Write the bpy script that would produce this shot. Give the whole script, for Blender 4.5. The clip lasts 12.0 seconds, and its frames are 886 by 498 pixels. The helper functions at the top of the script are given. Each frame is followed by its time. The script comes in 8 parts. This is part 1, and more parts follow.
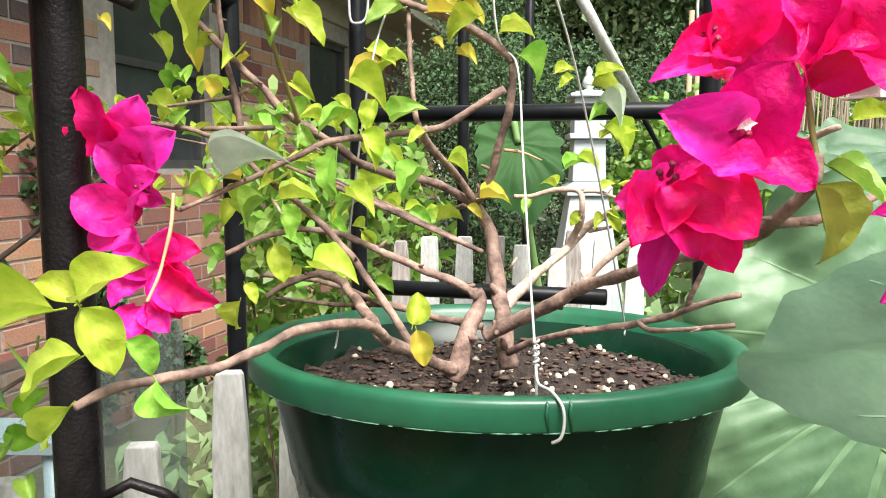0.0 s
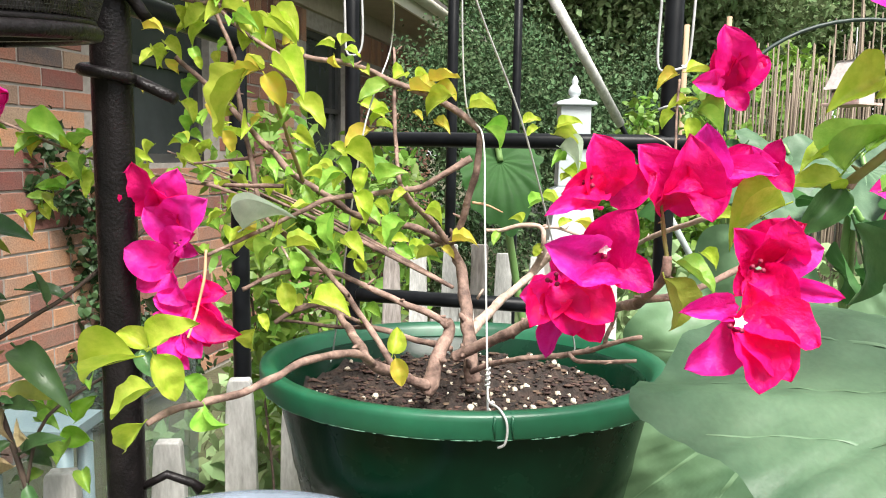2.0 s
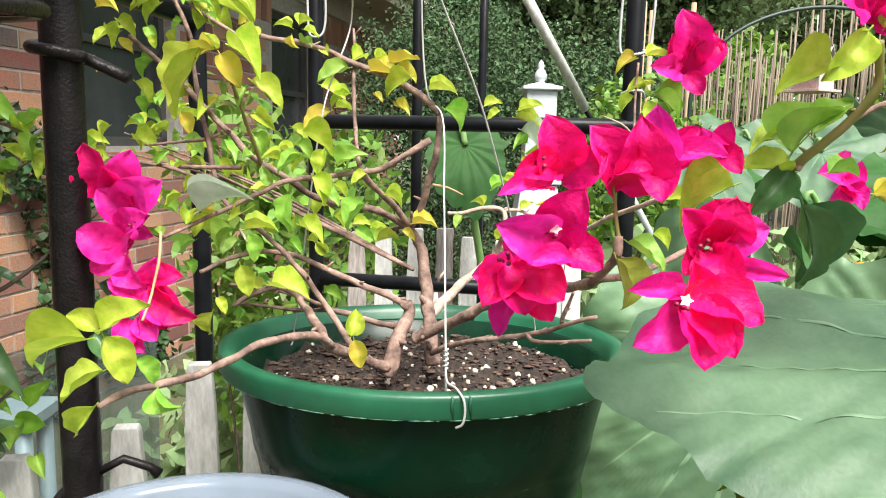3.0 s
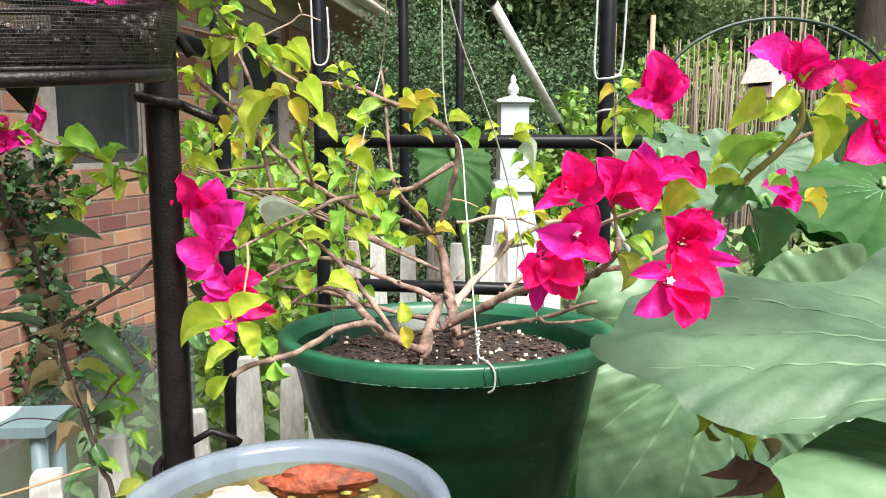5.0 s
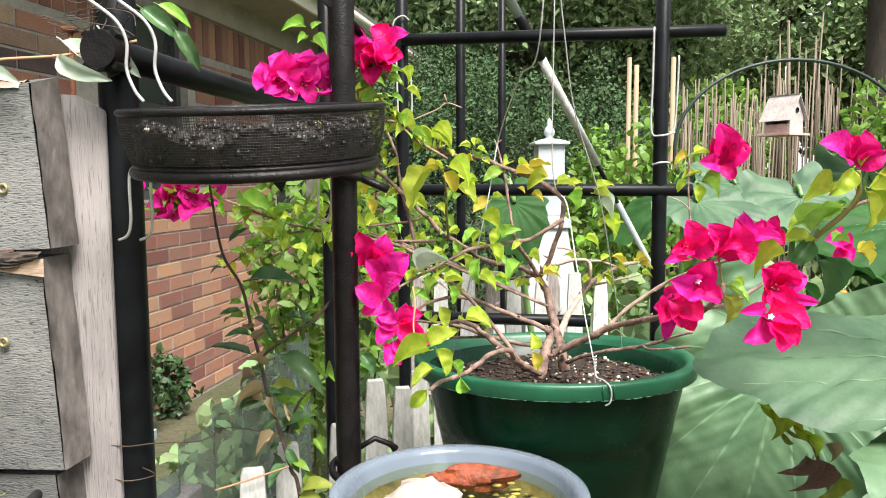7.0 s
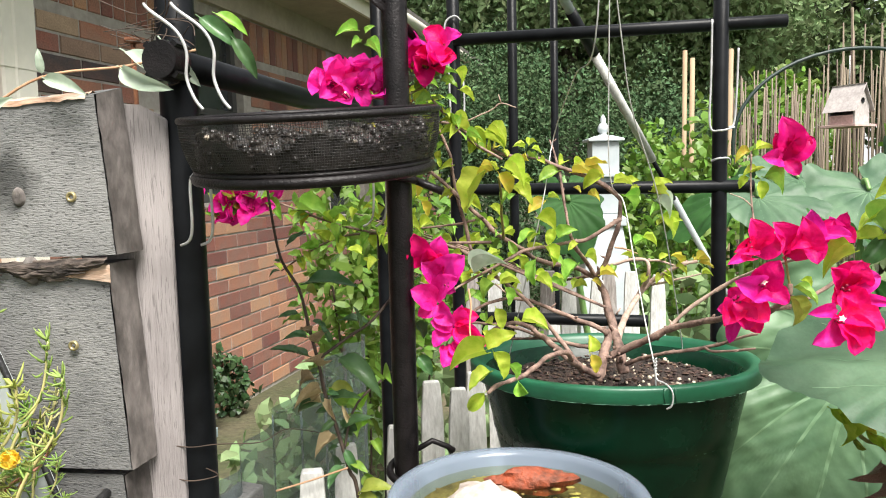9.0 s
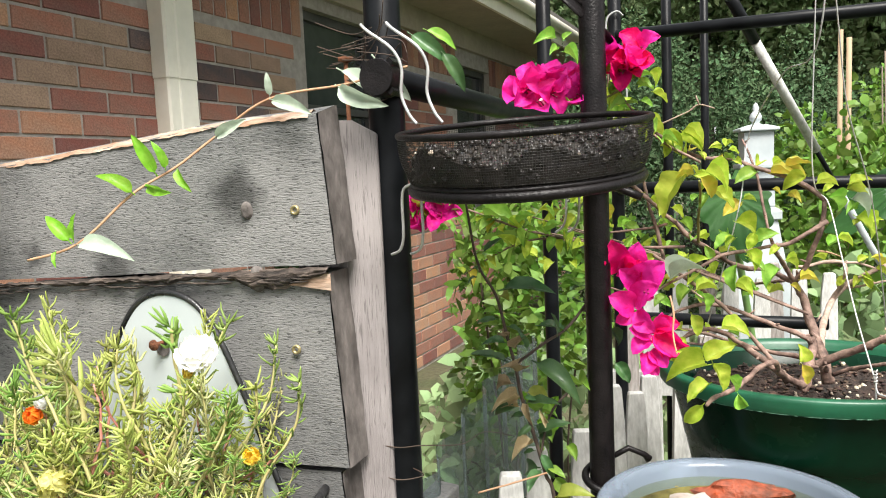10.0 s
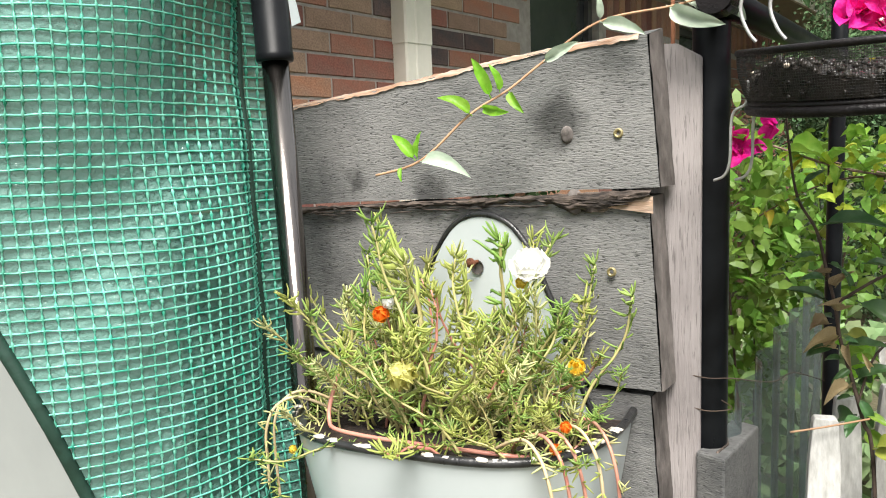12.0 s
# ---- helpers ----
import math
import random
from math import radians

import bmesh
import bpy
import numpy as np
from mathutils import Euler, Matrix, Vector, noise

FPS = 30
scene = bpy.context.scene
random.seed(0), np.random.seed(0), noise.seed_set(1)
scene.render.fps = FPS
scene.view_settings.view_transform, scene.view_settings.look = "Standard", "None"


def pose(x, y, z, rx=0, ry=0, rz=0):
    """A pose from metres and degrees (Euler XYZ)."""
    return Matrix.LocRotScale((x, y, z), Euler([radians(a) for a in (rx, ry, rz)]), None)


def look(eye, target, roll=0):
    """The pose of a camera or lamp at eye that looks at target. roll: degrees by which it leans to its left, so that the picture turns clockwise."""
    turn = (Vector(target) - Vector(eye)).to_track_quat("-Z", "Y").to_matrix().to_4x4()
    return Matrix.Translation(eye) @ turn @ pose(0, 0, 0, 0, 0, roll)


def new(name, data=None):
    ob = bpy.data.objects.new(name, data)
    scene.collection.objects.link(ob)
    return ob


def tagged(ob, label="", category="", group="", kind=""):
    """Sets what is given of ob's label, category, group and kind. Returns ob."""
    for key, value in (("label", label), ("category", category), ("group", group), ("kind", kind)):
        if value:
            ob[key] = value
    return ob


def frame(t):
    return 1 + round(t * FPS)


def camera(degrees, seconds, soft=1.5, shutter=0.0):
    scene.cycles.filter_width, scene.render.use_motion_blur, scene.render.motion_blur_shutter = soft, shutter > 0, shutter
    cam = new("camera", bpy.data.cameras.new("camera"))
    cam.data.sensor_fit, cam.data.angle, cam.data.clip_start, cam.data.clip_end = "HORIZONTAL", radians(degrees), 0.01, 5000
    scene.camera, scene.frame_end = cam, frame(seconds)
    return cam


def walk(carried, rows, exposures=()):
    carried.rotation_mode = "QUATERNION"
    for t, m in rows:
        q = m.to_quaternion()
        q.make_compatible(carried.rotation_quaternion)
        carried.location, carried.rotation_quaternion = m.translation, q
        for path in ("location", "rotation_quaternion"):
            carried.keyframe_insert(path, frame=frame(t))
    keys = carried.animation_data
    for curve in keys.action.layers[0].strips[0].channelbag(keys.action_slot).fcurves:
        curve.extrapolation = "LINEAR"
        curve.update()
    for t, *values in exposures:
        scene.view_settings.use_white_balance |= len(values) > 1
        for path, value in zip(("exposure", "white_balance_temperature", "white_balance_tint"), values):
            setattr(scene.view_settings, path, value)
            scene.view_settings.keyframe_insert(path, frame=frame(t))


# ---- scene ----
# ---------------------------------------------------------------- camera
cam = camera(60.6, 12.0, soft=1.05)
PATH = [
    (0, (0.0184, 0.2482, 1.2977), (-0.0405, 2.2355, 1.0807), 0.18),
    (0.5, (0.0201, 0.1986, 1.3245), (-0.0530, 2.1874, 1.1263), 0.37),
    (1, (0.0169, 0.1698, 1.3369), (-0.0591, 2.1578, 1.1317), 0.47),
    (1.5, (0.0248, 0.1499, 1.3463), (-0.0440, 2.1362, 1.1231), 0.87),
    (2, (0.0348, 0.1429, 1.3485), (-0.0087, 2.1272, 1.1017), 0.89),
    (2.5, (0.0388, 0.1419, 1.3465), (0.0345, 2.1238, 1.0782), 0.90),
    (3, (0.0418, 0.1419, 1.3466), (0.0817, 2.1211, 1.0617), 1.12),
    (5, (-0.0133, 0.0151, 1.3609), (0.1133, 1.9934, 1.0959), -0.04),
    (5.5, (-0.0383, -0.0348, 1.3643), (0.1021, 1.9450, 1.1185), -0.24),
    (6, (-0.0585, -0.0776, 1.3828), (0.0836, 1.9048, 1.1590), -0.34),
    (6.5, (-0.0996, -0.1174, 1.3939), (0.0274, 1.8679, 1.1879), -0.44),
    (7, (-0.1426, -0.1364, 1.3947), (-0.0398, 1.8522, 1.2084), -0.35),
    (9, (-0.1457, -0.1324, 1.3977), (-0.1809, 1.8585, 1.2098), -1.31),
    (9.5, (-0.1878, -0.1393, 1.4043), (-0.3608, 1.8437, 1.2092), -1.97),
    (10, (-0.2249, -0.1441, 1.4160), (-0.5740, 1.8153, 1.2184), -2.55),
    (10.5, (-0.2438, -0.1461, 1.4128), (-0.7541, 1.7778, 1.2180), -2.63),
    (11, (-0.2528, -0.1562, 1.4109), (-0.8938, 1.7279, 1.2123), -2.50),
    (11.5, (-0.2617, -0.1654, 1.3949), (-1.0065, 1.6784, 1.1809), -2.26),
    (12, (-0.3334, -0.1977, 1.3736), (-1.1709, 1.6017, 1.1272), -2.11),
]
walk(cam, [(t, look(eye, target, roll)) for t, eye, target, roll in PATH],
     exposures=((0, 1.30), (2.5, 1.22), (5.5, 1.22), (7, 1.15), (9, 1.05), (12, 0.92)))
# ---------------------------------------------------------------- world and light: bright overcast day
world = bpy.data.worlds.new("overcast_sky")
scene.world = world
world.use_nodes = True
wt = world.node_tree
sky = wt.nodes.new("ShaderNodeTexSky")
sky.sky_type, sky.sun_disc = "NISHITA", False
sky.sun_elevation, sky.sun_rotation = radians(56), radians(156)
sky.air_density, sky.dust_density, sky.ozone_density = 1.0, 4.0, 1.0
veil = wt.nodes.new("ShaderNodeMixRGB")          # cloud cover greys the blue sky
veil.inputs[0].default_value = 0.72
veil.inputs[2].default_value = (8.5, 8.6, 8.6, 1)
wt.links.new(sky.outputs[0], veil.inputs[1])
wt.links.new(veil.outputs[0], wt.nodes["Background"].inputs[0])
wt.nodes["Background"].inputs[1].default_value = 0.08
sun_data = bpy.data.lights.new("sun", "SUN")
sun_data.energy, sun_data.angle, sun_data.color = 5.0, radians(30), (1.0, 0.96, 0.9)
sun = new("sun", sun_data)
sun.matrix_world = look((1.5, -3.4, 5.6), (0, 0, 0))

# ---------------------------------------------------------------- small helpers
V = Vector


def rnd(a, b):
    return random.uniform(a, b)


def mesh_of(name, verts, faces, smooth=True):
    me = bpy.data.meshes.new(name)
    me.from_pydata([tuple(v) for v in verts], [], faces)
    if smooth:
        me.polygons.foreach_set("use_smooth", [True] * len(me.polygons))
    me.update()
    return me


class Build:
    """Collects vertices and faces of one part."""

    def __init__(self):
        self.v, self.f = [], []

    def add(self, verts, faces):
        k = len(self.v)
        self.v += [tuple(p) for p in verts]
        self.f += [tuple(i + k for i in f) for f in faces]
        return self

    def box(self, lo, hi, m=None):
        x0, y0, z0 = lo
        x1, y1, z1 = hi
        p = [V(c) for c in ((x0, y0, z0), (x1, y0, z0), (x1, y1, z0), (x0, y1, z0), (x0, y0, z1), (x1, y0, z1), (x1, y1, z1), (x0, y1, z1))]
        if m is not None:
            p = [m @ c for c in p]
        return self.add(p, [(0, 3, 2, 1), (4, 5, 6, 7), (0, 1, 5, 4), (1, 2, 6, 5), (2, 3, 7, 6), (3, 0, 4, 7)])

    def tube(self, pts, radii, seg=8, caps=True):
        pts = [V(p) for p in pts]
        n = len(pts)
        if not hasattr(radii, "__len__"):
            radii = [radii] * n
        verts, faces = [], []
        side = None
        for i, p in enumerate(pts):
            d = (pts[min(i + 1, n - 1)] - pts[max(i - 1, 0)]).normalized()
            if side is None:
                side = d.cross(V((0.31, 0.17, 0.93))).normalized()
            side = (side - d * side.dot(d)).normalized()
            up = d.cross(side)
            for k in range(seg):
                a = 2 * math.pi * k / seg
                verts.append(p + (side * math.cos(a) + up * math.sin(a)) * radii[i])
        for i in range(n - 1):
            for k in range(seg):
                a, b = i * seg + k, i * seg + (k + 1) % seg
                faces.append((a, b, b + seg, a + seg))
        if caps:
            faces.append(tuple(range(seg - 1, -1, -1)))
            faces.append(tuple(range((n - 1) * seg, n * seg)))
        return self.add(verts, faces)

    def lathe(self, profile, seg=48, centre=(0, 0, 0), squash=1.0):
        """profile: (radius, height) pairs; turned round the upright axis."""
        verts, faces = [], []
        for r, h in profile:
            for k in range(seg):
                a = 2 * math.pi * k / seg
                verts.append((centre[0] + r * math.cos(a), centre[1] + squash * r * math.sin(a), centre[2] + h))
        for i in range(len(profile) - 1):
            for k in range(seg):
                a, b = i * seg + k, i * seg + (k + 1) % seg
                faces.append((a, b, b + seg, a + seg))
        return self.add(verts, faces)

    def grid(self, fn, nu, nv):
        verts = [fn(i / nu, j / nv) for i in range(nu + 1) for j in range(nv + 1)]
        faces = [(i * (nv + 1) + j, (i + 1) * (nv + 1) + j, (i + 1) * (nv + 1) + j + 1, i * (nv + 1) + j + 1) for i in range(nu) for j in range(nv)]
        return self.add(verts, faces)

    def mesh(self, name, smooth=True):
        return mesh_of(name, self.v, self.f, smooth)


def spline(pts, per=6):
    """A smooth line through the points."""
    pts = [V(p) for p in pts]
    if len(pts) < 3:
        return pts
    out = []
    for i in range(len(pts) - 1):
        p0, p1, p2, p3 = pts[max(i - 1, 0)], pts[i], pts[i + 1], pts[min(i + 2, len(pts) - 1)]
        for k in range(per):
            t = k / per
            out.append(0.5 * ((2 * p1) + (p2 - p0) * t + (2 * p0 - 5 * p1 + 4 * p2 - p3) * t * t + (3 * p1 - p0 - 3 * p2 + p3) * t ** 3))
    out.append(pts[-1])
    return out


def sharp(ob, angle=35):
    """Bevelled look: flat where faces meet at more than this."""
    me = ob.data
    me.polygons.foreach_set("use_smooth", [True] * len(me.polygons))
    me.set_sharp_from_angle(angle=radians(angle))
    return ob


def bevel(ob, width, segments=2):
    m = ob.modifiers.new("bevel", "BEVEL")
    m.width, m.segments, m.limit_method = width, segments, "ANGLE"
    return ob


def part(name, build, material, parent=None, label="", smooth=True):
    me = build.mesh(name, smooth) if isinstance(build, Build) else build
    ob = new(name, me)
    if material is not None and not me.materials:
        me.materials.append(material)
    if parent is not None:
        ob.parent = parent
    if label:
        ob["label"] = label
    return ob


def thing(name, label, category, group="", kind="", at=(0, 0, 0)):
    ob = new(name)
    ob.empty_display_size = 0.02
    ob.location = at
    return tagged(ob, label, category, group, kind)


def piece(name, me, parent, m):
    """One of many alike pieces; they share the mesh."""
    ob = new(name, me)
    ob.parent = parent
    ob.matrix_basis = m
    return ob

# ---------------------------------------------------------------- materials
def material(name, base, second=None, scale=20.0, detail=6.0, rough=0.6, rough_var=0.15, metal=0.0, bump=0.2, bump_scale=None, bump_dist=0.002, piece_var=0.0,
             fine=0.0, stretch=(1, 1, 1), translucent=0.0, spec=0.5, coat=0.0, island=False, lo=0.35, hi=0.65, alpha=1.0):
    m = bpy.data.materials.new(name)
    m.use_nodes = True
    nt = m.node_tree
    n, link = nt.nodes, nt.links.new
    b = n["Principled BSDF"]
    co = n.new("ShaderNodeTexCoord")
    mp = n.new("ShaderNodeMapping")
    mp.inputs["Scale"].default_value = stretch
    link(co.outputs["Object"], mp.inputs[0])
    noi = n.new("ShaderNodeTexNoise")
    noi.inputs["Scale"].default_value, noi.inputs["Detail"].default_value, noi.inputs["Roughness"].default_value = scale, detail, 0.6
    link(mp.outputs[0], noi.inputs[0])
    ramp = n.new("ShaderNodeValToRGB")
    ramp.color_ramp.elements[0].position, ramp.color_ramp.elements[1].position = lo, hi
    ramp.color_ramp.elements[0].color = (*base, 1)
    ramp.color_ramp.elements[1].color = (*(second or base), 1)
    link(noi.outputs[0], ramp.inputs[0])
    col = ramp.outputs[0]
    nf = n.new("ShaderNodeTexNoise")
    nf.inputs["Scale"].default_value, nf.inputs["Detail"].default_value = bump_scale or scale * 5, 5
    link(mp.outputs[0], nf.inputs[0])
    if fine > 0:
        mix = n.new("ShaderNodeMixRGB")
        mix.blend_type = "MULTIPLY"
        mix.inputs[0].default_value = 1.0
        mr = n.new("ShaderNodeMapRange")
        mr.inputs[1].default_value, mr.inputs[2].default_value = 0.3, 0.7
        mr.inputs[3].default_value, mr.inputs[4].default_value = 1 - fine, 1 + fine * 0.5
        link(nf.outputs[0], mr.inputs[0])
        link(col, mix.inputs[1])
        link(mr.outputs[0], mix.inputs[2])
        col = mix.outputs[0]
    if piece_var > 0:
        src = n.new("ShaderNodeNewGeometry").outputs["Random Per Island"] if island else n.new("ShaderNodeObjectInfo").outputs["Random"]
        hs = n.new("ShaderNodeHueSaturation")
        a = n.new("ShaderNodeMapRange")
        a.inputs[3].default_value, a.inputs[4].default_value = 1 - piece_var, 1 + piece_var
        link(src, a.inputs[0])
        link(a.outputs[0], hs.inputs["Value"])
        h = n.new("ShaderNodeMapRange")
        h.inputs[3].default_value, h.inputs[4].default_value = 0.5 - piece_var * 0.05, 0.5 + piece_var * 0.05
        link(src, h.inputs[0])
        link(h.outputs[0], hs.inputs["Hue"])
        link(col, hs.inputs["Color"])
        col = hs.outputs[0]
    link(col, b.inputs["Base Color"])
    rr = n.new("ShaderNodeMapRange")
    rr.inputs[3].default_value, rr.inputs[4].default_value = max(rough - rough_var, 0.02), min(rough + rough_var, 1)
    link(noi.outputs[0], rr.inputs[0])
    link(rr.outputs[0], b.inputs["Roughness"])
    b.inputs["Metallic"].default_value = metal
    b.inputs["Specular IOR Level"].default_value = spec
    b.inputs["Coat Weight"].default_value = coat
    if bump > 0:
        bp = n.new("ShaderNodeBump")
        bp.inputs["Strength"].default_value, bp.inputs["Distance"].default_value = bump, bump_dist
        link(nf.outputs[0], bp.inputs["Height"])
        link(bp.outputs[0], b.inputs["Normal"])
    if translucent > 0:
        tr = n.new("ShaderNodeBsdfTranslucent")
        link(col, tr.inputs[0])
        ms = n.new("ShaderNodeMixShader")
        ms.inputs[0].default_value = translucent
        link(b.outputs[0], ms.inputs[1])
        link(tr.outputs[0], ms.inputs[2])
        link(ms.outputs[0], n["Material Output"].inputs[0])
    if alpha < 1:
        b.inputs["Alpha"].default_value = alpha
    return m


def clear(name, tint, rough, see=0.75, base=None, crinkle=0.0):
    """Thin clear sheet: mostly see-through, with a glossy face."""
    m = bpy.data.materials.new(name)
    m.use_nodes = True
    n, link = m.node_tree.nodes, m.node_tree.links.new
    b = n["Principled BSDF"]
    b.inputs["Base Color"].default_value = (*(base or tint), 1)
    b.inputs["Roughness"].default_value = rough
    if crinkle > 0:
        co, cn, bp = n.new("ShaderNodeTexCoord"), n.new("ShaderNodeTexNoise"), n.new("ShaderNodeBump")
        cn.inputs["Scale"].default_value, cn.inputs["Detail"].default_value = 85, 5
        bp.inputs["Strength"].default_value, bp.inputs["Distance"].default_value = crinkle, 0.010
        link(co.outputs["Object"], cn.inputs[0])
        link(cn.outputs[0], bp.inputs["Height"])
        link(bp.outputs[0], b.inputs["Normal"])
    t = n.new("ShaderNodeBsdfTransparent")
    t.inputs[0].default_value = (*tint, 1)
    ms = n.new("ShaderNodeMixShader")
    ms.inputs[0].default_value = see
    link(b.outputs[0], ms.inputs[1])
    link(t.outputs[0], ms.inputs[2])
    link(ms.outputs[0], n["Material Output"].inputs[0])
    return m


def wood_material(name, dark, light, along, grain=70.0, blotch=6.0, stains=(), crack_depth=0.3):
    """Weathered timber: fine wavy grain along one axis, larger grey and brown blotches, deep relief."""
    m = bpy.data.materials.new(name)
    m.use_nodes = True
    nt = m.node_tree
    n, link = nt.nodes, nt.links.new
    b = n["Principled BSDF"]
    co = n.new("ShaderNodeTexCoord")
    warp_n = n.new("ShaderNodeTexNoise")
    warp_n.inputs["Scale"].default_value = 9.0
    warp_n.inputs["Detail"].default_value = 3
    add = n.new("ShaderNodeMixRGB")
    add.blend_type, add.inputs[0].default_value = "ADD", 0.007
    link(co.outputs["Object"], warp_n.inputs[0])
    link(co.outputs["Object"], add.inputs[1])
    link(warp_n.outputs["Color"], add.inputs[2])
    mp = n.new("ShaderNodeMapping")
    mp.inputs["Scale"].default_value = along
    link(add.outputs[0], mp.inputs[0])
    g1, g2, bl = (n.new("ShaderNodeTexNoise") for _ in range(3))
    g1.inputs["Scale"].default_value, g1.inputs["Detail"].default_value, g1.inputs["Roughness"].default_value = grain, 9, 0.65
    g2.inputs["Scale"].default_value, g2.inputs["Detail"].default_value = grain * 3.2, 6
    bl.inputs["Scale"].default_value, bl.inputs["Detail"].default_value = blotch, 6
    link(mp.outputs[0], g1.inputs[0])
    link(mp.outputs[0], g2.inputs[0])
    link(co.outputs["Object"], bl.inputs[0])
    mixv = n.new("ShaderNodeMath")
    mixv.operation = "MULTIPLY_ADD"
    mixv.inputs[1].default_value, mixv.inputs[2].default_value = 0.80, 0.0
    link(bl.outputs[0], mixv.inputs[0])
    sumv = n.new("ShaderNodeMath")
    sumv.operation = "MULTIPLY_ADD"
    sumv.inputs[1].default_value = 0.30
    link(g1.outputs[0], sumv.inputs[0])
    link(mixv.outputs[0], sumv.inputs[2])
    ramp = n.new("ShaderNodeValToRGB")
    ramp.color_ramp.elements[0].position, ramp.color_ramp.elements[1].position = 0.42, 0.66
    ramp.color_ramp.elements[0].color, ramp.color_ramp.elements[1].color = (*dark, 1), (*light, 1)
    link(sumv.outputs[0], ramp.inputs[0])
    crack = n.new("ShaderNodeMapRange")
    crack.inputs[1].default_value, crack.inputs[2].default_value, crack.inputs[3].default_value, crack.inputs[4].default_value = 0.35, 0.41, crack_depth, 1.0
    link(g2.outputs[0], crack.inputs[0])
    mul = n.new("ShaderNodeMixRGB")
    mul.blend_type, mul.inputs[0].default_value = "MULTIPLY", 1.0
    link(ramp.outputs[0], mul.inputs[1])
    link(crack.outputs[0], mul.inputs[2])
    shade = mul.outputs[0]
    for sx, sy, sz, sr in stains:                 # weather stains spreading from knots
        dist = n.new("ShaderNodeVectorMath")
        dist.operation = "DISTANCE"
        dist.inputs[1].default_value = (sx, sy, sz)
        wob = n.new("ShaderNodeMixRGB")
        wob.blend_type, wob.inputs[0].default_value = "ADD", 0.035
        link(co.outputs["Object"], wob.inputs[1])
        fine_n = n.new("ShaderNodeTexNoise")
        fine_n.inputs["Scale"].default_value, fine_n.inputs["Detail"].default_value = 45, 6
        link(co.outputs["Object"], fine_n.inputs[0])
        link(fine_n.outputs["Color"], wob.inputs[2])
        link(wob.outputs[0], dist.inputs[0])
        fall = n.new("ShaderNodeMapRange")
        fall.inputs[1].default_value, fall.inputs[2].default_value, fall.inputs[3].default_value, fall.inputs[4].default_value = sr * 0.45, sr, 0.40, 1.0
        link(dist.outputs["Value"], fall.inputs[0])
        mm = n.new("ShaderNodeMixRGB")
        mm.blend_type, mm.inputs[0].default_value = "MULTIPLY", 1.0
        link(shade, mm.inputs[1])
        link(fall.outputs[0], mm.inputs[2])
        shade = mm.outputs[0]
    link(shade, b.inputs["Base Color"])
    b.inputs["Roughness"].default_value = 0.86
    b.inputs["Specular IOR Level"].default_value = 0.3
    h = n.new("ShaderNodeMath")
    h.operation = "MULTIPLY_ADD"
    h.inputs[1].default_value = 2.6
    link(g2.outputs[0], h.inputs[0])
    link(g1.outputs[0], h.inputs[2])
    bp = n.new("ShaderNodeBump")
    bp.inputs["Strength"].default_value, bp.inputs["Distance"].default_value = 0.6, 0.0008
    link(h.outputs[0], bp.inputs["Height"])
    link(bp.outputs[0], b.inputs["Normal"])
    return m


M_black = material("black_powder_coat", (0.004, 0.0034, 0.0036), (0.010, 0.008, 0.0085), 60, rough=0.38, rough_var=0.1, spec=0.20, bump=0.8, bump_scale=450, bump_dist=0.0008)
M_blackbar = material("black_tube_paint", (0.003, 0.0033, 0.004), (0.007, 0.008, 0.0095), 25, rough=0.36, spec=0.14, bump=0.2, bump_scale=300, bump_dist=0.0005)
M_chrome = material("dull_chrome", (0.12, 0.105, 0.10), (0.24, 0.225, 0.21), 14, rough=0.16, metal=1.0, bump=0.1, stretch=(1, 1, 0.2))
M_wire = material("galvanised_wire", (0.42, 0.42, 0.42), (0.58, 0.58, 0.57), 80, rough=0.38, metal=0.35, bump=0.0)
M_whitewire = material("white_coated_wire", (0.28, 0.29, 0.29), (0.42, 0.42, 0.42), 60, rough=0.35, bump=0.0)
M_wood = wood_material("weathered_grey_wood", (0.074, 0.076, 0.077), (0.212, 0.21, 0.204), (0.20, 0.6, 1.0), 240, crack_depth=0.32, stains=((-0.532, 0.562, 1.418, 0.036), (-0.69, 0.59, 1.345, 0.03), (-0.80, 0.61, 1.365, 0.02)))
M_woodpost = wood_material("weathered_post_wood", (0.20, 0.18, 0.177), (0.35, 0.32, 0.315), (1.0, 1.0, 0.05), 260, crack_depth=0.6)
M_endgrain = material("weathered_end_grain", (0.045, 0.038, 0.034), (0.17, 0.15, 0.14), 26, 8, rough=0.9, bump=0.8, bump_scale=120, bump_dist=0.002, fine=0.3, stretch=(1, 1, 0.6))
M_rawwood = material("raw_split_wood", (0.30, 0.165, 0.09), (0.46, 0.37, 0.30), 30, 8, rough=0.85, bump=0.8, bump_scale=90, bump_dist=0.003, fine=0.4, stretch=(0.4, 2, 2))
M_bark = material("dark_bark_edge", (0.022, 0.016, 0.013), (0.11, 0.085, 0.07), 60, 8, rough=0.95, bump=1.0, bump_scale=120, bump_dist=0.004, fine=0.5, stretch=(0.4, 2, 2))
M_brick = material("red_brown_brick", (0.37, 0.150, 0.098), (0.31, 0.175, 0.13), 9, 8, rough=0.9, bump=0.7, bump_scale=140, bump_dist=0.003, fine=0.3, piece_var=0.42)
M_brickj = material("red_brown_brick_far", (0.33, 0.142, 0.093), (0.275, 0.16, 0.122), 9, 8, rough=0.9, bump=0.7, bump_scale=140, bump_dist=0.003, fine=0.3, piece_var=0.42, island=True)
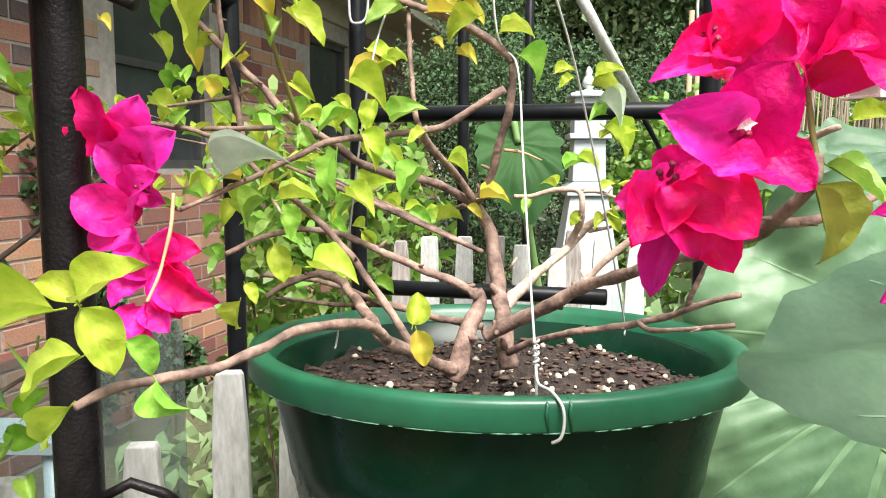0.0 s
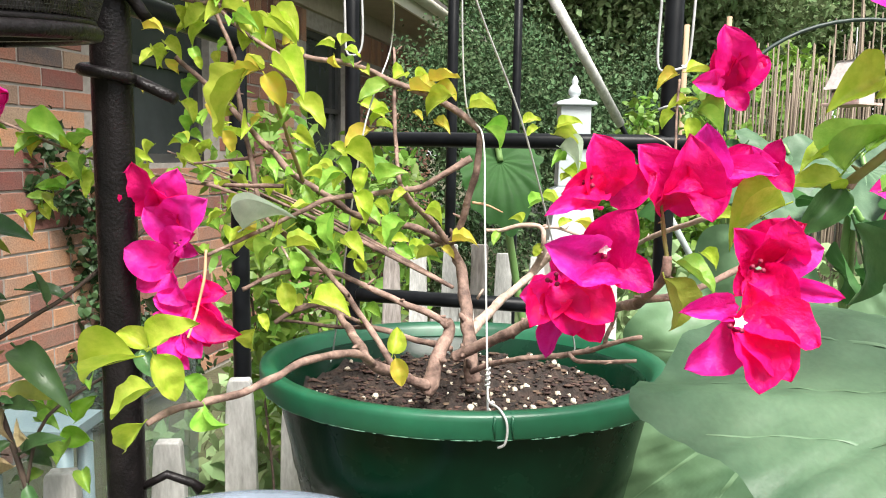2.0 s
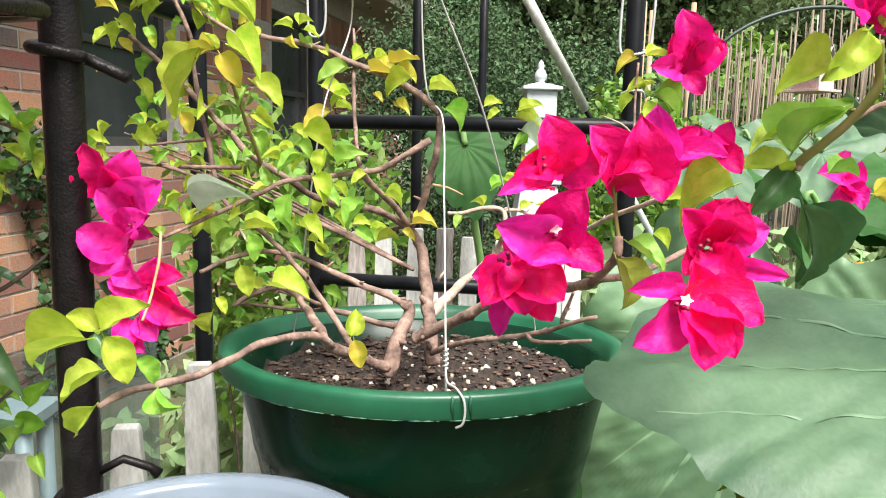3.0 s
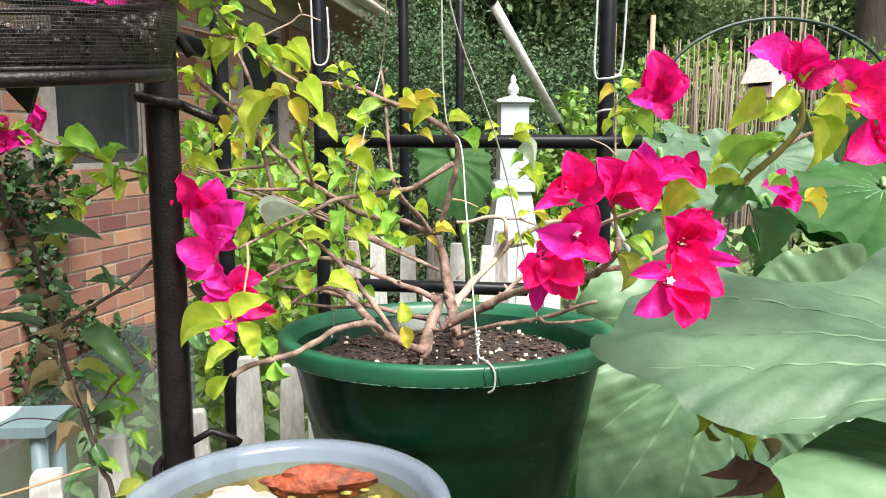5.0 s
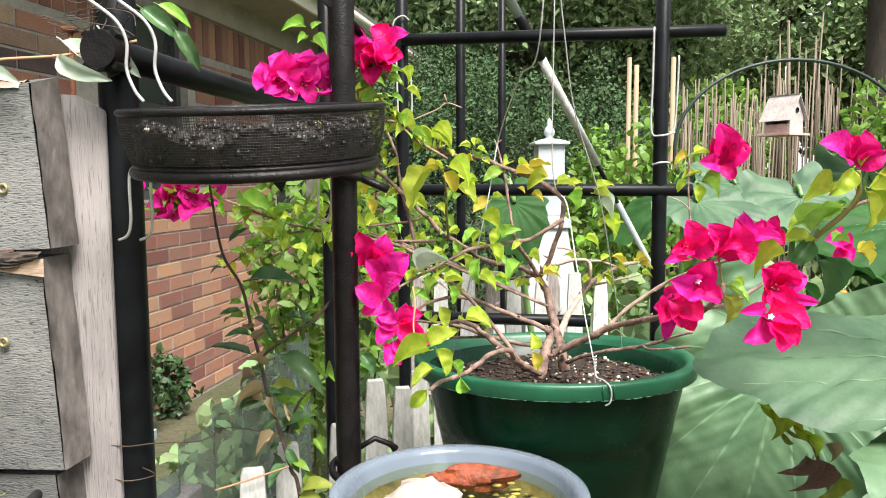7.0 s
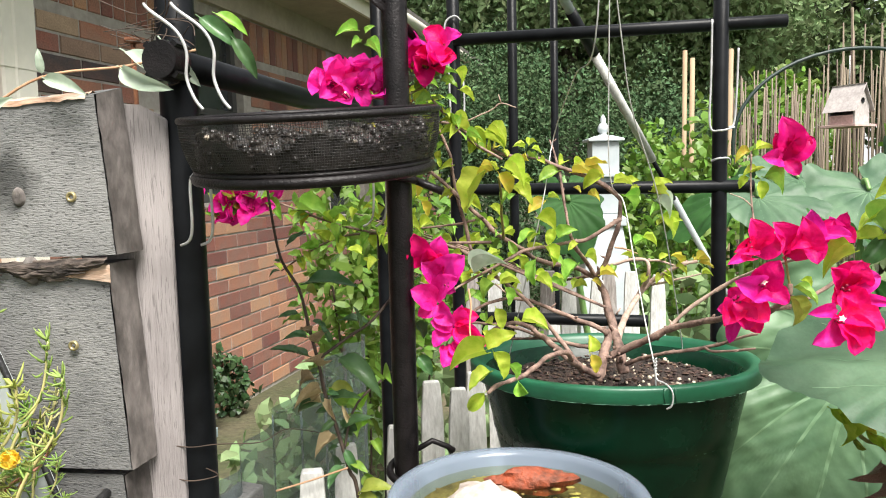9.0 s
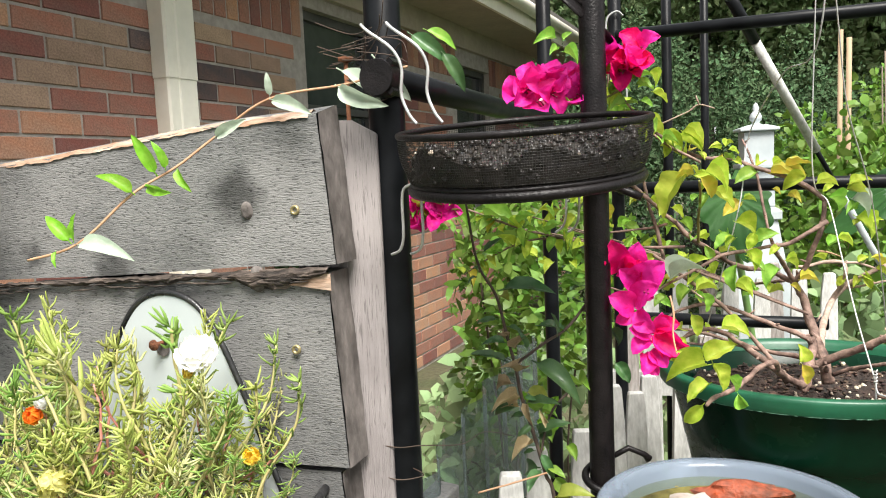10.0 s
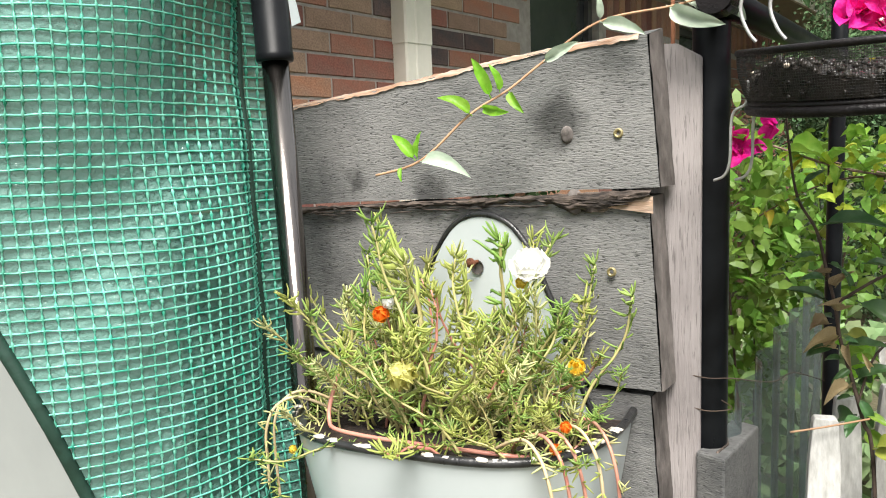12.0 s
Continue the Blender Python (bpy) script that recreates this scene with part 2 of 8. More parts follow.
M_bricktan = material("tan_brick", (0.40, 0.27, 0.19), (0.31, 0.215, 0.15), 9, 8, rough=0.9, bump=0.7, bump_scale=140, bump_dist=0.003, fine=0.3, piece_var=0.2)
M_brickdark = material("burnt_brick", (0.075, 0.065, 0.07), (0.16, 0.1, 0.085), 9, 8, rough=0.85, bump=0.7, bump_scale=140, bump_dist=0.003, fine=0.3, piece_var=0.2)
M_mortar = material("mortar", (0.27, 0.245, 0.22), (0.38, 0.35, 0.315), 20, rough=0.95, bump=0.6, bump_scale=160, bump_dist=0.002)
M_cream = material("cream_painted_metal", (0.74, 0.71, 0.60), (0.81, 0.78, 0.68), 4, rough=0.5, bump=0.1, fine=0.05)
M_soffit = material("tan_soffit_paint", (0.34, 0.30, 0.24), (0.42, 0.37, 0.3), 5, rough=0.7, bump=0.1, fine=0.08)
M_shingle = material("roof_shingle", (0.07, 0.065, 0.06), (0.13, 0.12, 0.11), 30, rough=0.95, bump=0.8)
M_frame = material("dark_window_frame", (0.045, 0.045, 0.045), (0.075, 0.073, 0.07), 12, rough=0.5, bump=0.05)
# same pot plastic twice: body darkened for its shade, rim brightened as lit
M_potshade = material("shaded_green_pot_plastic", (0.0010, 0.0125, 0.006), (0.0020, 0.020, 0.0095), 18, rough=0.26, spec=0.16, rough_var=0.08, bump=0.12, bump_scale=90, bump_dist=0.001, fine=0.1)
M_rimlit = material("lit_green_pot_rim_plastic", (0.005, 0.066, 0.031), (0.009, 0.092, 0.044), 22, rough=0.4, rough_var=0.08, bump=0.15, bump_scale=90, bump_dist=0.001, fine=0.12)
M_burr = material("pale_moulding_burr", (0.025, 0.11, 0.06), (0.12, 0.26, 0.18), 90, rough=0.5, bump=0.0)
M_soil = material("potting_soil", (0.010, 0.0065, 0.005), (0.045, 0.028, 0.021), 55, 8, rough=0.95, bump=1.0, bump_scale=160, bump_dist=0.006, fine=0.5)
M_chip = material("bark_chip", (0.010, 0.006, 0.005), (0.095, 0.054, 0.040), 40, rough=0.9, bump=0.5, piece_var=0.6, island=True)
M_perlite = material("perlite", (0.36, 0.30, 0.22), (0.62, 0.56, 0.46), 60, rough=0.85, bump=0.4, piece_var=0.3, island=True)
M_branch = material("pinkish_grey_bark", (0.075, 0.042, 0.032), (0.33, 0.22, 0.175), 55, 8, rough=0.8, bump=0.8, bump_scale=260, bump_dist=0.0015, fine=0.35)
M_branchpale = material("pale_dry_bark", (0.30, 0.205, 0.16), (0.45, 0.34, 0.275), 70, 8, rough=0.85, bump=0.7, bump_scale=260, bump_dist=0.0015, fine=0.3)
M_shoot = material("olive_green_shoot", (0.16, 0.17, 0.035), (0.24, 0.17, 0.07), 60, rough=0.6, bump=0.3, bump_scale=200)
M_lime = material("lime_leaf", (0.30, 0.44, 0.03), (0.50, 0.58, 0.08), 3.5, rough=0.48, bump=0.35, bump_scale=11, bump_dist=0.0015, piece_var=0.16, translucent=0.38, spec=0.4)
M_green = material("green_leaf", (0.155, 0.34, 0.035), (0.28, 0.46, 0.07), 3.5, rough=0.45, bump=0.35, bump_scale=11, bump_dist=0.0015, piece_var=0.2, translucent=0.32, spec=0.45)
M_dark = material("dark_green_leaf", (0.035, 0.095, 0.028), (0.07, 0.15, 0.05), 3.5, rough=0.38, bump=0.3, bump_scale=11, bump_dist=0.0015, piece_var=0.25, translucent=0.15, spec=0.5)
M_yellow = material("yellowing_leaf", (0.46, 0.48, 0.05), (0.56, 0.42, 0.06), 3.5, rough=0.5, bump=0.35, bump_scale=11, bump_dist=0.0015, piece_var=0.15, translucent=0.35)
M_olive = material("olive_leaf", (0.20, 0.25, 0.03), (0.30, 0.33, 0.06), 3.5, rough=0.5, bump=0.35, bump_scale=11, bump_dist=0.0015, translucent=0.25)
M_pale = material("pale_underside_leaf", (0.36, 0.45, 0.34), (0.48, 0.56, 0.45), 3.5, rough=0.55, bump=0.25, bump_scale=11, piece_var=0.12, translucent=0.3)
M_dry = material("dry_tan_leaf", (0.36, 0.27, 0.13), (0.5, 0.4, 0.24), 30, rough=0.75, bump=0.6, bump_scale=120, piece_var=0.2, translucent=0.2)
M_deadred = material("dead_brown_leaf", (0.13, 0.06, 0.045), (0.22, 0.12, 0.09), 30, rough=0.7, bump=0.6, bump_scale=90)
M_bract = material("magenta_bract", (0.70, 0.003, 0.125), (0.80, 0.006, 0.205), 3.5, rough=0.5, bump=0.5, bump_scale=11, bump_dist=0.002, piece_var=0.16, translucent=0.42, spec=0.3)
M_bractpink = material("pink_bract", (0.72, 0.007, 0.24), (0.80, 0.03, 0.38), 3.5, rough=0.5, bump=0.5, bump_scale=11, bump_dist=0.002, piece_var=0.16, translucent=0.42, spec=0.3)
M_tubefl = material("cream_flower", (0.75, 0.62, 0.6), (0.85, 0.8, 0.72), 60, rough=0.6, bump=0.1)
M_stamen = material("dark_crimson_stamen", (0.16, 0.005, 0.03), (0.25, 0.01, 0.05), 60, rough=0.5, bump=0.0)
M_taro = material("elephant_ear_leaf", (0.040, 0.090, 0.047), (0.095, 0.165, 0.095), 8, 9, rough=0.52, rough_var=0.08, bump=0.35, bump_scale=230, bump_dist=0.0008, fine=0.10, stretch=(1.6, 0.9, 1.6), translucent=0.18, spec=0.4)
# paler elephant ear green: daylight painted into leaves lying under the big blade
M_tarolit = material("lit_elephant_ear_leaf", (0.072, 0.155, 0.078), (0.15, 0.255, 0.135), 8, 8, rough=0.45, bump=0.3, bump_scale=60, bump_dist=0.003, fine=0.12, translucent=0.3)
# elephant ear green with the shade of the rear leaves in its colour
M_taroshade = material("shaded_elephant_ear_leaf", (0.018, 0.065, 0.014), (0.036, 0.11, 0.026), 6, 8, rough=0.6, spec=0.22, bump=0.3, bump_scale=60, bump_dist=0.003, fine=0.12, translucent=0.25)
M_vein = material("pale_leaf_vein", (0.075, 0.145, 0.078), (0.12, 0.205, 0.115), 20, rough=0.5, bump=0.0, translucent=0.15)
# vein colour raised to match the brightened lower blades
M_veinlit = material("lit_leaf_vein", (0.12, 0.225, 0.115), (0.18, 0.295, 0.16), 20, rough=0.5, bump=0.0, translucent=0.2)
M_petiole = material("green_petiole", (0.12, 0.24, 0.07), (0.18, 0.3, 0.1), 20, rough=0.45, bump=0.1)
M_enamel = material("white_enamel", (0.44, 0.485, 0.49), (0.50, 0.54, 0.545), 6, rough=0.2, rough_var=0.05, bump=0.05, spec=0.6)
M_enamelblack = material("chipped_black_enamel", (0.012, 0.012, 0.014), (0.03, 0.03, 0.03), 60, rough=0.3, bump=0.3)
M_chipwhite = material("worn_enamel_chip", (0.55, 0.5, 0.42), (0.7, 0.66, 0.6), 60, rough=0.7, bump=0.3)
M_rust = material("rusty_iron", (0.12, 0.04, 0.02), (0.24, 0.10, 0.05), 90, rough=0.9, bump=0.8, metal=0.2)
M_brass = material("tan_screw", (0.34, 0.28, 0.14), (0.42, 0.36, 0.2), 90, rough=0.4, metal=0.7, bump=0.1)
M_whitewood = material("flaking_white_paint", (0.40, 0.395, 0.375), (0.62, 0.62, 0.60), 30, 8, rough=0.7, bump=0.5, bump_scale=120, bump_dist=0.002, fine=0.12, stretch=(2, 2, 0.6))
M_greypicket = material("bare_grey_picket", (0.22, 0.19, 0.17), (0.42, 0.39, 0.37), 25, 8, rough=0.85, bump=0.8, bump_scale=90, bump_dist=0.003, fine=0.3, stretch=(2, 2, 0.4))
M_whiteplastic = material("white_vinyl", (0.34, 0.38, 0.40), (0.43, 0.47, 0.48), 10, rough=0.45, bump=0.05)
M_paleblue = material("pale_blue_lid", (0.28, 0.36, 0.40), (0.34, 0.42, 0.45), 8, rough=0.45, bump=0.1)
M_clear = clear("clear_corrugated_plastic", (0.58, 0.66, 0.66), 0.05, 0.60, (0.17, 0.20, 0.20))
M_bowl = clear("frosted_clear_bowl", (0.64, 0.71, 0.79), 0.16, 0.54, (0.27, 0.32, 0.385))
M_stone = material("white_stone", (0.30, 0.25, 0.21), (0.52, 0.47, 0.43), 30, rough=0.85, bump=0.7, bump_scale=140, bump_dist=0.003, fine=0.15)
M_terracotta = material("wet_broken_brick", (0.34, 0.062, 0.018), (0.12, 0.04, 0.022), 60, 9, rough=0.7, bump=1.0, bump_scale=100, bump_dist=0.005, fine=0.4)
M_pebble = material("yellow_seed_litter", (0.16, 0.115, 0.03), (0.48, 0.40, 0.15), 60, rough=0.7, bump=0.3, piece_var=0.6, island=True)
M_algae = material("murky_water_bed", (0.050, 0.040, 0.014), (0.24, 0.20, 0.075), 38, 9, rough=0.7, bump=0.6, bump_scale=120, bump_dist=0.002, fine=0.3)
M_water = clear("still_water", (0.92, 0.93, 0.78), 0.02, 0.86, (0.05, 0.05, 0.02))
M_meshgreen = material("green_woven_strand", (0.045, 0.40, 0.275), (0.28, 0.70, 0.57), 90, rough=0.22, bump=0.3, bump_scale=400, bump_dist=0.0006, translucent=0.3, piece_var=0.15, island=True)
M_film = clear("clear_cover_film", (0.38, 0.55, 0.50), 0.07, 0.44, (0.15, 0.315, 0.27), 1.0)
M_coverdark = material("dark_green_binding", (0.008, 0.03, 0.02), (0.015, 0.05, 0.035), 60, rough=0.6, bump=0.3, bump_scale=300)
M_greydrum = material("grey_painted_panel", (0.24, 0.26, 0.255), (0.30, 0.32, 0.31), 3, rough=0.55, bump=0.05)
M_succulent = material("light_green_succulent", (0.33, 0.41, 0.085), (0.53, 0.56, 0.17), 30, rough=0.45, bump=0.1, piece_var=0.2, translucent=0.38)
M_succstem = material("reddish_succulent_stem", (0.38, 0.33, 0.13), (0.50, 0.47, 0.21), 20, rough=0.5, bump=0.1, piece_var=0.2)
M_succgreen = material("green_succulent", (0.18, 0.32, 0.06), (0.33, 0.46, 0.12), 30, rough=0.42, bump=0.1, piece_var=0.2, translucent=0.35)
M_succpale = material("pale_succulent", (0.36, 0.39, 0.15), (0.52, 0.52, 0.25), 30, rough=0.5, bump=0.1, piece_var=0.2, translucent=0.2)
M_succpink = material("pink_succulent_stem", (0.45, 0.16, 0.13), (0.55, 0.28, 0.2), 30, rough=0.45, bump=0.1)
M_tansucc = material("tan_succulent_stem", (0.48, 0.36, 0.2), (0.58, 0.47, 0.3), 30, rough=0.55, bump=0.15)
M_husk = material("wet_seed_husk", (0.005, 0.004, 0.0035), (0.030, 0.024, 0.020), 90, rough=0.30, rough_var=0.15, bump=0.6, bump_scale=200, piece_var=0.5, island=True, spec=0.35)
M_bhpaint = material("faded_birdhouse_paint", (0.34, 0.31, 0.295), (0.46, 0.42, 0.405), 14, 8, rough=0.8, bump=0.3, fine=0.2)
M_paleyellow = material("faded_yellow_petal", (0.62, 0.60, 0.16), (0.74, 0.70, 0.30), 60, rough=0.6, bump=0.3, translucent=0.3)
M_traymesh = material("worn_black_mesh", (0.008, 0.007, 0.0066), (0.022, 0.019, 0.017), 60, rough=0.45, bump=0.0)
M_bhpink = material("faded_pink_paint", (0.42, 0.27, 0.25), (0.54, 0.38, 0.35), 14, 8, rough=0.8, bump=0.3, fine=0.2)
M_archdark = material("dark_arch_paint", (0.006, 0.016, 0.013), (0.012, 0.03, 0.024), 40, rough=0.5, bump=0.2)
M_whitefl = material("white_petal", (0.82, 0.82, 0.78), (0.88, 0.88, 0.84), 40, rough=0.6, bump=0.2, translucent=0.3)
M_orangefl = material("orange_petal", (0.85, 0.2, 0.02), (0.9, 0.36, 0.03), 40, rough=0.6, bump=0.2, translucent=0.3)
M_yellowfl = material("yellow_petal", (0.86, 0.62, 0.03), (0.88, 0.74, 0.2), 40, rough=0.6, bump=0.2, translucent=0.3)
M_cane = material("dry_bamboo_cane", (0.13, 0.10, 0.072), (0.21, 0.165, 0.125), 20, rough=0.75, bump=0.3, stretch=(1, 1, 0.2), piece_var=0.3)
M_stake = material("light_wood_stake", (0.26, 0.18, 0.11), (0.34, 0.25, 0.16), 20, rough=0.8, bump=0.3, stretch=(1, 1, 0.2))
M_treebark = material("dark_tree_bark", (0.04, 0.035, 0.028), (0.09, 0.075, 0.06), 6, 8, rough=0.95, bump=1.0, bump_scale=20, bump_dist=0.03, stretch=(1, 1, 0.3))
M_hedge = material("hedge_leaf", (0.04, 0.078, 0.034), (0.095, 0.15, 0.07), 3, rough=0.8, spec=0.15, bump=0.0, piece_var=0.45, island=True, translucent=0.2)
M_tree = material("tree_leaf", (0.16, 0.24, 0.105), (0.29, 0.38, 0.19), 2, rough=0.75, spec=0.2, bump=0.0, piece_var=0.45, island=True, translucent=0.3)
M_bush = material("fresh_bush_leaf", (0.10, 0.205, 0.025), (0.185, 0.305, 0.05), 6, rough=0.5, bump=0.0, piece_var=0.35, island=True, translucent=0.4)
M_ivy = material("ivy_leaf", (0.02, 0.05, 0.016), (0.045, 0.09, 0.03), 6, rough=0.5, bump=0.0, piece_var=0.4, island=True, translucent=0.1)
M_ground = material("garden_ground", (0.045, 0.06, 0.02), (0.10, 0.085, 0.05), 1.5, 8, rough=0.95, bump=0.6, bump_scale=30, bump_dist=0.02, fine=0.4)
M_vinestem = material("dark_vine_stem", (0.035, 0.022, 0.016), (0.08, 0.055, 0.04), 80, rough=0.8, bump=0.6, bump_scale=300, bump_dist=0.001)
M_tanstem = material("tan_tendril", (0.32, 0.17, 0.09), (0.42, 0.26, 0.15), 60, rough=0.7, bump=0.3)

# ---------------------------------------------------------------- ground
g = Build()
g.grid(lambda u, v: (-400 + 800 * u, -400 + 800 * v, 0.0), 20, 20)
part("ground", g, M_ground)
tagged(bpy.data.objects["ground"], "dark garden soil and lawn stretching to the horizon", "ground", kind="structure")

# ---------------------------------------------------------------- brick house, running away to the back
HD = V((0.233, 0.972, 0)).normalized()            # along the wall
HN = V((HD.y, -HD.x, 0))                          # out of the wall
H0 = V((-1.93, 2.83, 0))                          # foot of the downspout on the wall


def on_wall(s, out, z):
    return H0 + HD * s + HN * out + V((0, 0, z))


HM = Matrix((( HD.x, HN.x, 0, H0.x), (HD.y, HN.y, 0, H0.y), (0, 0, 1, 0), (0, 0, 0, 1)))   # x along, y out, z up
WALL_A, WALL_B, WALL_TOP = -4.0, 6.6, 2.43
WIN = [(1.12, 1.95, 1.28, 2.36), (3.3, 4.1, 1.1, 2.3)]         # window openings: s0, s1, z0, z1
house = thing("brick_house", "red-brown brick house with a tan soffit and cream downspout", "house")
edges = [WALL_A, WIN[0][0], WIN[0][1], WIN[1][0], WIN[1][1], WALL_B]
for i in range(5):
    a, b = edges[i], edges[i + 1]
    if i in (1, 3):
        w = WIN[0] if i == 1 else WIN[1]
        spans = ((0, w[2]), (w[3], WALL_TOP))
    else:
        spans = ((0, WALL_TOP),)
    for lo, hi in spans:
        part("wall", Build().box((a, -0.2, lo), (b, 0.0, hi), HM), M_mortar, house, smooth=False)
part("end_wall", Build().box((WALL_B - 0.2, -6, 0), (WALL_B, -0.2, WALL_TOP), HM), M_mortar, house, smooth=False)
fr = Build().box((WALL_A, 0.0, 2.43), (WALL_B + 0.03, 0.04, 2.6), HM)
part("frieze_board", fr, M_soffit, house, smooth=False)
sf = Build().box((WALL_A, -0.2, 2.6), (WALL_B + 0.45, 0.5, 2.63), HM)
part("soffit", sf, M_soffit, house, smooth=False)
fa = Build().box((WALL_A, 0.5, 2.57), (WALL_B + 0.47, 0.525, 2.74), HM)
part("fascia", fa, M_cream, house, smooth=False)
gu = Build().tube([HM @ V((WALL_A, 0.575, 2.70)), HM @ V((WALL_B + 0.47, 0.575, 2.70))], 0.05, 12)
part("gutter", gu, M_cream, house)
ro = Build()
ro.add([HM @ V(p) for p in ((WALL_A, 0.6, 2.74), (WALL_B + 0.5, 0.6, 2.74), (WALL_B + 0.5, -5, 4.9), (WALL_A, -5, 4.9), (WALL_A, 0.6, 2.78), (WALL_B + 0.5, 0.6, 2.78), (WALL_B + 0.5, -5, 4.95), (WALL_A, -5, 4.95))],
       [(0, 3, 2, 1), (4, 5, 6, 7), (0, 1, 5, 4), (1, 2, 6, 5), (2, 3, 7, 6), (3, 0, 4, 7)])
part("roof", ro, M_shingle, house, smooth=False)
for s0, s1, z0, z1 in WIN:
    wf = Build()
    for a in ((s0, z0, s0 + 0.05, z1), (s1 - 0.05, z0, s1, z1), (s0, z0, s1, z0 + 0.05), (s0, z1 - 0.05, s1, z1), (s0, (z0 + z1) / 2 - 0.02, s1, (z0 + z1) / 2 + 0.02)):
        wf.box((a[0], -0.1, a[1]), (a[2], -0.05, a[3]), HM)
    win = part("window", wf, M_frame, house, "grey metal window frame", smooth=False)
    pn = Build().box((s0 + 0.04, -0.085, z0 + 0.04), (s1 - 0.04, -0.08, z1 - 0.04), HM)
    part("pane", pn, material("dark_window_glass", (0.03, 0.034, 0.037), (0.06, 0.066, 0.07), 2, rough=0.12, rough_var=0.03, bump=0.0, spec=0.7), win, smooth=False)
# downspout with two shallow flutes and a joint
ds = Build()
prof = [(-0.115, 0.005), (-0.115, 0.075), (-0.105, 0.085), (-0.06, 0.085), (-0.052, 0.078), (-0.03, 0.078), (-0.022, 0.085), (0.105, 0.085), (0.115, 0.075), (0.115, 0.005)]
for z0, z1, grow in ((0.1, 1.9, 1.0), (1.86, 2.42, 1.05)):
    k = len(prof)
    vv = [HM @ V((0.055 + 0.76 * x * grow, y * grow, z)) for z in (z0, z1) for x, y in prof]
    ds.add(vv, [(i, (i + 1) % k, (i + 1) % k + k, i + k) for i in range(k)] + [tuple(range(k)), tuple(range(2 * k - 1, k - 1, -1))])
part("downspout", ds, M_cream, house, "cream painted square downspout", smooth=False)

# ---------------------------------------------------------------- black tubular trellis frame
LP, FP, B0, B1, B2, B3, RP = (-0.409, 0.603), (-0.2045, 0.665), (-0.272, 1.19), (-0.143, 1.39), (0.012, 1.90), (0.199, 2.49), (0.330, 1.245)
trellis = thing("trellis_frame", "black painted tubular metal trellis frame in the garden", "trellis")


def upright(p, r, top, mat, name="post", lean=(0, 0)):
    b = Build().tube([(p[0] - lean[0], p[1] - lean[1], 0.0), (p[0] - lean[0] * 0.4, p[1] - lean[1] * 0.4, 0.6), (p[0], p[1], 1.3), (p[0] + lean[0] * 0.3, p[1] + lean[1] * 0.3, top)], r, 20)
    return part(name, b, mat, trellis)


upright(LP, 0.0182, 2.3, M_blackbar)
upright(B0, 0.0125, 2.3, M_blackbar)
upright(B1, 0.0125, 2.4, M_blackbar)
upright(B2, 0.0125, 2.5, M_blackbar)
upright(B3, 0.013, 2.5, M_blackbar)
upright(RP, 0.0133, 2.4, M_blackbar)


def bar(a, b, r, name="crossbar"):
    a, b = V(a), V(b)
    d = (b - a).normalized()
    t = Build().tube([a, a + d * 0.002, b - d * 0.002, b], [r * 0.8, r, r, r * 0.8], 20)
    return part(name, t, M_blackbar, trellis)


bar((B1[0], B1[1] - 0.02, 1.662), (0.437, 1.222, 1.655), 0.0115)
bar((B1[0], B1[1] - 0.02, 1.372), (0.385, 1.225, 1.370), 0.0115)
bar((B1[0] + 0.01, B1[1] - 0.02, 1.118), (0.215, 1.29, 1.118), 0.0115)
bar((-0.398, 0.556, 1.506), (B0[0], B0[1], 1.50), 0.0135)
cap = Build().lathe([(0.0, -0.012), (0.0165, -0.012), (0.0175, -0.008), (0.0175, 0.012), (0.015, 0.014)], 24)
cp = part("end_cap", cap, M_black, trellis, "black ribbed plastic end cap")
sharp(cp, 30)
cp.matrix_basis = look((-0.399, 0.548, 1.506), (B0[0], B0[1], 1.50)) @ pose(0, 0, 0, 180, 0, 0)
for k in range(4):
    a = math.pi / 2 * k
    rb = Build().box((-0.003, 0.016, -0.009), (0.003, 0.021, 0.012))
    o = part("rib", rb, M_black, cp, smooth=False)
    o.matrix_basis = pose(0, 0, 0, 0, 0, 45 + 90 * k)

# front pole carries the tray, so it is a thing of its own
hook_pole = thing("tray_pole", "black hammered-finish steel pole with a tray bracket", "pole", at=(FP[0], FP[1], 0))
pb = Build().tube([(0, 0, 0), (0, 0, 0.7), (0, 0, 1.45), (0, 0, 2.2)], 0.0134, 28)
part("pole", pb, M_black, hook_pole)


def coil(z0, turns, a0, rise, tail, name):
    pts = []
    n = int(28 * turns)
    for i in range(n + 1):
        a = a0 + 2 * math.pi * turns * i / n
        pts.append((0.0185 * math.cos(a), 0.0185 * math.sin(a), z0 + rise * i / n))
    pts += [V(pts[-1]) + V(tail) * 0.5, V(pts[-1]) + V(tail)]
    return part(name, Build().tube(pts, 0.0042, 10), M_black, hook_pole, "black steel coil clamp")


coil(1.408, 0.75, math.pi * 0.45, -0.013, (0.028, -0.004, -0.012), "coil_clamp")
coil(1.462, 0.7, math.pi * 0.5, -0.012, (0.008, 0.006, -0.014), "coil_clamp")
coil(1.092, 0.8, math.pi * 0.5, -0.03, (0.012, 0.004, -0.02), "coil_clamp")
lugb = Build().tube([(0.012, 0.0, 1.105), (0.028, 0.004, 1.113), (0.045, 0.01, 1.104), (0.05, 0.012, 1.098)], [0.003, 0.0032, 0.0032, 0.0045], 10)
part("bracket_stub", lugb, M_black, hook_pole)
upb = Build().tube([(-0.005, 0.0, 1.575), (-0.03, -0.02, 1.59), (0.02, 0.012, 1.545)], 0.005, 10)
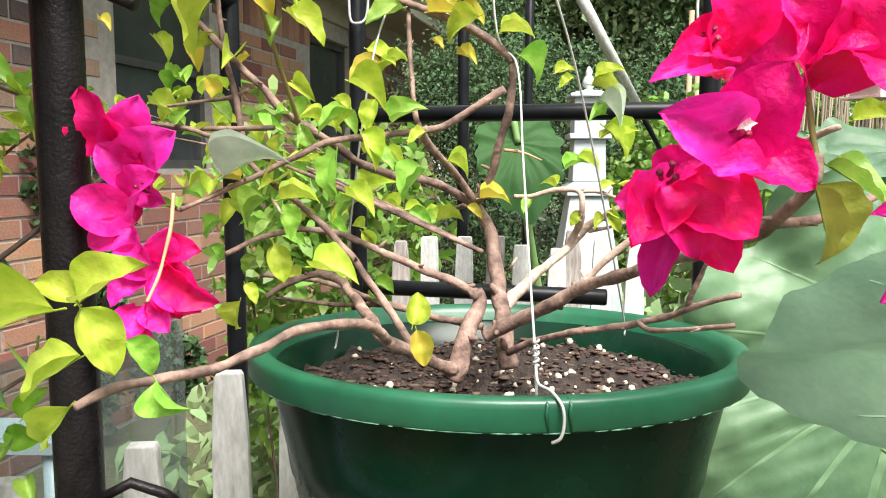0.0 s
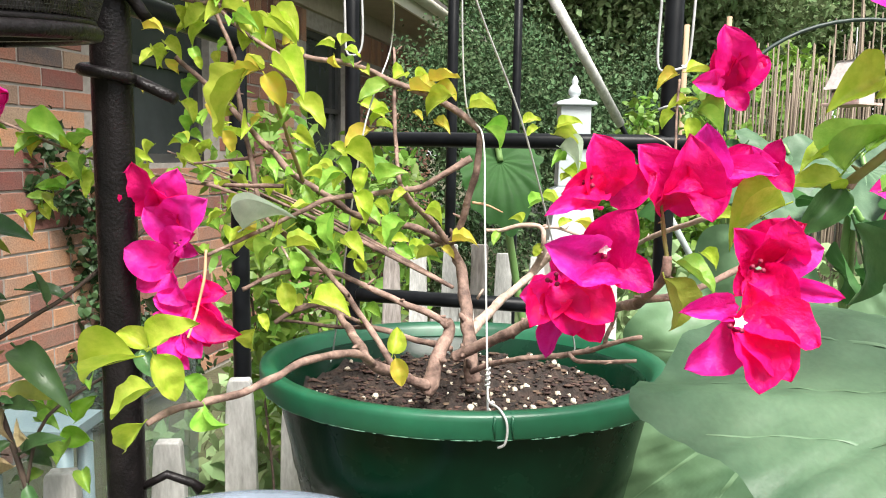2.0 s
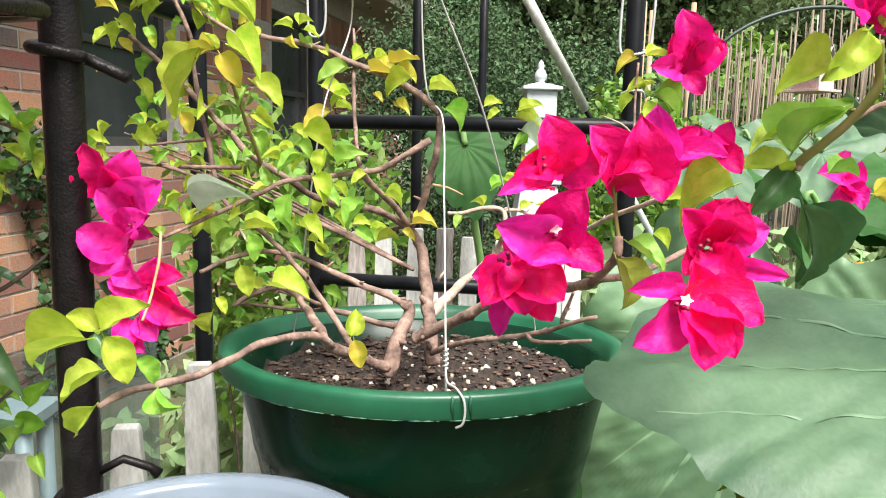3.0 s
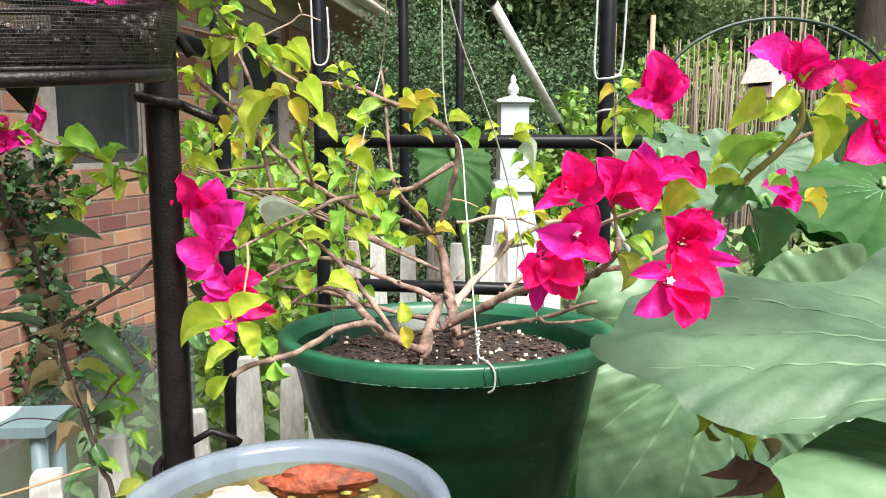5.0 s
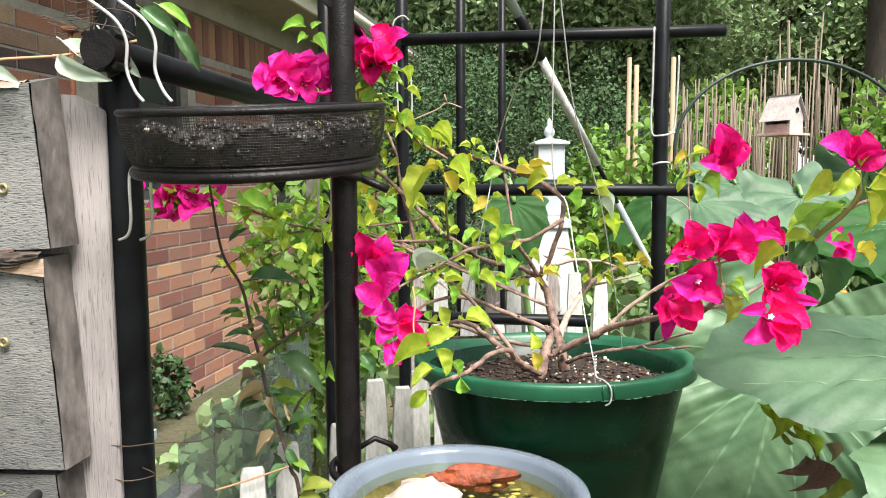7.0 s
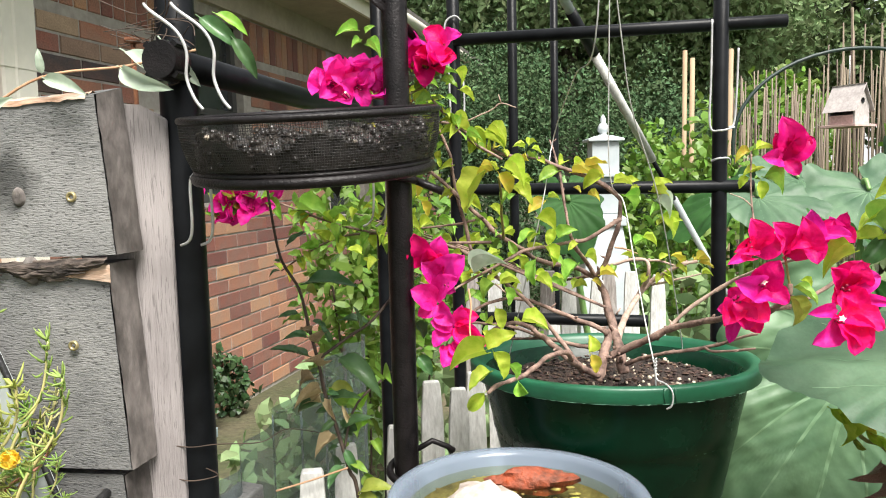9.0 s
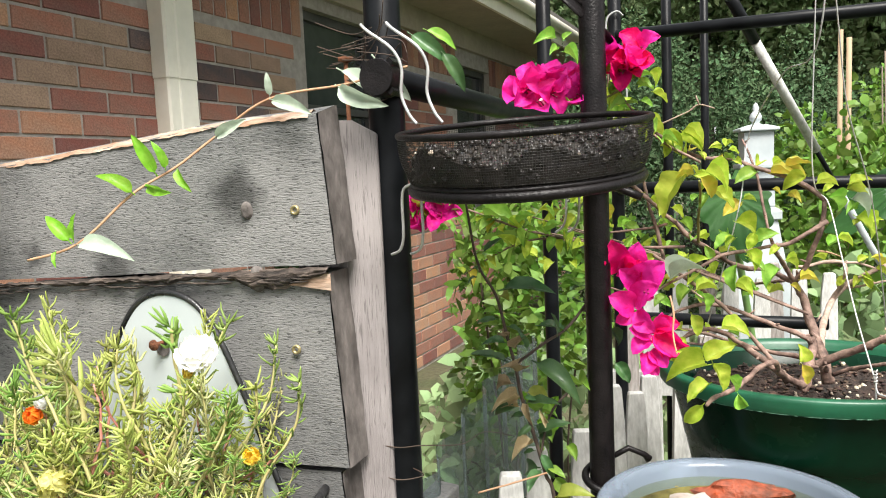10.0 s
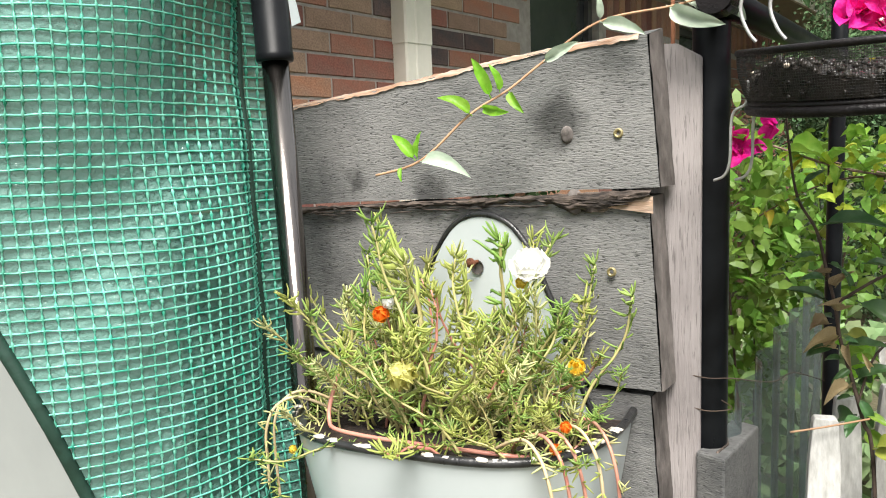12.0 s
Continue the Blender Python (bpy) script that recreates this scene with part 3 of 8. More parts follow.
part("bracket_stub", upb, M_black, hook_pole)

# ---------------------------------------------------------------- weathered board fence with its post
fence = thing("board_fence", "weathered grey horizontal board fence panel with a post", "fence")
FD = V((-0.37, 0.0667, 0)).normalized()           # along the boards, away to the left
FN = V((FD.y, -FD.x, 0)) * -1                     # out of the face, towards the viewer
if FN.y > 0:
    FN = -FN
F0 = V((-0.447, 0.5305, 0))
FM = Matrix(((FD.x, FN.x, 0, F0.x), (FD.y, FN.y, 0, F0.y), (0, 0, 1, 0), (0, 0, 0, 1)))


def board(z_low, z_high, depth, seed, name="board", thick=0.04, skew=0.012, rise=0.0):
    """z_low, z_high: functions of the distance from the free end."""
    nx, nz = 60, 10
    rs = random.Random(seed)
    off = rs.uniform(0, 50)
    b = Build()

    def face(u, v, back):
        s = 1.5 * u + skew * v * (1 - u)
        z = z_low(s) + (z_high(s) - z_low(s) + (rise if back else 0)) * v
        ripple = 0.0012 * noise.noise(V((s * 6 + off, z * 60, 0))) + 0.0008 * noise.noise(V((s * 20 + off, z * 150, 3)))
        return FM @ V((s, (-thick if back else ripple) + depth, z))
    b.grid(lambda u, v: face(u, v, False), nx, nz)
    b.grid(lambda u, v: face(u, 1 - v, True), nx, nz)
    b.grid(lambda u, v: face(u, 1, False).lerp(face(u, 1, True), v), nx, 2)
    b.grid(lambda u, v: face(u, 0, True).lerp(face(u, 1, True) * 0 + face(u, 0, False), v), nx, 1)
    ob = part(name, b, M_wood, fence)
    sharp(ob, 40)
    e = Build()
    e.grid(lambda u, v: (face(0, u, False).lerp(face(0, u, True), v)) - FD * (0.0015 + 0.0015 * noise.noise(V((u * 9, v * 9, off)))), 16, 6)
    part("board_end", e, M_endgrain, ob, "dark cracked end grain")
    return ob


tri_w = lambda s, amp, f: amp * noise.noise(V((s * f, 0.3, 1.7)))
top_board = board(lambda s: 1.3372 - 0.046 * s + tri_w(s, 0.002, 9), lambda s: 1.4790 - 0.075 * s - 0.02 * s * s + tri_w(s, 0.003, 7), 0.0, 1, rise=0.010)
mid_board = board(lambda s: 1.138 - 0.02 * s, lambda s: 1.3330 - 0.042 * s - 0.006 * abs(math.sin(s * 9 + 0.4)) + tri_w(s, 0.004, 14), -0.003, 2)
low_board = board(lambda s: 0.95 - 0.02 * s, lambda s: 1.131 - 0.02 * s, -0.008, 3)
last_board = board(lambda s: 0.76 - 0.02 * s, lambda s: 0.945 - 0.02 * s, -0.008, 4)
# ragged split top and the bark strip between the boards
rag = Build()


def split_pt(u, v):
    s = 0.02 + 1.05 * u
    z = 1.4790 - 0.075 * s - 0.02 * s * s + tri_w(s, 0.003, 7)
    return FM @ V((s, 0.0015 - 0.016 * v + 0.0012 * noise.noise(V((s * 90, v * 4, 0))), z + 0.0006 + 0.004 * v + 0.0028 * noise.noise(V((s * 28, v * 9, 2))) + 0.0016 * noise.noise(V((s * 120, v * 20, 5))) - (0.003 if v == 0 else 0)))


rag.grid(split_pt, 260, 8)
tagged(part("split_top", rag, M_rawwood, top_board, "raw split pale orange wood"), kind="stuff")
bk = Build()


def bark_pt(u, v):
    s = 0.008 + 0.62 * u ** 1.3
    h = 0.0065 + 0.013 * math.exp(-((s - 0.078) / 0.045) ** 2) + 0.003 * math.sin(s * 37) * math.sin(s * 11) + 0.004 * noise.noise(V((s * 60, 0, 2)))
    zc = 1.3340 - 0.045 * s - h * 0.45
    relief = 0.0025 * noise.noise(V((s * 70, v * 5, 1))) + 0.0018 * noise.noise(V((s * 160, v * 14, 6)))
    return FM @ V((s, 0.0005 + 0.005 * math.sin(math.pi * v) + relief, zc + (0.5 - v) * h + 0.0015 * noise.noise(V((s * 120, v * 3, 3)))))


bk.grid(bark_pt, 220, 10)
for k in range(26):                              # loose fibres
    s = rnd(0.02, 0.45)
    z = 1.3315 - 0.045 * s - rnd(0.0, 0.010)
    bk.tube([FM @ V((s, 0.003, z)), FM @ V((s + 0.012, 0.0055, z + rnd(-0.001, 0.001))), FM @ V((s + rnd(0.02, 0.035), 0.003, z + rnd(-0.003, 0.002)))], [0.0006, 0.0012, 0.0004], 5)
tagged(part("bark_strip", bk, M_bark, mid_board, "dark curling bark left on the edge"), kind="stuff")
rw = Build()
rw.grid(lambda u, v: FM @ V((0.006 + 0.075 * u, -0.001 + 0.0022, 1.3275 - 0.003 * u - 0.016 * v * (1 - 0.7 * u))), 8, 4)
part("raw_patch", rw, M_rawwood, mid_board, "raw orange torn wood")


def knot(s, z, r, parent):
    k = Build().lathe([(0.0, 0.0022), (r * 0.5, 0.0016), (r * 0.8, 0.0022), (r, 0.0004), (r * 1.15, -0.001)], 18, squash=1.35)
    o = part("knot", k, M_endgrain, parent, "oval knot in the grain")
    o.matrix_basis = FM @ pose(s, 0.0005, z, -90, 0, 0)


knot(0.094, 1.389, 0.0062, top_board)
knot(0.087, 1.322, 0.0085, mid_board)
for s, z in ((0.040, 1.388), (0.048, 1.2535)):
    sc = Build().lathe([(0.0022, -0.001), (0.0022, 0.0005), (0.0035, 0.0016), (0.0046, 0.0012), (0.0048, -0.001)], 16)
    o = part("screw", sc, M_brass, fence, "tan star-drive deck screw")
    o.matrix_basis = FM @ pose(s, 0.001, z, -90, 0, 0)
post = Build()
PX0, PX1 = -0.502, -0.415
for i, (lo, hi) in enumerate(((0.0, 1.461),)):
    x0, x1, y0, y1 = PX0, PX1, 0.577, 0.66
    vv = [(x0, y0, lo), (x1, y0, lo), (x1, y1, lo), (x0, y1, lo), (x0, y0, 1.475), (x1 - 0.022, y0, 1.474), (x1, y0 + 0.004, 1.458), (x1, y1, 1.452), (x0, y1, 1.472)]
    post.add(vv, [(0, 3, 2, 1), (0, 1, 6, 5, 4), (1, 2, 7, 6), (2, 3, 8, 7), (3, 0, 4, 8), (4, 5, 6, 7, 8)])
bevel(part("post", post, M_woodpost, fence, "rough sawn square timber post", smooth=False), 0.0025)
nail_rod = Build().tube([(-0.4430, 0.585, 1.40), (-0.4428, 0.584, 1.529)], 0.0022, 8).lathe([(0.0, 1.534), (0.0075, 1.533), (0.0075, 1.530), (0.003, 1.528)], 14, (-0.4428, 0.584, 0))
part("spike", nail_rod, M_rust, fence, "rusty iron spike")

# ---------------------------------------------------------------- green hanging pot
PC, PA, PB, PZ = V((0.040, 0.776, 0)), 0.172, 0.165, 1.1757      # centre, half width, half depth, rim height
hanging_pot = thing("hanging_pot", "green plastic hanging pot with a thick rolled rim", "flower pot", at=(PC.x, PC.y, 0))


POT_TILT = Matrix.Translation((PC.x, PC.y, PZ)) @ pose(0, 0, 0, -1.9, 0, 0) @ Matrix.Translation((0, 0, -PZ))     # hangs a little back
hanging_pot.matrix_basis = POT_TILT


def oval(build, profile, seg=72, wobble=0.0):
    verts, faces = [], []
    for r, z in profile:
        for k in range(seg):
            a = 2 * math.pi * k / seg
            w = 1 + wobble * noise.noise(V((math.cos(a) * 2, math.sin(a) * 2, z * 8)))
            verts.append((PA * r * w * math.cos(a), PB * r * w * math.sin(a), z))
    for i in range(len(profile) - 1):
        for k in range(seg):
            p, q = i * seg + k, i * seg + (k + 1) % seg
            faces.append((p, q, q + seg, p + seg))
    return build.add(verts, faces)


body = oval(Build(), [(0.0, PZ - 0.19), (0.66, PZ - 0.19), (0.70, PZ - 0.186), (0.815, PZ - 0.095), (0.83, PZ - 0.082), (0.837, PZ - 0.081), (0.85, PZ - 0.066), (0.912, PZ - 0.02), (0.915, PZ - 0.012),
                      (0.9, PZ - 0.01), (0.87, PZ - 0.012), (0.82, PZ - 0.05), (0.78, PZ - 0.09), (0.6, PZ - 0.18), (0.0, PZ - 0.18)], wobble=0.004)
part("body", body, M_potshade, hanging_pot)
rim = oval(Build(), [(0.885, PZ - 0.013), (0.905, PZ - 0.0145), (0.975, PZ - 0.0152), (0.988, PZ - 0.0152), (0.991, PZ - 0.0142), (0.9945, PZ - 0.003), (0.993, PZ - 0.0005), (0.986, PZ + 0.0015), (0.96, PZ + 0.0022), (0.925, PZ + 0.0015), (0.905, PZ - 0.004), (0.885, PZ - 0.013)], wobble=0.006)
pr = part("rim", rim, M_rimlit, hanging_pot, "rolled green rim")
for a in (-1.46, -1.39):
    part("rim_seam", Build().tube([(PA * q * math.cos(a + w), PB * q * math.sin(a + w), PZ + z) for q, z, w in ((0.97, 0.0022, 0.0), (0.994, -0.001, 0.004), (0.9945, -0.005, 0.0), (0.992, -0.0145, 0.008))], [0.0005, 0.0012, 0.0011, 0.0005], 7), M_rimlit, pr)
burr = Build()
for k in range(120):
    a0 = 2 * math.pi * k / 120
    if random.random() < 0.85:
        a1 = a0 + rnd(0.01, 0.09)
        burr.tube([(PA * 0.987 * math.cos(a), PB * 0.988 * math.sin(a), PZ - 0.0153) for a in (a0, (a0 + a1) / 2, a1)], [0.0002, rnd(0.0003, 0.0006), 0.0002], 5)
    if random.random() < 0.5:
        burr.tube([(PA * 0.8305 * math.cos(a), PB * 0.8305 * math.sin(a), PZ - 0.0815) for a in (a0, a0 + 0.05)], 0.00025, 4)
tagged(part("mould_line", burr, M_burr, pr, "pale flash along the moulding line"), kind="stuff")
# soil with bark and perlite
soil = thing("potting_soil", "dark moist potting soil with white perlite in the pot", "soil", at=(PC.x, PC.y, 0))
soil.matrix_basis = POT_TILT
sb = Build()
sb.grid(lambda u, v: (PA * 0.82 * u * math.cos(2 * math.pi * v), PB * 0.82 * u * math.sin(2 * math.pi * v), PZ - 0.030 + 0.012 * noise.noise(V((u * 9 * math.cos(6.283 * v), u * 9 * math.sin(6.283 * v), 0))) + 0.004 * noise.noise(V((u * 40 * math.cos(6.283 * v), u * 40 * math.sin(6.283 * v), 5)))), 40, 90)
part("soil_surface", sb, M_soil, soil)


def lump(b, c, r, sx=1, sy=1, sz=1, seed=0, nu=5, nv=6):
    o = seed * 3.7
    vs, fs = [], []
    for i in range(nu + 1):
        th = math.pi * i / nu
        for j in range(nv):
            ph = 2 * math.pi * j / nv + o
            k = r * (1 + 0.45 * noise.noise(V((math.sin(th) * math.cos(ph) * 1.7 + o, math.sin(th) * math.sin(ph) * 1.7, math.cos(th) * 1.7))))
            vs.append((c[0] + k * sx * math.sin(th) * math.cos(ph), c[1] + k * sy * math.sin(th) * math.sin(ph), c[2] + k * sz * math.cos(th)))
    for i in range(nu):
        for j in range(nv):
            a, e = i * nv + j, i * nv + (j + 1) % nv
            fs.append((a, e, e + nv, a + nv))
    b.add(vs, fs)


def soil_z(x, y):
    return PZ - 0.030 + 0.012 * noise.noise(V((x / (PA * 0.82) * 9, y / (PB * 0.82) * 9, 0)))


pl, ch = Build(), Build()
for k in range(2600):
    a, r = rnd(0, 6.283), math.sqrt(random.random()) * 0.8
    x, y = PA * r * math.cos(a), PB * r * math.sin(a)
    if k < 230 and (x > -0.02 or k % 3 == 0):
        lump(pl, (x, y, soil_z(x, y) + 0.001), rnd(0.0006, 0.0031), seed=k, nu=5, nv=7)
    else:
        lump(ch, (x, y, soil_z(x, y) + 0.001), rnd(0.0006, 0.0026), rnd(0.5, 2.4), rnd(0.5, 1.8), 0.5, seed=k, nu=4, nv=5)
tagged(part("perlite", pl, M_perlite, soil), kind="stuff")
tagged(part("bark_mulch", ch, M_chip, soil), kind="stuff")

# hanger wires
hanger = thing("hanger_wire", "thin twisted galvanised wire hanger holding the pot", "wire", at=(PC.x, PC.y, 0))
KNOT = (0.015, -PB * 0.88, PZ + 0.022)
for line in ([KNOT, (0.0145, -0.10, PZ + 0.07), (0.0135, -0.055, PZ + 0.13), (0.012, -0.014, PZ + 0.188), (-0.003, -0.008, PZ + 0.222), (-0.008, -0.03, 1.552), (-0.012, -0.08, 1.95)],
             [(0.104, 0.062, PZ - 0.01), (0.098, 0.05, PZ + 0.02), (0.045, -0.05, 1.36), (0.0, -0.11, 1.46), (-0.018, -0.138, 1.535), (-0.05, -0.19, 1.70)],
             [(-0.123, 0.05, PZ - 0.02), (-0.118, 0.046, PZ + 0.006), (-0.085, -0.02, 1.36), (-0.065, 0.02, 1.444), (-0.058, -0.10, 1.50), (-0.058, -0.217, 1.518), (-0.05, -0.23, 1.70)]):
    part("wire", Build().tube(spline(line, 8), 0.00075, 6), M_wire, hanger)
part("wire_twist", Build().tube([V(KNOT) + V((0.0015 * math.cos(i * 1.1), 0.0015 * math.sin(i * 1.1), -0.002 + i * 0.0006)) for i in range(24)], 0.0007, 5), M_wire, hanger)
lp = [KNOT, (0.016, -PB * 0.90, PZ + 0.012), (0.022, -PB * 0.95, PZ + 0.010), (0.0265, -PB * 0.995, PZ + 0.005), (0.0275, -PB * 1.003, PZ - 0.003), (0.026, -PB * 1.0, PZ - 0.011), (0.022, -PB * 0.985, PZ - 0.0145)]
part("wire_tail", Build().tube([KNOT, (0.0155, -PB * 0.885, PZ + 0.004), (0.0155, -PB * 0.885, PZ - 0.006)], 0.0008, 6), M_wire, hanger)
part("wire_loop", Build().tube(spline(lp, 6), 0.0009, 6), M_wire, hanger)

# ---------------------------------------------------------------- black mesh seed tray on the pole
TC = V((-0.270, 0.537, 1.4555))
tray = thing("mesh_tray", "black round wire-mesh bird seed tray with dark husks", "bird feeder")
tray.matrix_basis = pose(TC.x, TC.y, TC.z, 6.3, -1.4, 0)
TR = 0.1115
part("rim", Build().tube([((TR - 0.001) * math.cos(a), (TR - 0.001) * math.sin(a), 0) for a in [2 * math.pi * k / 72 for k in range(73)]], 0.0030, 10, False), M_black, tray)
mb = Build()
TB, TH = TR * 0.93, -0.0415


def tray_pt(a, h):
    r = TR + (TB - TR) * h + 0.003 * math.sin(math.pi * h)
    return V((r * math.cos(a), r * math.sin(a), TH * h))


NA, NH = 340, 20
for k in range(NA):
    a = 2 * math.pi * k / NA
    p = [tray_pt(a + 0.006 * math.sin(3 * h), h) for h in (0, 0.25, 0.5, 0.75, 1.0)]
    mb.tube(p, 0.0002, 4, False)
for h in range(NH):
    mb.tube([tray_pt(2 * math.pi * k / 120, h / NH + 0.004 * math.sin(k * 0.4 + h)) for k in range(121)], 0.0002, 4, False)
tagged(part("wire_mesh", mb, M_traymesh, tray), kind="stuff")
part("floor_plate", Build().lathe([(0, TH), (TB * 0.98, TH), (TB, TH - 0.001), (TB, TH - 0.004), (0, TH - 0.004)], 60), M_black, tray)
part("support_ring", Build().tube([(TB * 0.985 * math.cos(a), TB * 0.985 * math.sin(a), TH - 0.0075) for a in [2 * math.pi * k / 64 for k in range(65)]], 0.0046, 10, False), M_black, tray)
part("strap", Build().box((-0.006, -TB, TH - 0.012), (0.006, TB, TH - 0.008)), M_black, tray, smooth=False)
part("strap", Build().box((-TB, -0.006, TH - 0.0125), (TB, 0.006, TH - 0.0085)), M_black, tray, smooth=False)
fin = Build().add([(0.004, -0.02, TH - 0.008), (0.03, -0.02, TH - 0.008), (0.021, -0.02, TH - 0.03), (0.004, -0.014, TH - 0.008), (0.03, -0.014, TH - 0.008), (0.021, -0.014, TH - 0.03)], [(0, 1, 2), (5, 4, 3), (0, 3, 4, 1), (1, 4, 5, 2), (2, 5, 3, 0)])
part("fin", fin, M_black, tray, smooth=False)
litter = thing("seed_husks", "damp dark seed husks with pale bits and painted glints in the tray", "bird seed")
litter.matrix_basis = tray.matrix_basis.copy()


def heap(a, r):
    """Height of the husks at an angle and a share of the radius."""
    x, y = r * math.cos(a), r * math.sin(a)
    return TH + 0.005 + 0.008 * r + 0.020 * r * max(0.0, 0.42 + 1.0 * noise.noise(V((2.4 * x, 2.4 * y, 2.0)))) + 0.004 * noise.noise(V((14 * x, 14 * y, 1.0)))


hb = Build()
hb.grid(lambda u, v: (TB * 0.965 * u * math.cos(6.2832 * v), TB * 0.965 * u * math.sin(6.2832 * v), heap(6.2832 * v, u)), 26, 110)
hb.grid(lambda u, v: (TB * (0.965 + 0.012 * noise.noise(V((12 * math.cos(6.2832 * v), 12 * math.sin(6.2832 * v), u * 4)))) * math.cos(6.2832 * v), TB * (0.965 + 0.012 * noise.noise(V((12 * math.cos(6.2832 * v), 12 * math.sin(6.2832 * v), u * 4)))) * math.sin(6.2832 * v),
                      TH + 0.001 + u * (heap(6.2832 * v, 1.0) - TH - 0.001)), 8, 110)
part("husk_bed", hb, M_husk, litter)
h1, h2 = Build(), Build()
for k in range(1500):
    a = rnd(0, 6.283)
    r = rnd(0.9, 1.0) if k % 3 == 0 else math.sqrt(rnd(0.1, 1.0))
    z = heap(a, r) + rnd(-0.002, 0.002)
    if r > 0.9 and k % 2 == 0:
        z = TH + rnd(0.1, 1.0) * (z - TH)
    c = (TB * 0.962 * r * math.cos(a), TB * 0.962 * r * math.sin(a), z)
    # pale lumps: light bits, and highlights on the wet husks given as colour
    if k % (6 if math.cos(a) < -0.1 else 12) == 0 and z > heap(a, r) - 0.004:
        lump(h2, c, rnd(0.0012, 0.0034), 1, 1.5, 0.8, k, 4, 5)
    else:
        lump(h1, c, rnd(0.0014, 0.0044), 1, 1.5, 0.9, k, 4, 5)
tagged(part("husks", h1, M_husk, litter), kind="stuff")
tagged(part("pale_bits", h2, M_perlite, litter), kind="stuff")
for dx, xb in ((0.0, -0.412), (0.024, -0.378)):
    hk = thing("wire_hook", "bent grey wire hook hanging the tray from the rail", "hook", "tray hooks")
    pts = [(-0.415 + dx, 0.545, 1.555), (-0.408 + dx, 0.54, 1.548), (-0.385 + dx, 0.535, 1.53), (-0.377 + dx, 0.537, 1.512), (-0.379 + dx, 0.54, 1.49), (-0.373 + dx, 0.54, 1.472), (-0.366 + dx, 0.541, 1.462)]
    part("wire", Build().tube(spline(pts, 6), 0.0015, 8), M_wire, hk)
    lo = [(-0.372 + dx, 0.545, 1.43), (-0.374 + dx, 0.55, 1.41), (-0.386 + dx * 0.8, 0.556, 1.40), (-0.388 + dx * 0.8, 0.56, 1.36), (-0.393 + dx * 0.8, 0.565, 1.345), (-0.403 + dx * 0.8, 0.57, 1.34)]
    part("wire_tail", Build().tube(spline(lo, 6), 0.0014, 8), M_wire, hk)

for dx in (0.0, 0.014):
    hk = thing("wire_hook", "bent grey wire hook hanging behind the tray", "hook", "tray hooks")
    part("wire", Build().tube(spline([(-0.235 + dx, 0.70, 1.425), (-0.236 + dx, 0.705, 1.37), (-0.240 + dx, 0.71, 1.352), (-0.249 + dx, 0.712, 1.345)], 6), 0.0013, 8), M_wire, hk)

# ---------------------------------------------------------------- clear plastic bowl of water on a stand
BC = V((-0.094, 0.542, 0))
bowl = thing("water_bowl", "frosted clear plastic bowl of murky water with stones", "bowl", at=(BC.x, BC.y, 0))
ZB = 1.107
part("shell", Build().lathe([(0.0, ZB - 0.062), (0.075, ZB - 0.062), (0.095, ZB - 0.05), (0.106, ZB - 0.006), (0.1085, ZB - 0.001), (0.118, ZB + 0.0005), (0.1202, ZB - 0.001), (0.1205, ZB - 0.004), (0.119, ZB - 0.006), (0.1105, ZB - 0.006), (0.099, ZB - 0.052), (0.078, ZB - 0.066), (0.0, ZB - 0.066)], 72), M_bowl, bowl)
part("water", Build().lathe([(0.0, ZB - 0.014), (0.1035, ZB - 0.014)], 64), M_water, bowl, "still murky water")
part("silt", Build().lathe([(0.0, ZB - 0.034), (0.06, ZB - 0.034), (0.088, ZB - 0.032), (0.099, ZB - 0.022)], 64), M_algae, bowl, "yellow-brown silt")
pe = Build()
for k in range(230):
    a, r = rnd(0, 6.283), 0.094 * math.sqrt(random.random())
    lump(pe, (r * math.cos(a), r * math.sin(a), ZB - 0.028 + (0.013 if k % 4 == 0 else 0)), rnd(0.0008, 0.0034) * (1.5 if k % 11 == 0 else 1.0), rnd(1.0, 2.0), rnd(0.7, 1.1), 0.35, k, 4, 6)
tagged(part("seed_litter", pe, M_pebble, bowl), kind="stuff")


def rock(name, label, mat, c, r, sx, sy, sz, seed, sink=0):
    b = Build()
    lump(b, (0, 0, 0), r, sx, sy, sz, seed, 14, 20)
    ob = part(name, b, mat)
    ob.location = c
    return tagged(sharp(ob, 25), label, "stone")


rock("white_stone", "rough white stone standing in the bowl", M_stone, (-0.128, 0.535, ZB - 0.008), 0.033, 1.0, 0.8, 0.60, 3)
rock("broken_brick", "wet orange broken brick lying in the bowl", M_terracotta, (-0.078, 0.595, ZB - 0.010), 0.034, 1.25, 0.42, 0.36, 8)
stand = thing("bowl_stand", "plain dark post stand under the water bowl", "stand", at=(BC.x, BC.y, 0))
part("column", Build().lathe([(0.0, 0.0), (0.12, 0.0), (0.12, 0.02), (0.03, 0.04), (0.025, 0.98), (0.07, ZB - 0.075), (0.07, ZB - 0.0665), (0, ZB - 0.0665)], 32), M_blackbar, stand)

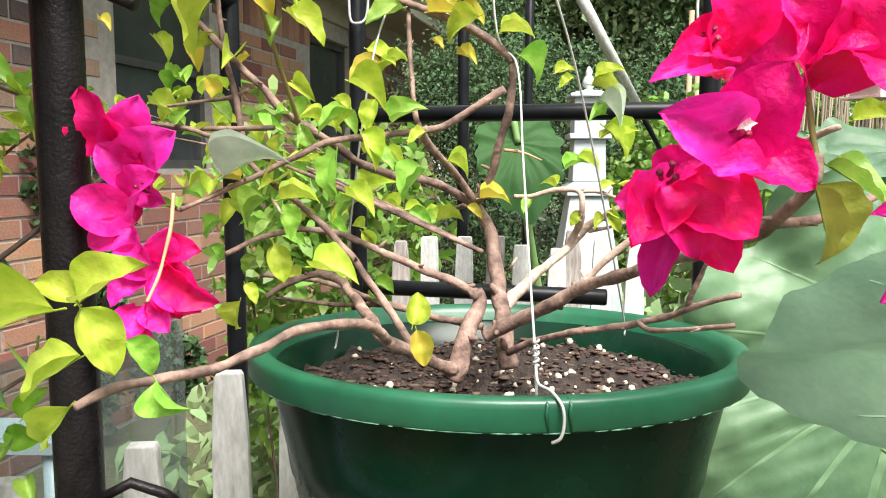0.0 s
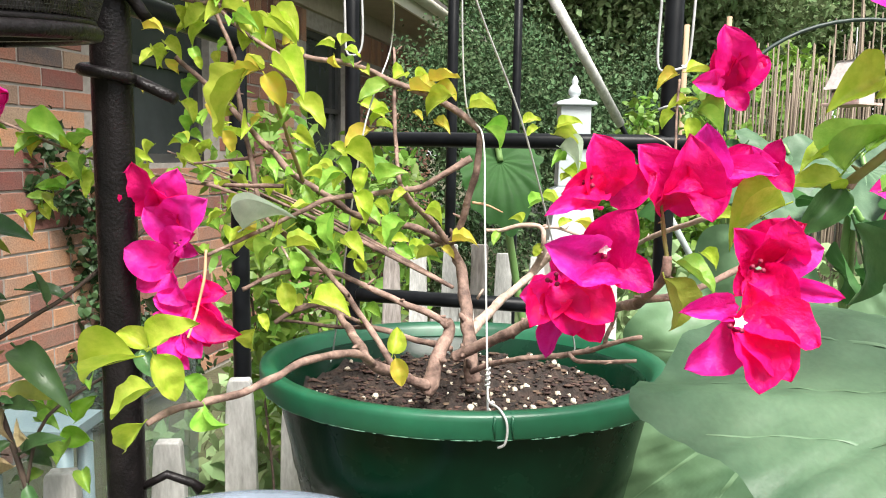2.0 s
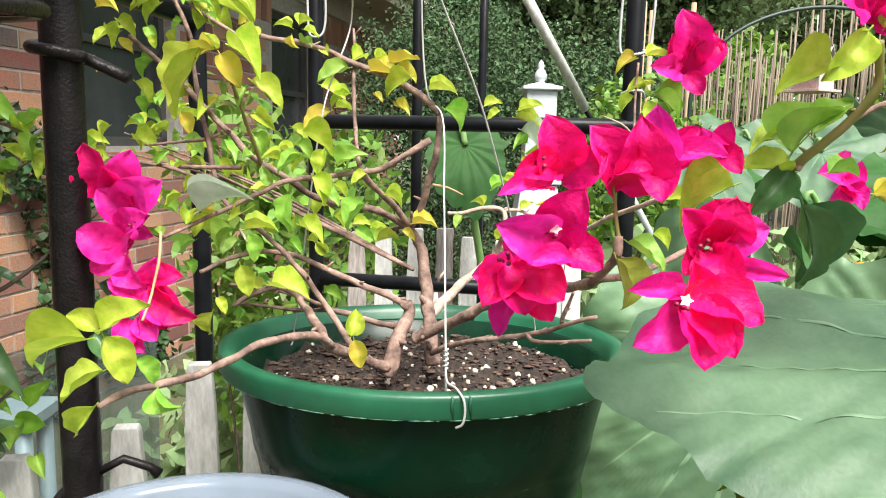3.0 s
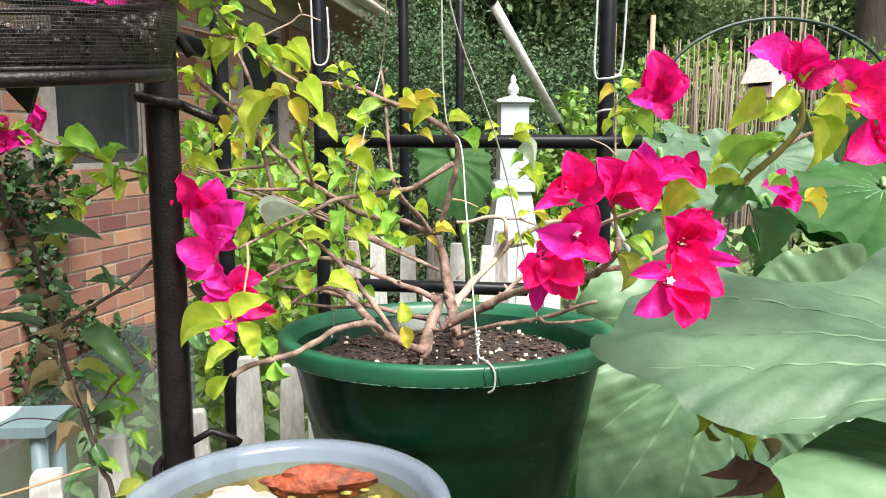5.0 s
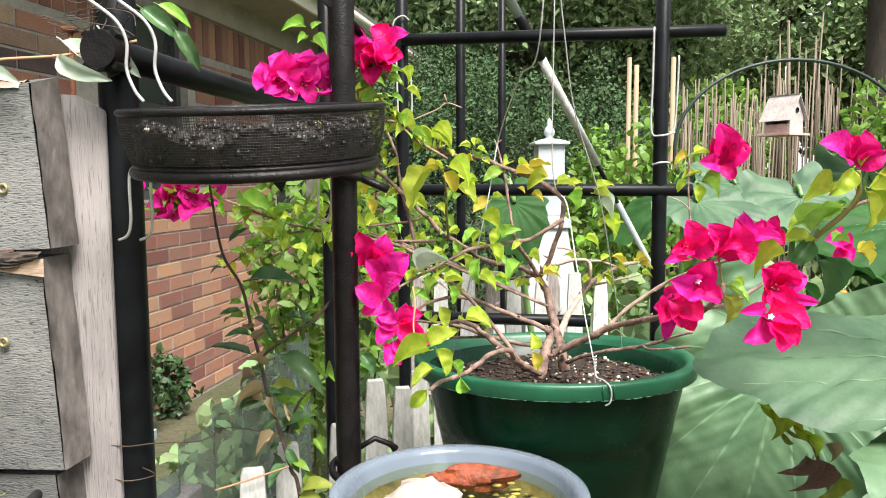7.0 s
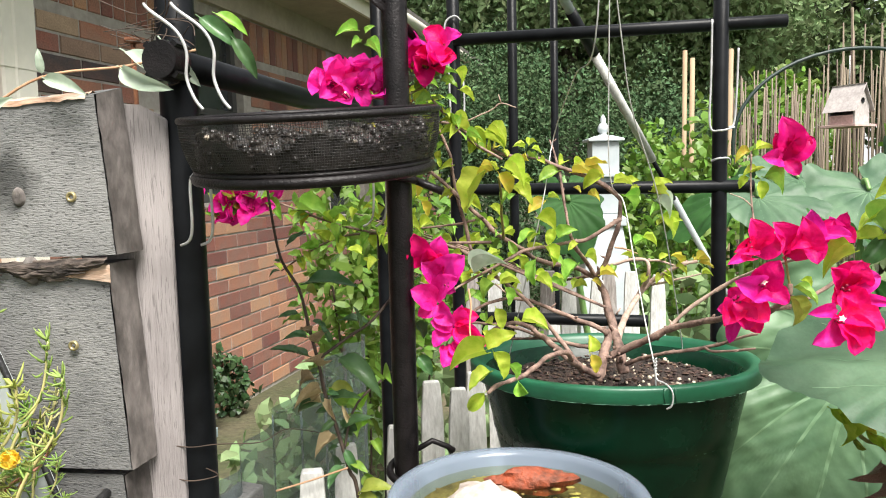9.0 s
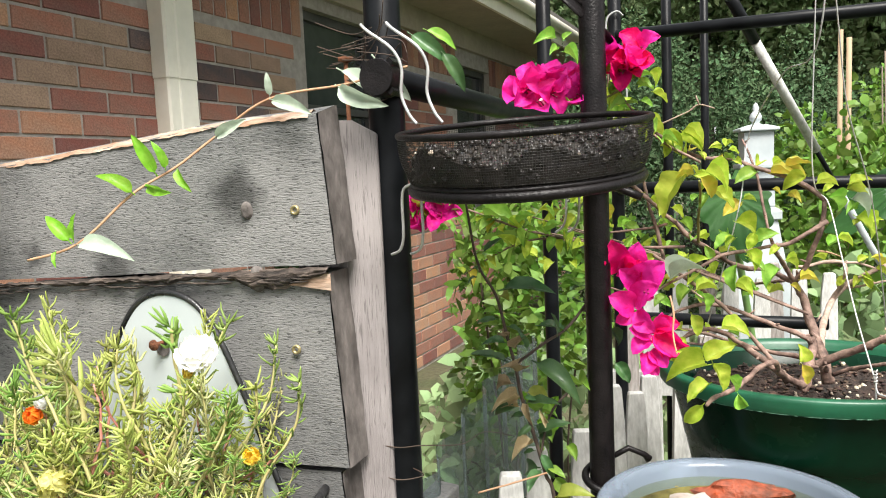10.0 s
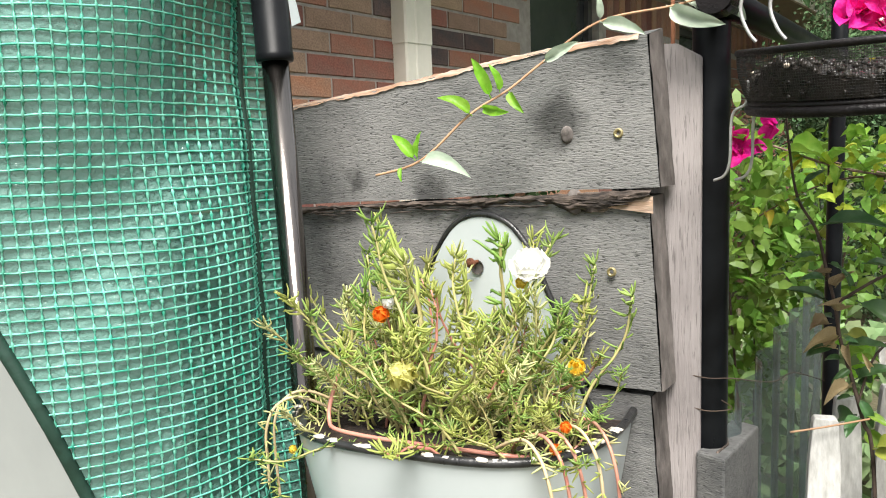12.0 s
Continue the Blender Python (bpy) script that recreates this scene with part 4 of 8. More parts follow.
# ---------------------------------------------------------------- white picket fence
def picket(x, y, top, w, mat, turn, label, name="picket", tip=0.35, thick=0.014):
    b = Build()
    zt = [(0.0, 1.0), (top - 0.22, 1.0), (top - 0.05, 0.82), (top - 0.004, tip + 0.1), (top, tip)]
    vs, fs = [], []
    for z, k in zt:
        for sx, sy in ((-1, -1), (1, -1), (1, 1), (-1, 1)):
            vs.append((sx * w / 2 * k, sy * thick / 2, z))
    for i in range(len(zt) - 1):
        for k in range(4):
            p, q = i * 4 + k, i * 4 + (k + 1) % 4
            fs.append((p, q, q + 4, p + 4))
    fs.append((16, 17, 18, 19))
    b.add(vs, fs)
    ob = bevel(part(name, b, mat, picket_fence, label, smooth=False), 0.0012)
    ob.matrix_basis = pose(x, y, 0, 0, rnd(-0.8, 0.8), turn)
    return ob


picket_fence = thing("picket_fence", "flaking white picket fence behind the pots", "fence")
pa, pd = V((-0.3045, 0.628)), V((0.133, 0.285)).normalized()
for k in range(10):
    p = pa + pd * (0.092 * k)
    picket(p.x + (0.008 if k == 3 else 0), p.y, 1.092 + (0.03 if k == 3 else rnd(-0.006, 0.008)), 0.036, M_whitewood if k != 8 else M_greypicket, 8, "", tip=0.55)
for k in range(9):
    picket(-0.10 + 0.056 * k, 1.72 + 0.02 * math.sin(k), 1.155 + rnd(-0.02, 0.025), 0.042, M_whitewood if k % 3 else M_greypicket, rnd(-5, 5), "", tip=rnd(0.4, 0.8))
for z in (0.35, 0.85):
    rl = Build().box((0, -0.01, z), (1.0, 0.02, z + 0.06), Matrix.Translation((pa.x + 0.02, pa.y + 0.01, 0)) @ pose(0, 0, 0, 0, 0, math.degrees(math.atan2(pd.y, pd.x))))
    part("rail", rl, M_whitewood, picket_fence, smooth=False)
    rl2 = Build().box((-0.15, 1.735, z), (0.42, 1.765, z + 0.06))
    part("rail", rl2, M_whitewood, picket_fence, smooth=False)

# old timber stub standing in front of the black post
stub = thing("timber_stub", "weathered grey timber stub with a cracked top", "post")
sq = [(-0.419, 0.574), (-0.390, 0.558), (-0.363, 0.672), (-0.392, 0.680)]
sv = [(x, y, z + (0.002 * (i % 2) if z > 1 else 0)) for z in (0.0, 0.6, 1.066) for i, (x, y) in enumerate(sq)]
stub_b = Build().add(sv, [(0, 1, 5, 4), (1, 2, 6, 5), (2, 3, 7, 6), (3, 0, 4, 7), (4, 5, 9, 8), (5, 6, 10, 9), (6, 7, 11, 10), (7, 4, 8, 11), (8, 9, 10, 11), (3, 2, 1, 0)])
stub_o = bevel(part("timber", stub_b, M_wood, stub, smooth=False), 0.003)
part("crack", Build().tube([(-0.401, 0.567, 1.05), (-0.398, 0.575, 1.0678), (-0.39, 0.60, 1.068), (-0.392, 0.62, 1.0675)], [0.0012, 0.0014, 0.0012, 0.0004], 5), M_bark, stub_o, "dark drying crack")

# clear corrugated sheet beside the pickets
sheet = Build()
c0, c1 = V((-0.402, 0.584)), V((-0.290, 1.07))
cd = (c1 - c0)
cn = V((-cd.y, cd.x)).normalized()


def corr(u, v):
    p = c0 + cd * u + cn * (0.009 * math.sin(u * 40))
    top = 1.079 + 0.17 * u - 0.10 * u * u + 0.005 * noise.noise(V((u * 12, 0, 0)))      # cut aslant
    z = 0.55 + (top - 0.55) * v
    return V((p.x, p.y, z))


sheet.grid(lambda u, v: corr(u, v), 110, 8)
sheet_ob = thing("corrugated_sheet", "clear corrugated plastic sheet wired to the fence", "sheet")
part("sheet", sheet, M_clear, sheet_ob)
tie = thing("tie_wire", "thin dark wire tied round the black post", "wire")
part("wire", Build().tube(spline([(-0.43, 0.58, 1.145), (-0.408, 0.580, 1.142), (-0.385, 0.59, 1.141), (-0.35, 0.62, 1.132), (-0.33, 0.65, 1.135), (-0.30, 0.68, 1.12)], 6), 0.0006, 5), M_vinestem, tie)
part("wire", Build().tube(spline([(-0.428, 0.585, 1.13), (-0.43, 0.581, 1.115), (-0.41, 0.58, 1.108), (-0.386, 0.588, 1.11), (-0.395, 0.582, 1.12)], 6), 0.0006, 5), M_vinestem, tie)
lid = thing("plastic_table", "pale blue plastic table top beyond the clear sheet", "table")
part("top", Build().box((-1.08, 1.70, 0.715), (-0.80, 1.85, 0.74)), M_paleblue, lid, smooth=False)
for x, y in ((-1.05, 1.73), (-0.83, 1.73), (-1.05, 1.82), (-0.83, 1.82)):
    part("leg", Build().tube([(x, y, 0), (x, y, 0.715)], 0.018, 12), M_paleblue, lid)

# ---------------------------------------------------------------- enamel wall planter on the boards
planter = thing("enamel_planter", "white enamel wall planter with chipped black edge", "planter")
PZR = 1.113


def rim_pt(u, k=1.0):
    """u 0..1 from the back corner near the post, round the front, to the far back corner."""
    a = math.pi * u
    x = -0.645 + 0.170 * k * math.copysign(abs(math.cos(a)) ** 0.62, math.cos(a))
    back = 0.545 + 0.02 * (x + 0.45)
    return V((x, back - 0.175 * k * math.sin(a) ** 0.72, 0))


pbod = Build()
NU = 48
pbod.grid(lambda u, v: rim_pt(u, 1.0 - 0.2 * v) + V((0, 0, PZR - 0.2 * v)), NU, 6)
pbod.grid(lambda u, v: rim_pt(u, 0.985 - 0.2 * v) + V((0, 0, PZR - 0.2 * v)), NU, 6)
part("bowl", pbod, M_enamel, planter)
part("rolled_edge", Build().tube([rim_pt(k / 60, 1.0) + V((0, 0, PZR)) for k in range(61)], 0.0042, 10), M_enamelblack, planter, "chipped black rolled edge")
cps = Build()
for k in range(26):
    u = rnd(0.08, 0.95)
    q = rim_pt(u, 1.0) + V((0, -0.0012, PZR + 0.0030))
    lump(cps, q, rnd(0.0015, 0.0035), 2.2, 1.2, 0.55, k, 4, 6)
tagged(part("chips", cps, M_chipwhite, planter, "worn pale chips in the edge"), kind="stuff")
back = Build()
outline = [(-0.128, 1.10), (-0.112, 1.14), (-0.090, 1.20), (-0.066, 1.255), (-0.052, 1.28), (-0.034, 1.299), (-0.012, 1.308), (0.012, 1.308), (0.034, 1.299), (0.052, 1.28), (0.066, 1.255), (0.090, 1.20), (0.112, 1.14), (0.128, 1.10)]
outline = [(p.x, p.y) for p in spline([V((x, z, 0)) for x, z in outline], 4)]
nO = len(outline)
PM = FM @ Matrix.Translation((0.190, 0.0, 0))
front = [PM @ V((-x, 0.012, z)) for x, z in outline]
rear = [PM @ V((-x, 0.006, z)) for x, z in outline]
back.add(front + rear, [tuple(range(nO)), tuple(range(2 * nO - 1, nO - 1, -1))] + [(i, i + nO, (i + 1) % nO + nO, (i + 1) % nO) for i in range(nO)])
part("back_plate", back, M_enamel, planter, smooth=False)
part("back_edge", Build().tube([PM @ V((-x, 0.011, z)) for x, z in outline], 0.0032, 8), M_enamelblack, planter, "black enamel edging")
hole = Build().lathe([(0.0, 0.0), (0.008, 0.0), (0.008, 0.001)], 20)
ho = part("hanging_hole", hole, M_endgrain, planter)
ho.matrix_basis = PM @ pose(0.006, 0.0135, 1.252, -90, 0, 0)
nl = Build().tube([(0, 0, -0.03), (0, 0, 0.012)], 0.0022, 8).lathe([(0, 0.014), (0.0055, 0.0135), (0.0058, 0.012), (0.0022, 0.011)], 14)
no = part("nail", nl, M_rust)
no.matrix_basis = PM @ pose(0.006, 0.014, 1.258, -90, 0, 0)
tagged(no, "rusty flat-headed nail in the fence board", "nail")
dirt = Build().grid(lambda u, v: rim_pt(u, 0.95 * v) + V((0, 0.0, PZR - 0.012 + 0.006 * noise.noise(V((u * 9, v * 9, 0))))), 30, 10)
tagged(part("planter_soil", dirt, M_soil), "dark soil in the enamel planter", "soil")

# ---------------------------------------------------------------- greenhouse pole and green mesh cover
gh = thing("mesh_cover", "green reinforced mesh greenhouse cover over a frame", "greenhouse cover")
gpole = thing("cover_pole", "dull chrome pole with a black plastic connector", "pole")
g0, g1 = V((-0.8245, 0.462, 1.4755)), V((-0.8168, 0.462, 1.2623))
gd = (g0 - g1).normalized()
part("tube", Build().tube([g0 - gd * 1.4755, g0 - gd * 0.6, g0 + gd * 0.01], 0.0142, 24), M_chrome, gpole)
part("connector", Build().tube([g0, g0 + gd * 0.002, g0 + gd * 0.008, g0 + gd * 0.0085, g0 + gd * 0.25], [0.0185, 0.0195, 0.0195, 0.019, 0.0195], 24), M_blackbar, gpole, "black moulded plastic connector")
tag = Build().add([(0, 0, 0), (0.006, 0.0, -0.002), (0.013, 0.004, -0.045), (0.002, 0.004, -0.048), (0, 0.001, 0), (0.006, 0.001, -0.002), (0.013, 0.005, -0.045), (0.002, 0.005, -0.048)], [(0, 1, 2, 3), (7, 6, 5, 4), (0, 4, 5, 1), (1, 5, 6, 2), (2, 6, 7, 3), (3, 7, 4, 0)])
tg = part("care_tag", tag, M_whiteplastic, gpole, "white sewn-in tag", smooth=False)
tg.location = (-0.806, 0.462, 1.558)
m0, m1 = V((-0.842, 0.452, 0)), V((-0.985, 0.155, 0))
md = (m1 - m0)
mn = V((md.y, -md.x, 0)).normalized()
if mn.x < 0:
    mn = -mn


def cloth(s, z):
    """s: metres from the pole along the cover."""
    w = 0.026 * noise.noise(V((s * 6 + z * 3, z * 4, 0))) + 0.005 * noise.noise(V((s * 16 + z * 12, z * 9, 4))) + 0.011 * noise.noise(V(((s - z) * 11, (s + z) * 2.5, 7.0))) + 0.02 * math.sin(max(0, min(1, s / 0.3)) * math.pi)
    p = m0 + md.normalized() * s + mn * w
    fold = max(0.0, 0.02 - max(s, 0.0)) * 1.2
    return V((p.x - mn.x * fold, p.y - mn.y * fold, z + 0.012 * noise.noise(V((s * 5, z * 4, 9)))))


def cut(z):
    """The cover hangs open along a slanting hem."""
    return 0.275 if z > 1.27 else 0.275 - (1.27 - z) * 0.36


film = Build()
film.grid(lambda u, v: cloth(-0.048 + (cut(0.6 + 1.3 * v) + 0.048) * u, 0.6 + 1.3 * v) - mn * 0.0015, 50, 90)
part("film", film, M_film, gh, "clear plastic film")
warp, weft = Build(), Build()
for k in range(-4, 23):
    s = 0.0045 + k * 0.0122
    pts = []
    for i in range(386):
        z = 0.76 + i * 0.0028
        if s < cut(z) + 0.002:
            pts.append(cloth(s + 0.0012 * noise.noise(V((k, z * 14, 0))), z))
    if len(pts) > 2:
        warp.tube(pts, [(0.0004, 0.0013, 0.0021, 0.0013)[i % 4] * rnd(0.85, 1.15) for i in range(len(pts))], 4, False)     # the tape dips under each cross strand
for k in range(95):
    z = 0.76 + k * 0.0112
    n = max(6, int((cut(z) + 0.07) / 0.007))
    weft.tube([cloth(-0.048 + (cut(z) + 0.048) * i / n, z + 0.0012 * noise.noise(V((i * 0.4, k, 3)))) + mn * 0.0006 for i in range(n + 1)], 0.00105, 4, False)
for k in range(7):
    z = 1.538 + k * 0.0032
    weft.tube([cloth(0.25 * i / 40, z + 0.002 * noise.noise(V((i * 0.3, k, 5)))) + mn * 0.003 for i in range(41)], 0.0015, 4, False)
tagged(part("warp_weave", warp, M_meshgreen, gh, "green woven upright strands"), kind="stuff")
tagged(part("weft_weave", weft, M_meshgreen, gh, "green woven cross strands"), kind="stuff")
part("hem", Build().tube([cloth(cut(z), z) for z in [0.75 + 0.03 * i for i in range(38)]], 0.006, 8), M_coverdark, gh, "dark sewn binding")
part("pole_seam", Build().tube([cloth(0.0, z) for z in [0.75 + 0.05 * i for i in range(22)]], 0.005, 8), M_coverdark, gh, "dark sewn seam by the pole")
inner = thing("grey_panel", "smooth grey panel standing inside the greenhouse", "panel")
part("panel", Build().box((-1.9, 0.5, 0.0), (-1.02, 0.53, 1.9)), M_greydrum, inner, smooth=False).matrix_basis = Matrix.Identity(4)

# ---------------------------------------------------------------- garden ornaments further back
tower = thing("white_obelisk", "white square garden obelisk with a turned finial", "garden ornament", at=(0.41, 2.73, 0))


def tier(profile, mat, parent, name, label=""):
    b = Build()
    vs, fs = [], []
    for w, z in profile:
        vs += [(-w, -w, z), (w, -w, z), (w, w, z), (-w, w, z)]
    for i in range(len(profile) - 1):
        for k in range(4):
            p, q = i * 4 + k, i * 4 + (k + 1) % 4
            fs.append((p, q, q + 4, p + 4))
    n = len(profile)
    fs += [(3, 2, 1, 0), (4 * n - 4, 4 * n - 3, 4 * n - 2, 4 * n - 1)]
    b.add(vs, fs)
    return bevel(part(name, b, mat, parent, label, smooth=False), 0.003)


part("finial", Build().lathe([(0.0, 1.618), (0.006, 1.612), (0.012, 1.598), (0.009, 1.588), (0.014, 1.582), (0.021, 1.568), (0.020, 1.556), (0.012, 1.546), (0.018, 1.541), (0.022, 1.536), (0.0, 1.534)], 20), M_whiteplastic, tower)
tier([(0.066, 1.516), (0.066, 1.526), (0.03, 1.538)], M_whiteplastic, tower, "cap")
tier([(0.05, 1.40), (0.05, 1.516)], M_whiteplastic, tower, "lantern")
tier([(0.066, 1.385), (0.066, 1.402)], M_whiteplastic, tower, "ledge")
tier([(0.053, 1.25), (0.05, 1.385)], M_whiteplastic, tower, "shaft")
tier([(0.072, 1.205), (0.072, 1.235), (0.05, 1.25)], M_whiteplastic, tower, "ledge")
tier([(0.105, 0.0), (0.105, 0.9), (0.06, 1.205)], M_whiteplastic, tower, "base")
strut = thing("strut_pole", "leaning silver metal pole with dark upper end", "pole")
r0, r1 = V((0.232, 1.93, 1.715)), V((0.457, 2.2, 1.437))
rd = (r1 - r0).normalized()
part("tube", Build().tube([r1 - rd * 0.45, r1], 0.0125, 14), M_whitewood, strut)
part("sleeve", Build().tube([r1 - rd * 0.60, r1 - rd * 0.45], 0.0145, 14), M_blackbar, strut, "black plastic sleeve")
part("upper_tube", Build().tube([r1 - rd * 1.3, r1 - rd * 0.60], 0.0125, 14), M_whiteplastic, strut)
part("joint", Build().tube([r1, r1 + rd * 0.2], 0.007, 10), M_blackbar, strut, "thin dark joint")
part("lower_tube", Build().tube([r1 + rd * 0.2, r1 + rd * (r1.z / -rd.z)], 0.0105, 12), M_whiteplastic, strut)
arch = thing("garden_arch", "dark green metal garden arch", "garden arch")
for dy in (0.0,):
    pts = [(1.28, 3.8 + dy, 0)] + [(1.92 - 0.64 * math.cos(a), 3.8 + dy, 1.55 + 0.45 * math.sin(a)) for a in [math.pi * k / 24 for k in range(25)]] + [(2.56, 3.8 + dy, 0)]
    part("hoop", Build().tube(pts, 0.0095, 10), M_archdark, arch)
bh = thing("bird_house", "faded white bird house hanging under the arch", "bird house", at=(1.85, 3.78, 0))
bh.matrix_basis = pose(1.85, 3.78, 0.24, 0, 0, 30) @ Matrix.Diagonal((0.86, 0.86, 0.86, 1))


def slab(parent, name, pts, back, mat, label=""):
    """A flat panel from its outline, given thickness along back."""
    n = len(pts)
    q = [V(p) for p in pts] + [V(p) + V(back) for p in pts]
    f = [tuple(range(n)), tuple(range(2 * n - 1, n - 1, -1))] + [(i, i + n, (i + 1) % n + n, (i + 1) % n) for i in range(n)]
    return bevel(part(name, Build().add(q, f), mat, parent, label, smooth=False), 0.0015)


slab(bh, "front_wall", [(-0.068, -0.085, 1.60), (0.068, -0.085, 1.60), (0.068, -0.085, 1.71), (0.0, -0.085, 1.815), (-0.068, -0.085, 1.71)], (0, 0.012, 0), M_bhpaint)
slab(bh, "back_wall", [(-0.068, 0.085, 1.60), (0.068, 0.085, 1.60), (0.068, 0.085, 1.71), (0.0, 0.085, 1.815), (-0.068, 0.085, 1.71)], (0, -0.012, 0), M_bhpaint)
slab(bh, "side_wall", [(0.068, -0.073, 1.60), (0.068, 0.073, 1.60), (0.068, 0.073, 1.71), (0.068, -0.073, 1.71)], (-0.01, 0, 0), M_bhpaint)
slab(bh, "side_wall", [(-0.068, -0.073, 1.60), (-0.068, 0.073, 1.60), (-0.068, 0.073, 1.655), (-0.068, -0.073, 1.655)], (0.01, 0, 0), M_bhpink, "pale pink half-height side")
slab(bh, "roof_slope", [(-0.095, -0.105, 1.672), (-0.095, 0.105, 1.672), (0.002, 0.105, 1.828), (0.002, -0.105, 1.828)], (0.009, 0, 0.007), M_bhpaint)
slab(bh, "roof_slope", [(0.095, -0.105, 1.672), (0.095, 0.105, 1.672), (0.004, 0.105, 1.828), (0.004, -0.105, 1.828)], (-0.009, 0, 0.007), M_bhpaint)
slab(bh, "tray", [(-0.105, -0.11, 1.585), (0.105, -0.11, 1.585), (0.105, 0.11, 1.585), (-0.105, 0.11, 1.585)], (0, 0, 0.014), M_bhpink, "pale pink seed tray")
eh = part("entrance", Build().lathe([(0, 0), (0.016, 0), (0.016, 0.002)], 18), M_blackbar, bh)
eh.matrix_basis = pose(0.0, -0.087, 1.735, 90, 0, 0)
part("chain", Build().tube([(0.0, 0, 1.83), (0.004, 0, 1.9), (0.0, 0, 2.0)], 0.003, 6), M_wire, bh)
for x, y, z, r in ((1.085, 4.0, 2.04, 0.012), (1.125, 4.0, 2.0, 0.013), (1.345, 4.05, 2.05, 0.013)):
    st = thing("wood_stake", "pale wooden garden stake", "stake", "garden stakes")
    part("shaft", Build().tube([(x, y, 0), (x + rnd(-0.01, 0.01), y, z)], r, 8), M_stake, st)
cane_fence = thing("bamboo_fence", "dry bamboo cane screen across the garden", "fence")
cane_me = Build().tube([(0, 0, 0), (0.004, 0, 0.5), (0, 0.002, 1.0)], [0.006, 0.0055, 0.004], 8).mesh("cane")
cane_me.materials.append(M_cane)
for k in range(150):
    x = 1.50 + 1.25 * k / 149 + rnd(-0.012, 0.012)
    h = 1.86 + rnd(-0.2, 0.16) + (0.55 * max(0, 1 - abs(x - 2.32) / 0.25) if k % 2 else 0.0)
    piece("cane", cane_me, cane_fence, pose(x, 4.5 + rnd(-0.04, 0.04), 0, rnd(-1.5, 1.5), rnd(-2.2, 2.2), rnd(0, 360)) @ Matrix.Diagonal((1, 1, h, 1)))

# ---------------------------------------------------------------- leaf and bract shapes
def leaf_mesh(name, mat, width, fold, droop, wave, seed, nu=9, nv=6, stalk=0.1, tip=1.0):
    """A leaf one unit long from stalk to tip along x, facing +z."""
    rs = random.Random(seed)
    o = rs.uniform(0, 40)
    b = Build()

    def pt(u, v):
        x = stalk + (1 - stalk) * u
        w = width * 2.5 * max(u, 1e-4) ** 0.56 * (1 - u) ** 0.86 + 0.008 * (1 - u)
        y = (v - 0.5) * 2
        side = abs(y)
        z = fold * w * (0.45 * side + 0.55 * side ** 1.7) - droop * x * x - 0.55 * droop * max(0, x - 0.55) ** 2 * 3 + wave * noise.noise(V((u * 4 + o, y * 1.5, o))) * (0.3 + side) * 0.55 + 0.03 * math.sin(u * 17 + o) * side * side * wave * 5
        return V((x - 0.35 * droop * x * x * x, y * w * 0.5 * (1 - 0.22 * fold * side), z))
    b.grid(pt, nu, nv)
    b.tube([(0, 0, 0.0), (stalk * 0.5, 0, -0.004), (stalk + 0.05, 0, -0.004 - droop * (stalk + 0.05) ** 2), (0.6, 0, -0.003 - droop * 0.36)], [0.016, 0.014, 0.013, 0.004], 4, False)
    me = b.mesh(name)
    me.materials.append(mat)
    return me


LEAF_CACHE = {}


def leaf_of(kind, mat):
    key = (kind, mat.name)
    if key not in LEAF_CACHE:
        k, i = kind
        if k == "ovate":
            LEAF_CACHE[key] = leaf_mesh("leaf", mat, 0.60 + 0.05 * (i % 3), 0.45 + 0.2 * (i % 3), (0.08, 0.22, 0.34, 0.15, 0.28)[i], 0.15, 11 + i, 14, 8)
        elif k == "lance":
            LEAF_CACHE[key] = leaf_mesh("leaf", mat, 0.29 + 0.03 * (i % 3), 0.35, 0.10 + 0.16 * i, 0.07, 31 + i, 11, 6)
        else:
            LEAF_CACHE[key] = leaf_mesh("leaf", mat, 0.5, 1.1, 0.5, 0.35, 51 + i)
    return LEAF_CACHE[key]


def place_leaf(parent, kind, mat, base, tip, face=(0.0, -0.62, 0.78), spread=0.45, scale_w=1.0):
    base, tip = V(base), V(tip)
    d = tip - base
    length = d.length
    x = d.normalized()
    hang = max(0.0, -x.z)
    n = V(face) + V((0, -0.25 * hang, -0.2 * hang)) + V((rnd(-spread, spread), rnd(-spread, spread) * 0.6, rnd(-spread, spread)))
    n = n - x * n.dot(x)
    if n.length < 0.05:
        n = x.orthogonal()
    n.normalize()
    y = n.cross(x)
    m = Matrix(((x.x, y.x * scale_w, n.x, base.x), (x.y, y.y * scale_w, n.y, base.y), (x.z, y.z * scale_w, n.z, base.z), (0, 0, 0, 1))) @ Matrix.Diagonal((length, length, length, 1))
    return piece("leaf", leaf_of(kind, mat), parent, m)


# ---------------------------------------------------------------- the bougainvillea in the green pot
bougainvillea = thing("bougainvillea", "bougainvillea bush with magenta bracts and lime leaves", "flowering plant", at=(0, 0, 0))
BRANCH_LINES = []


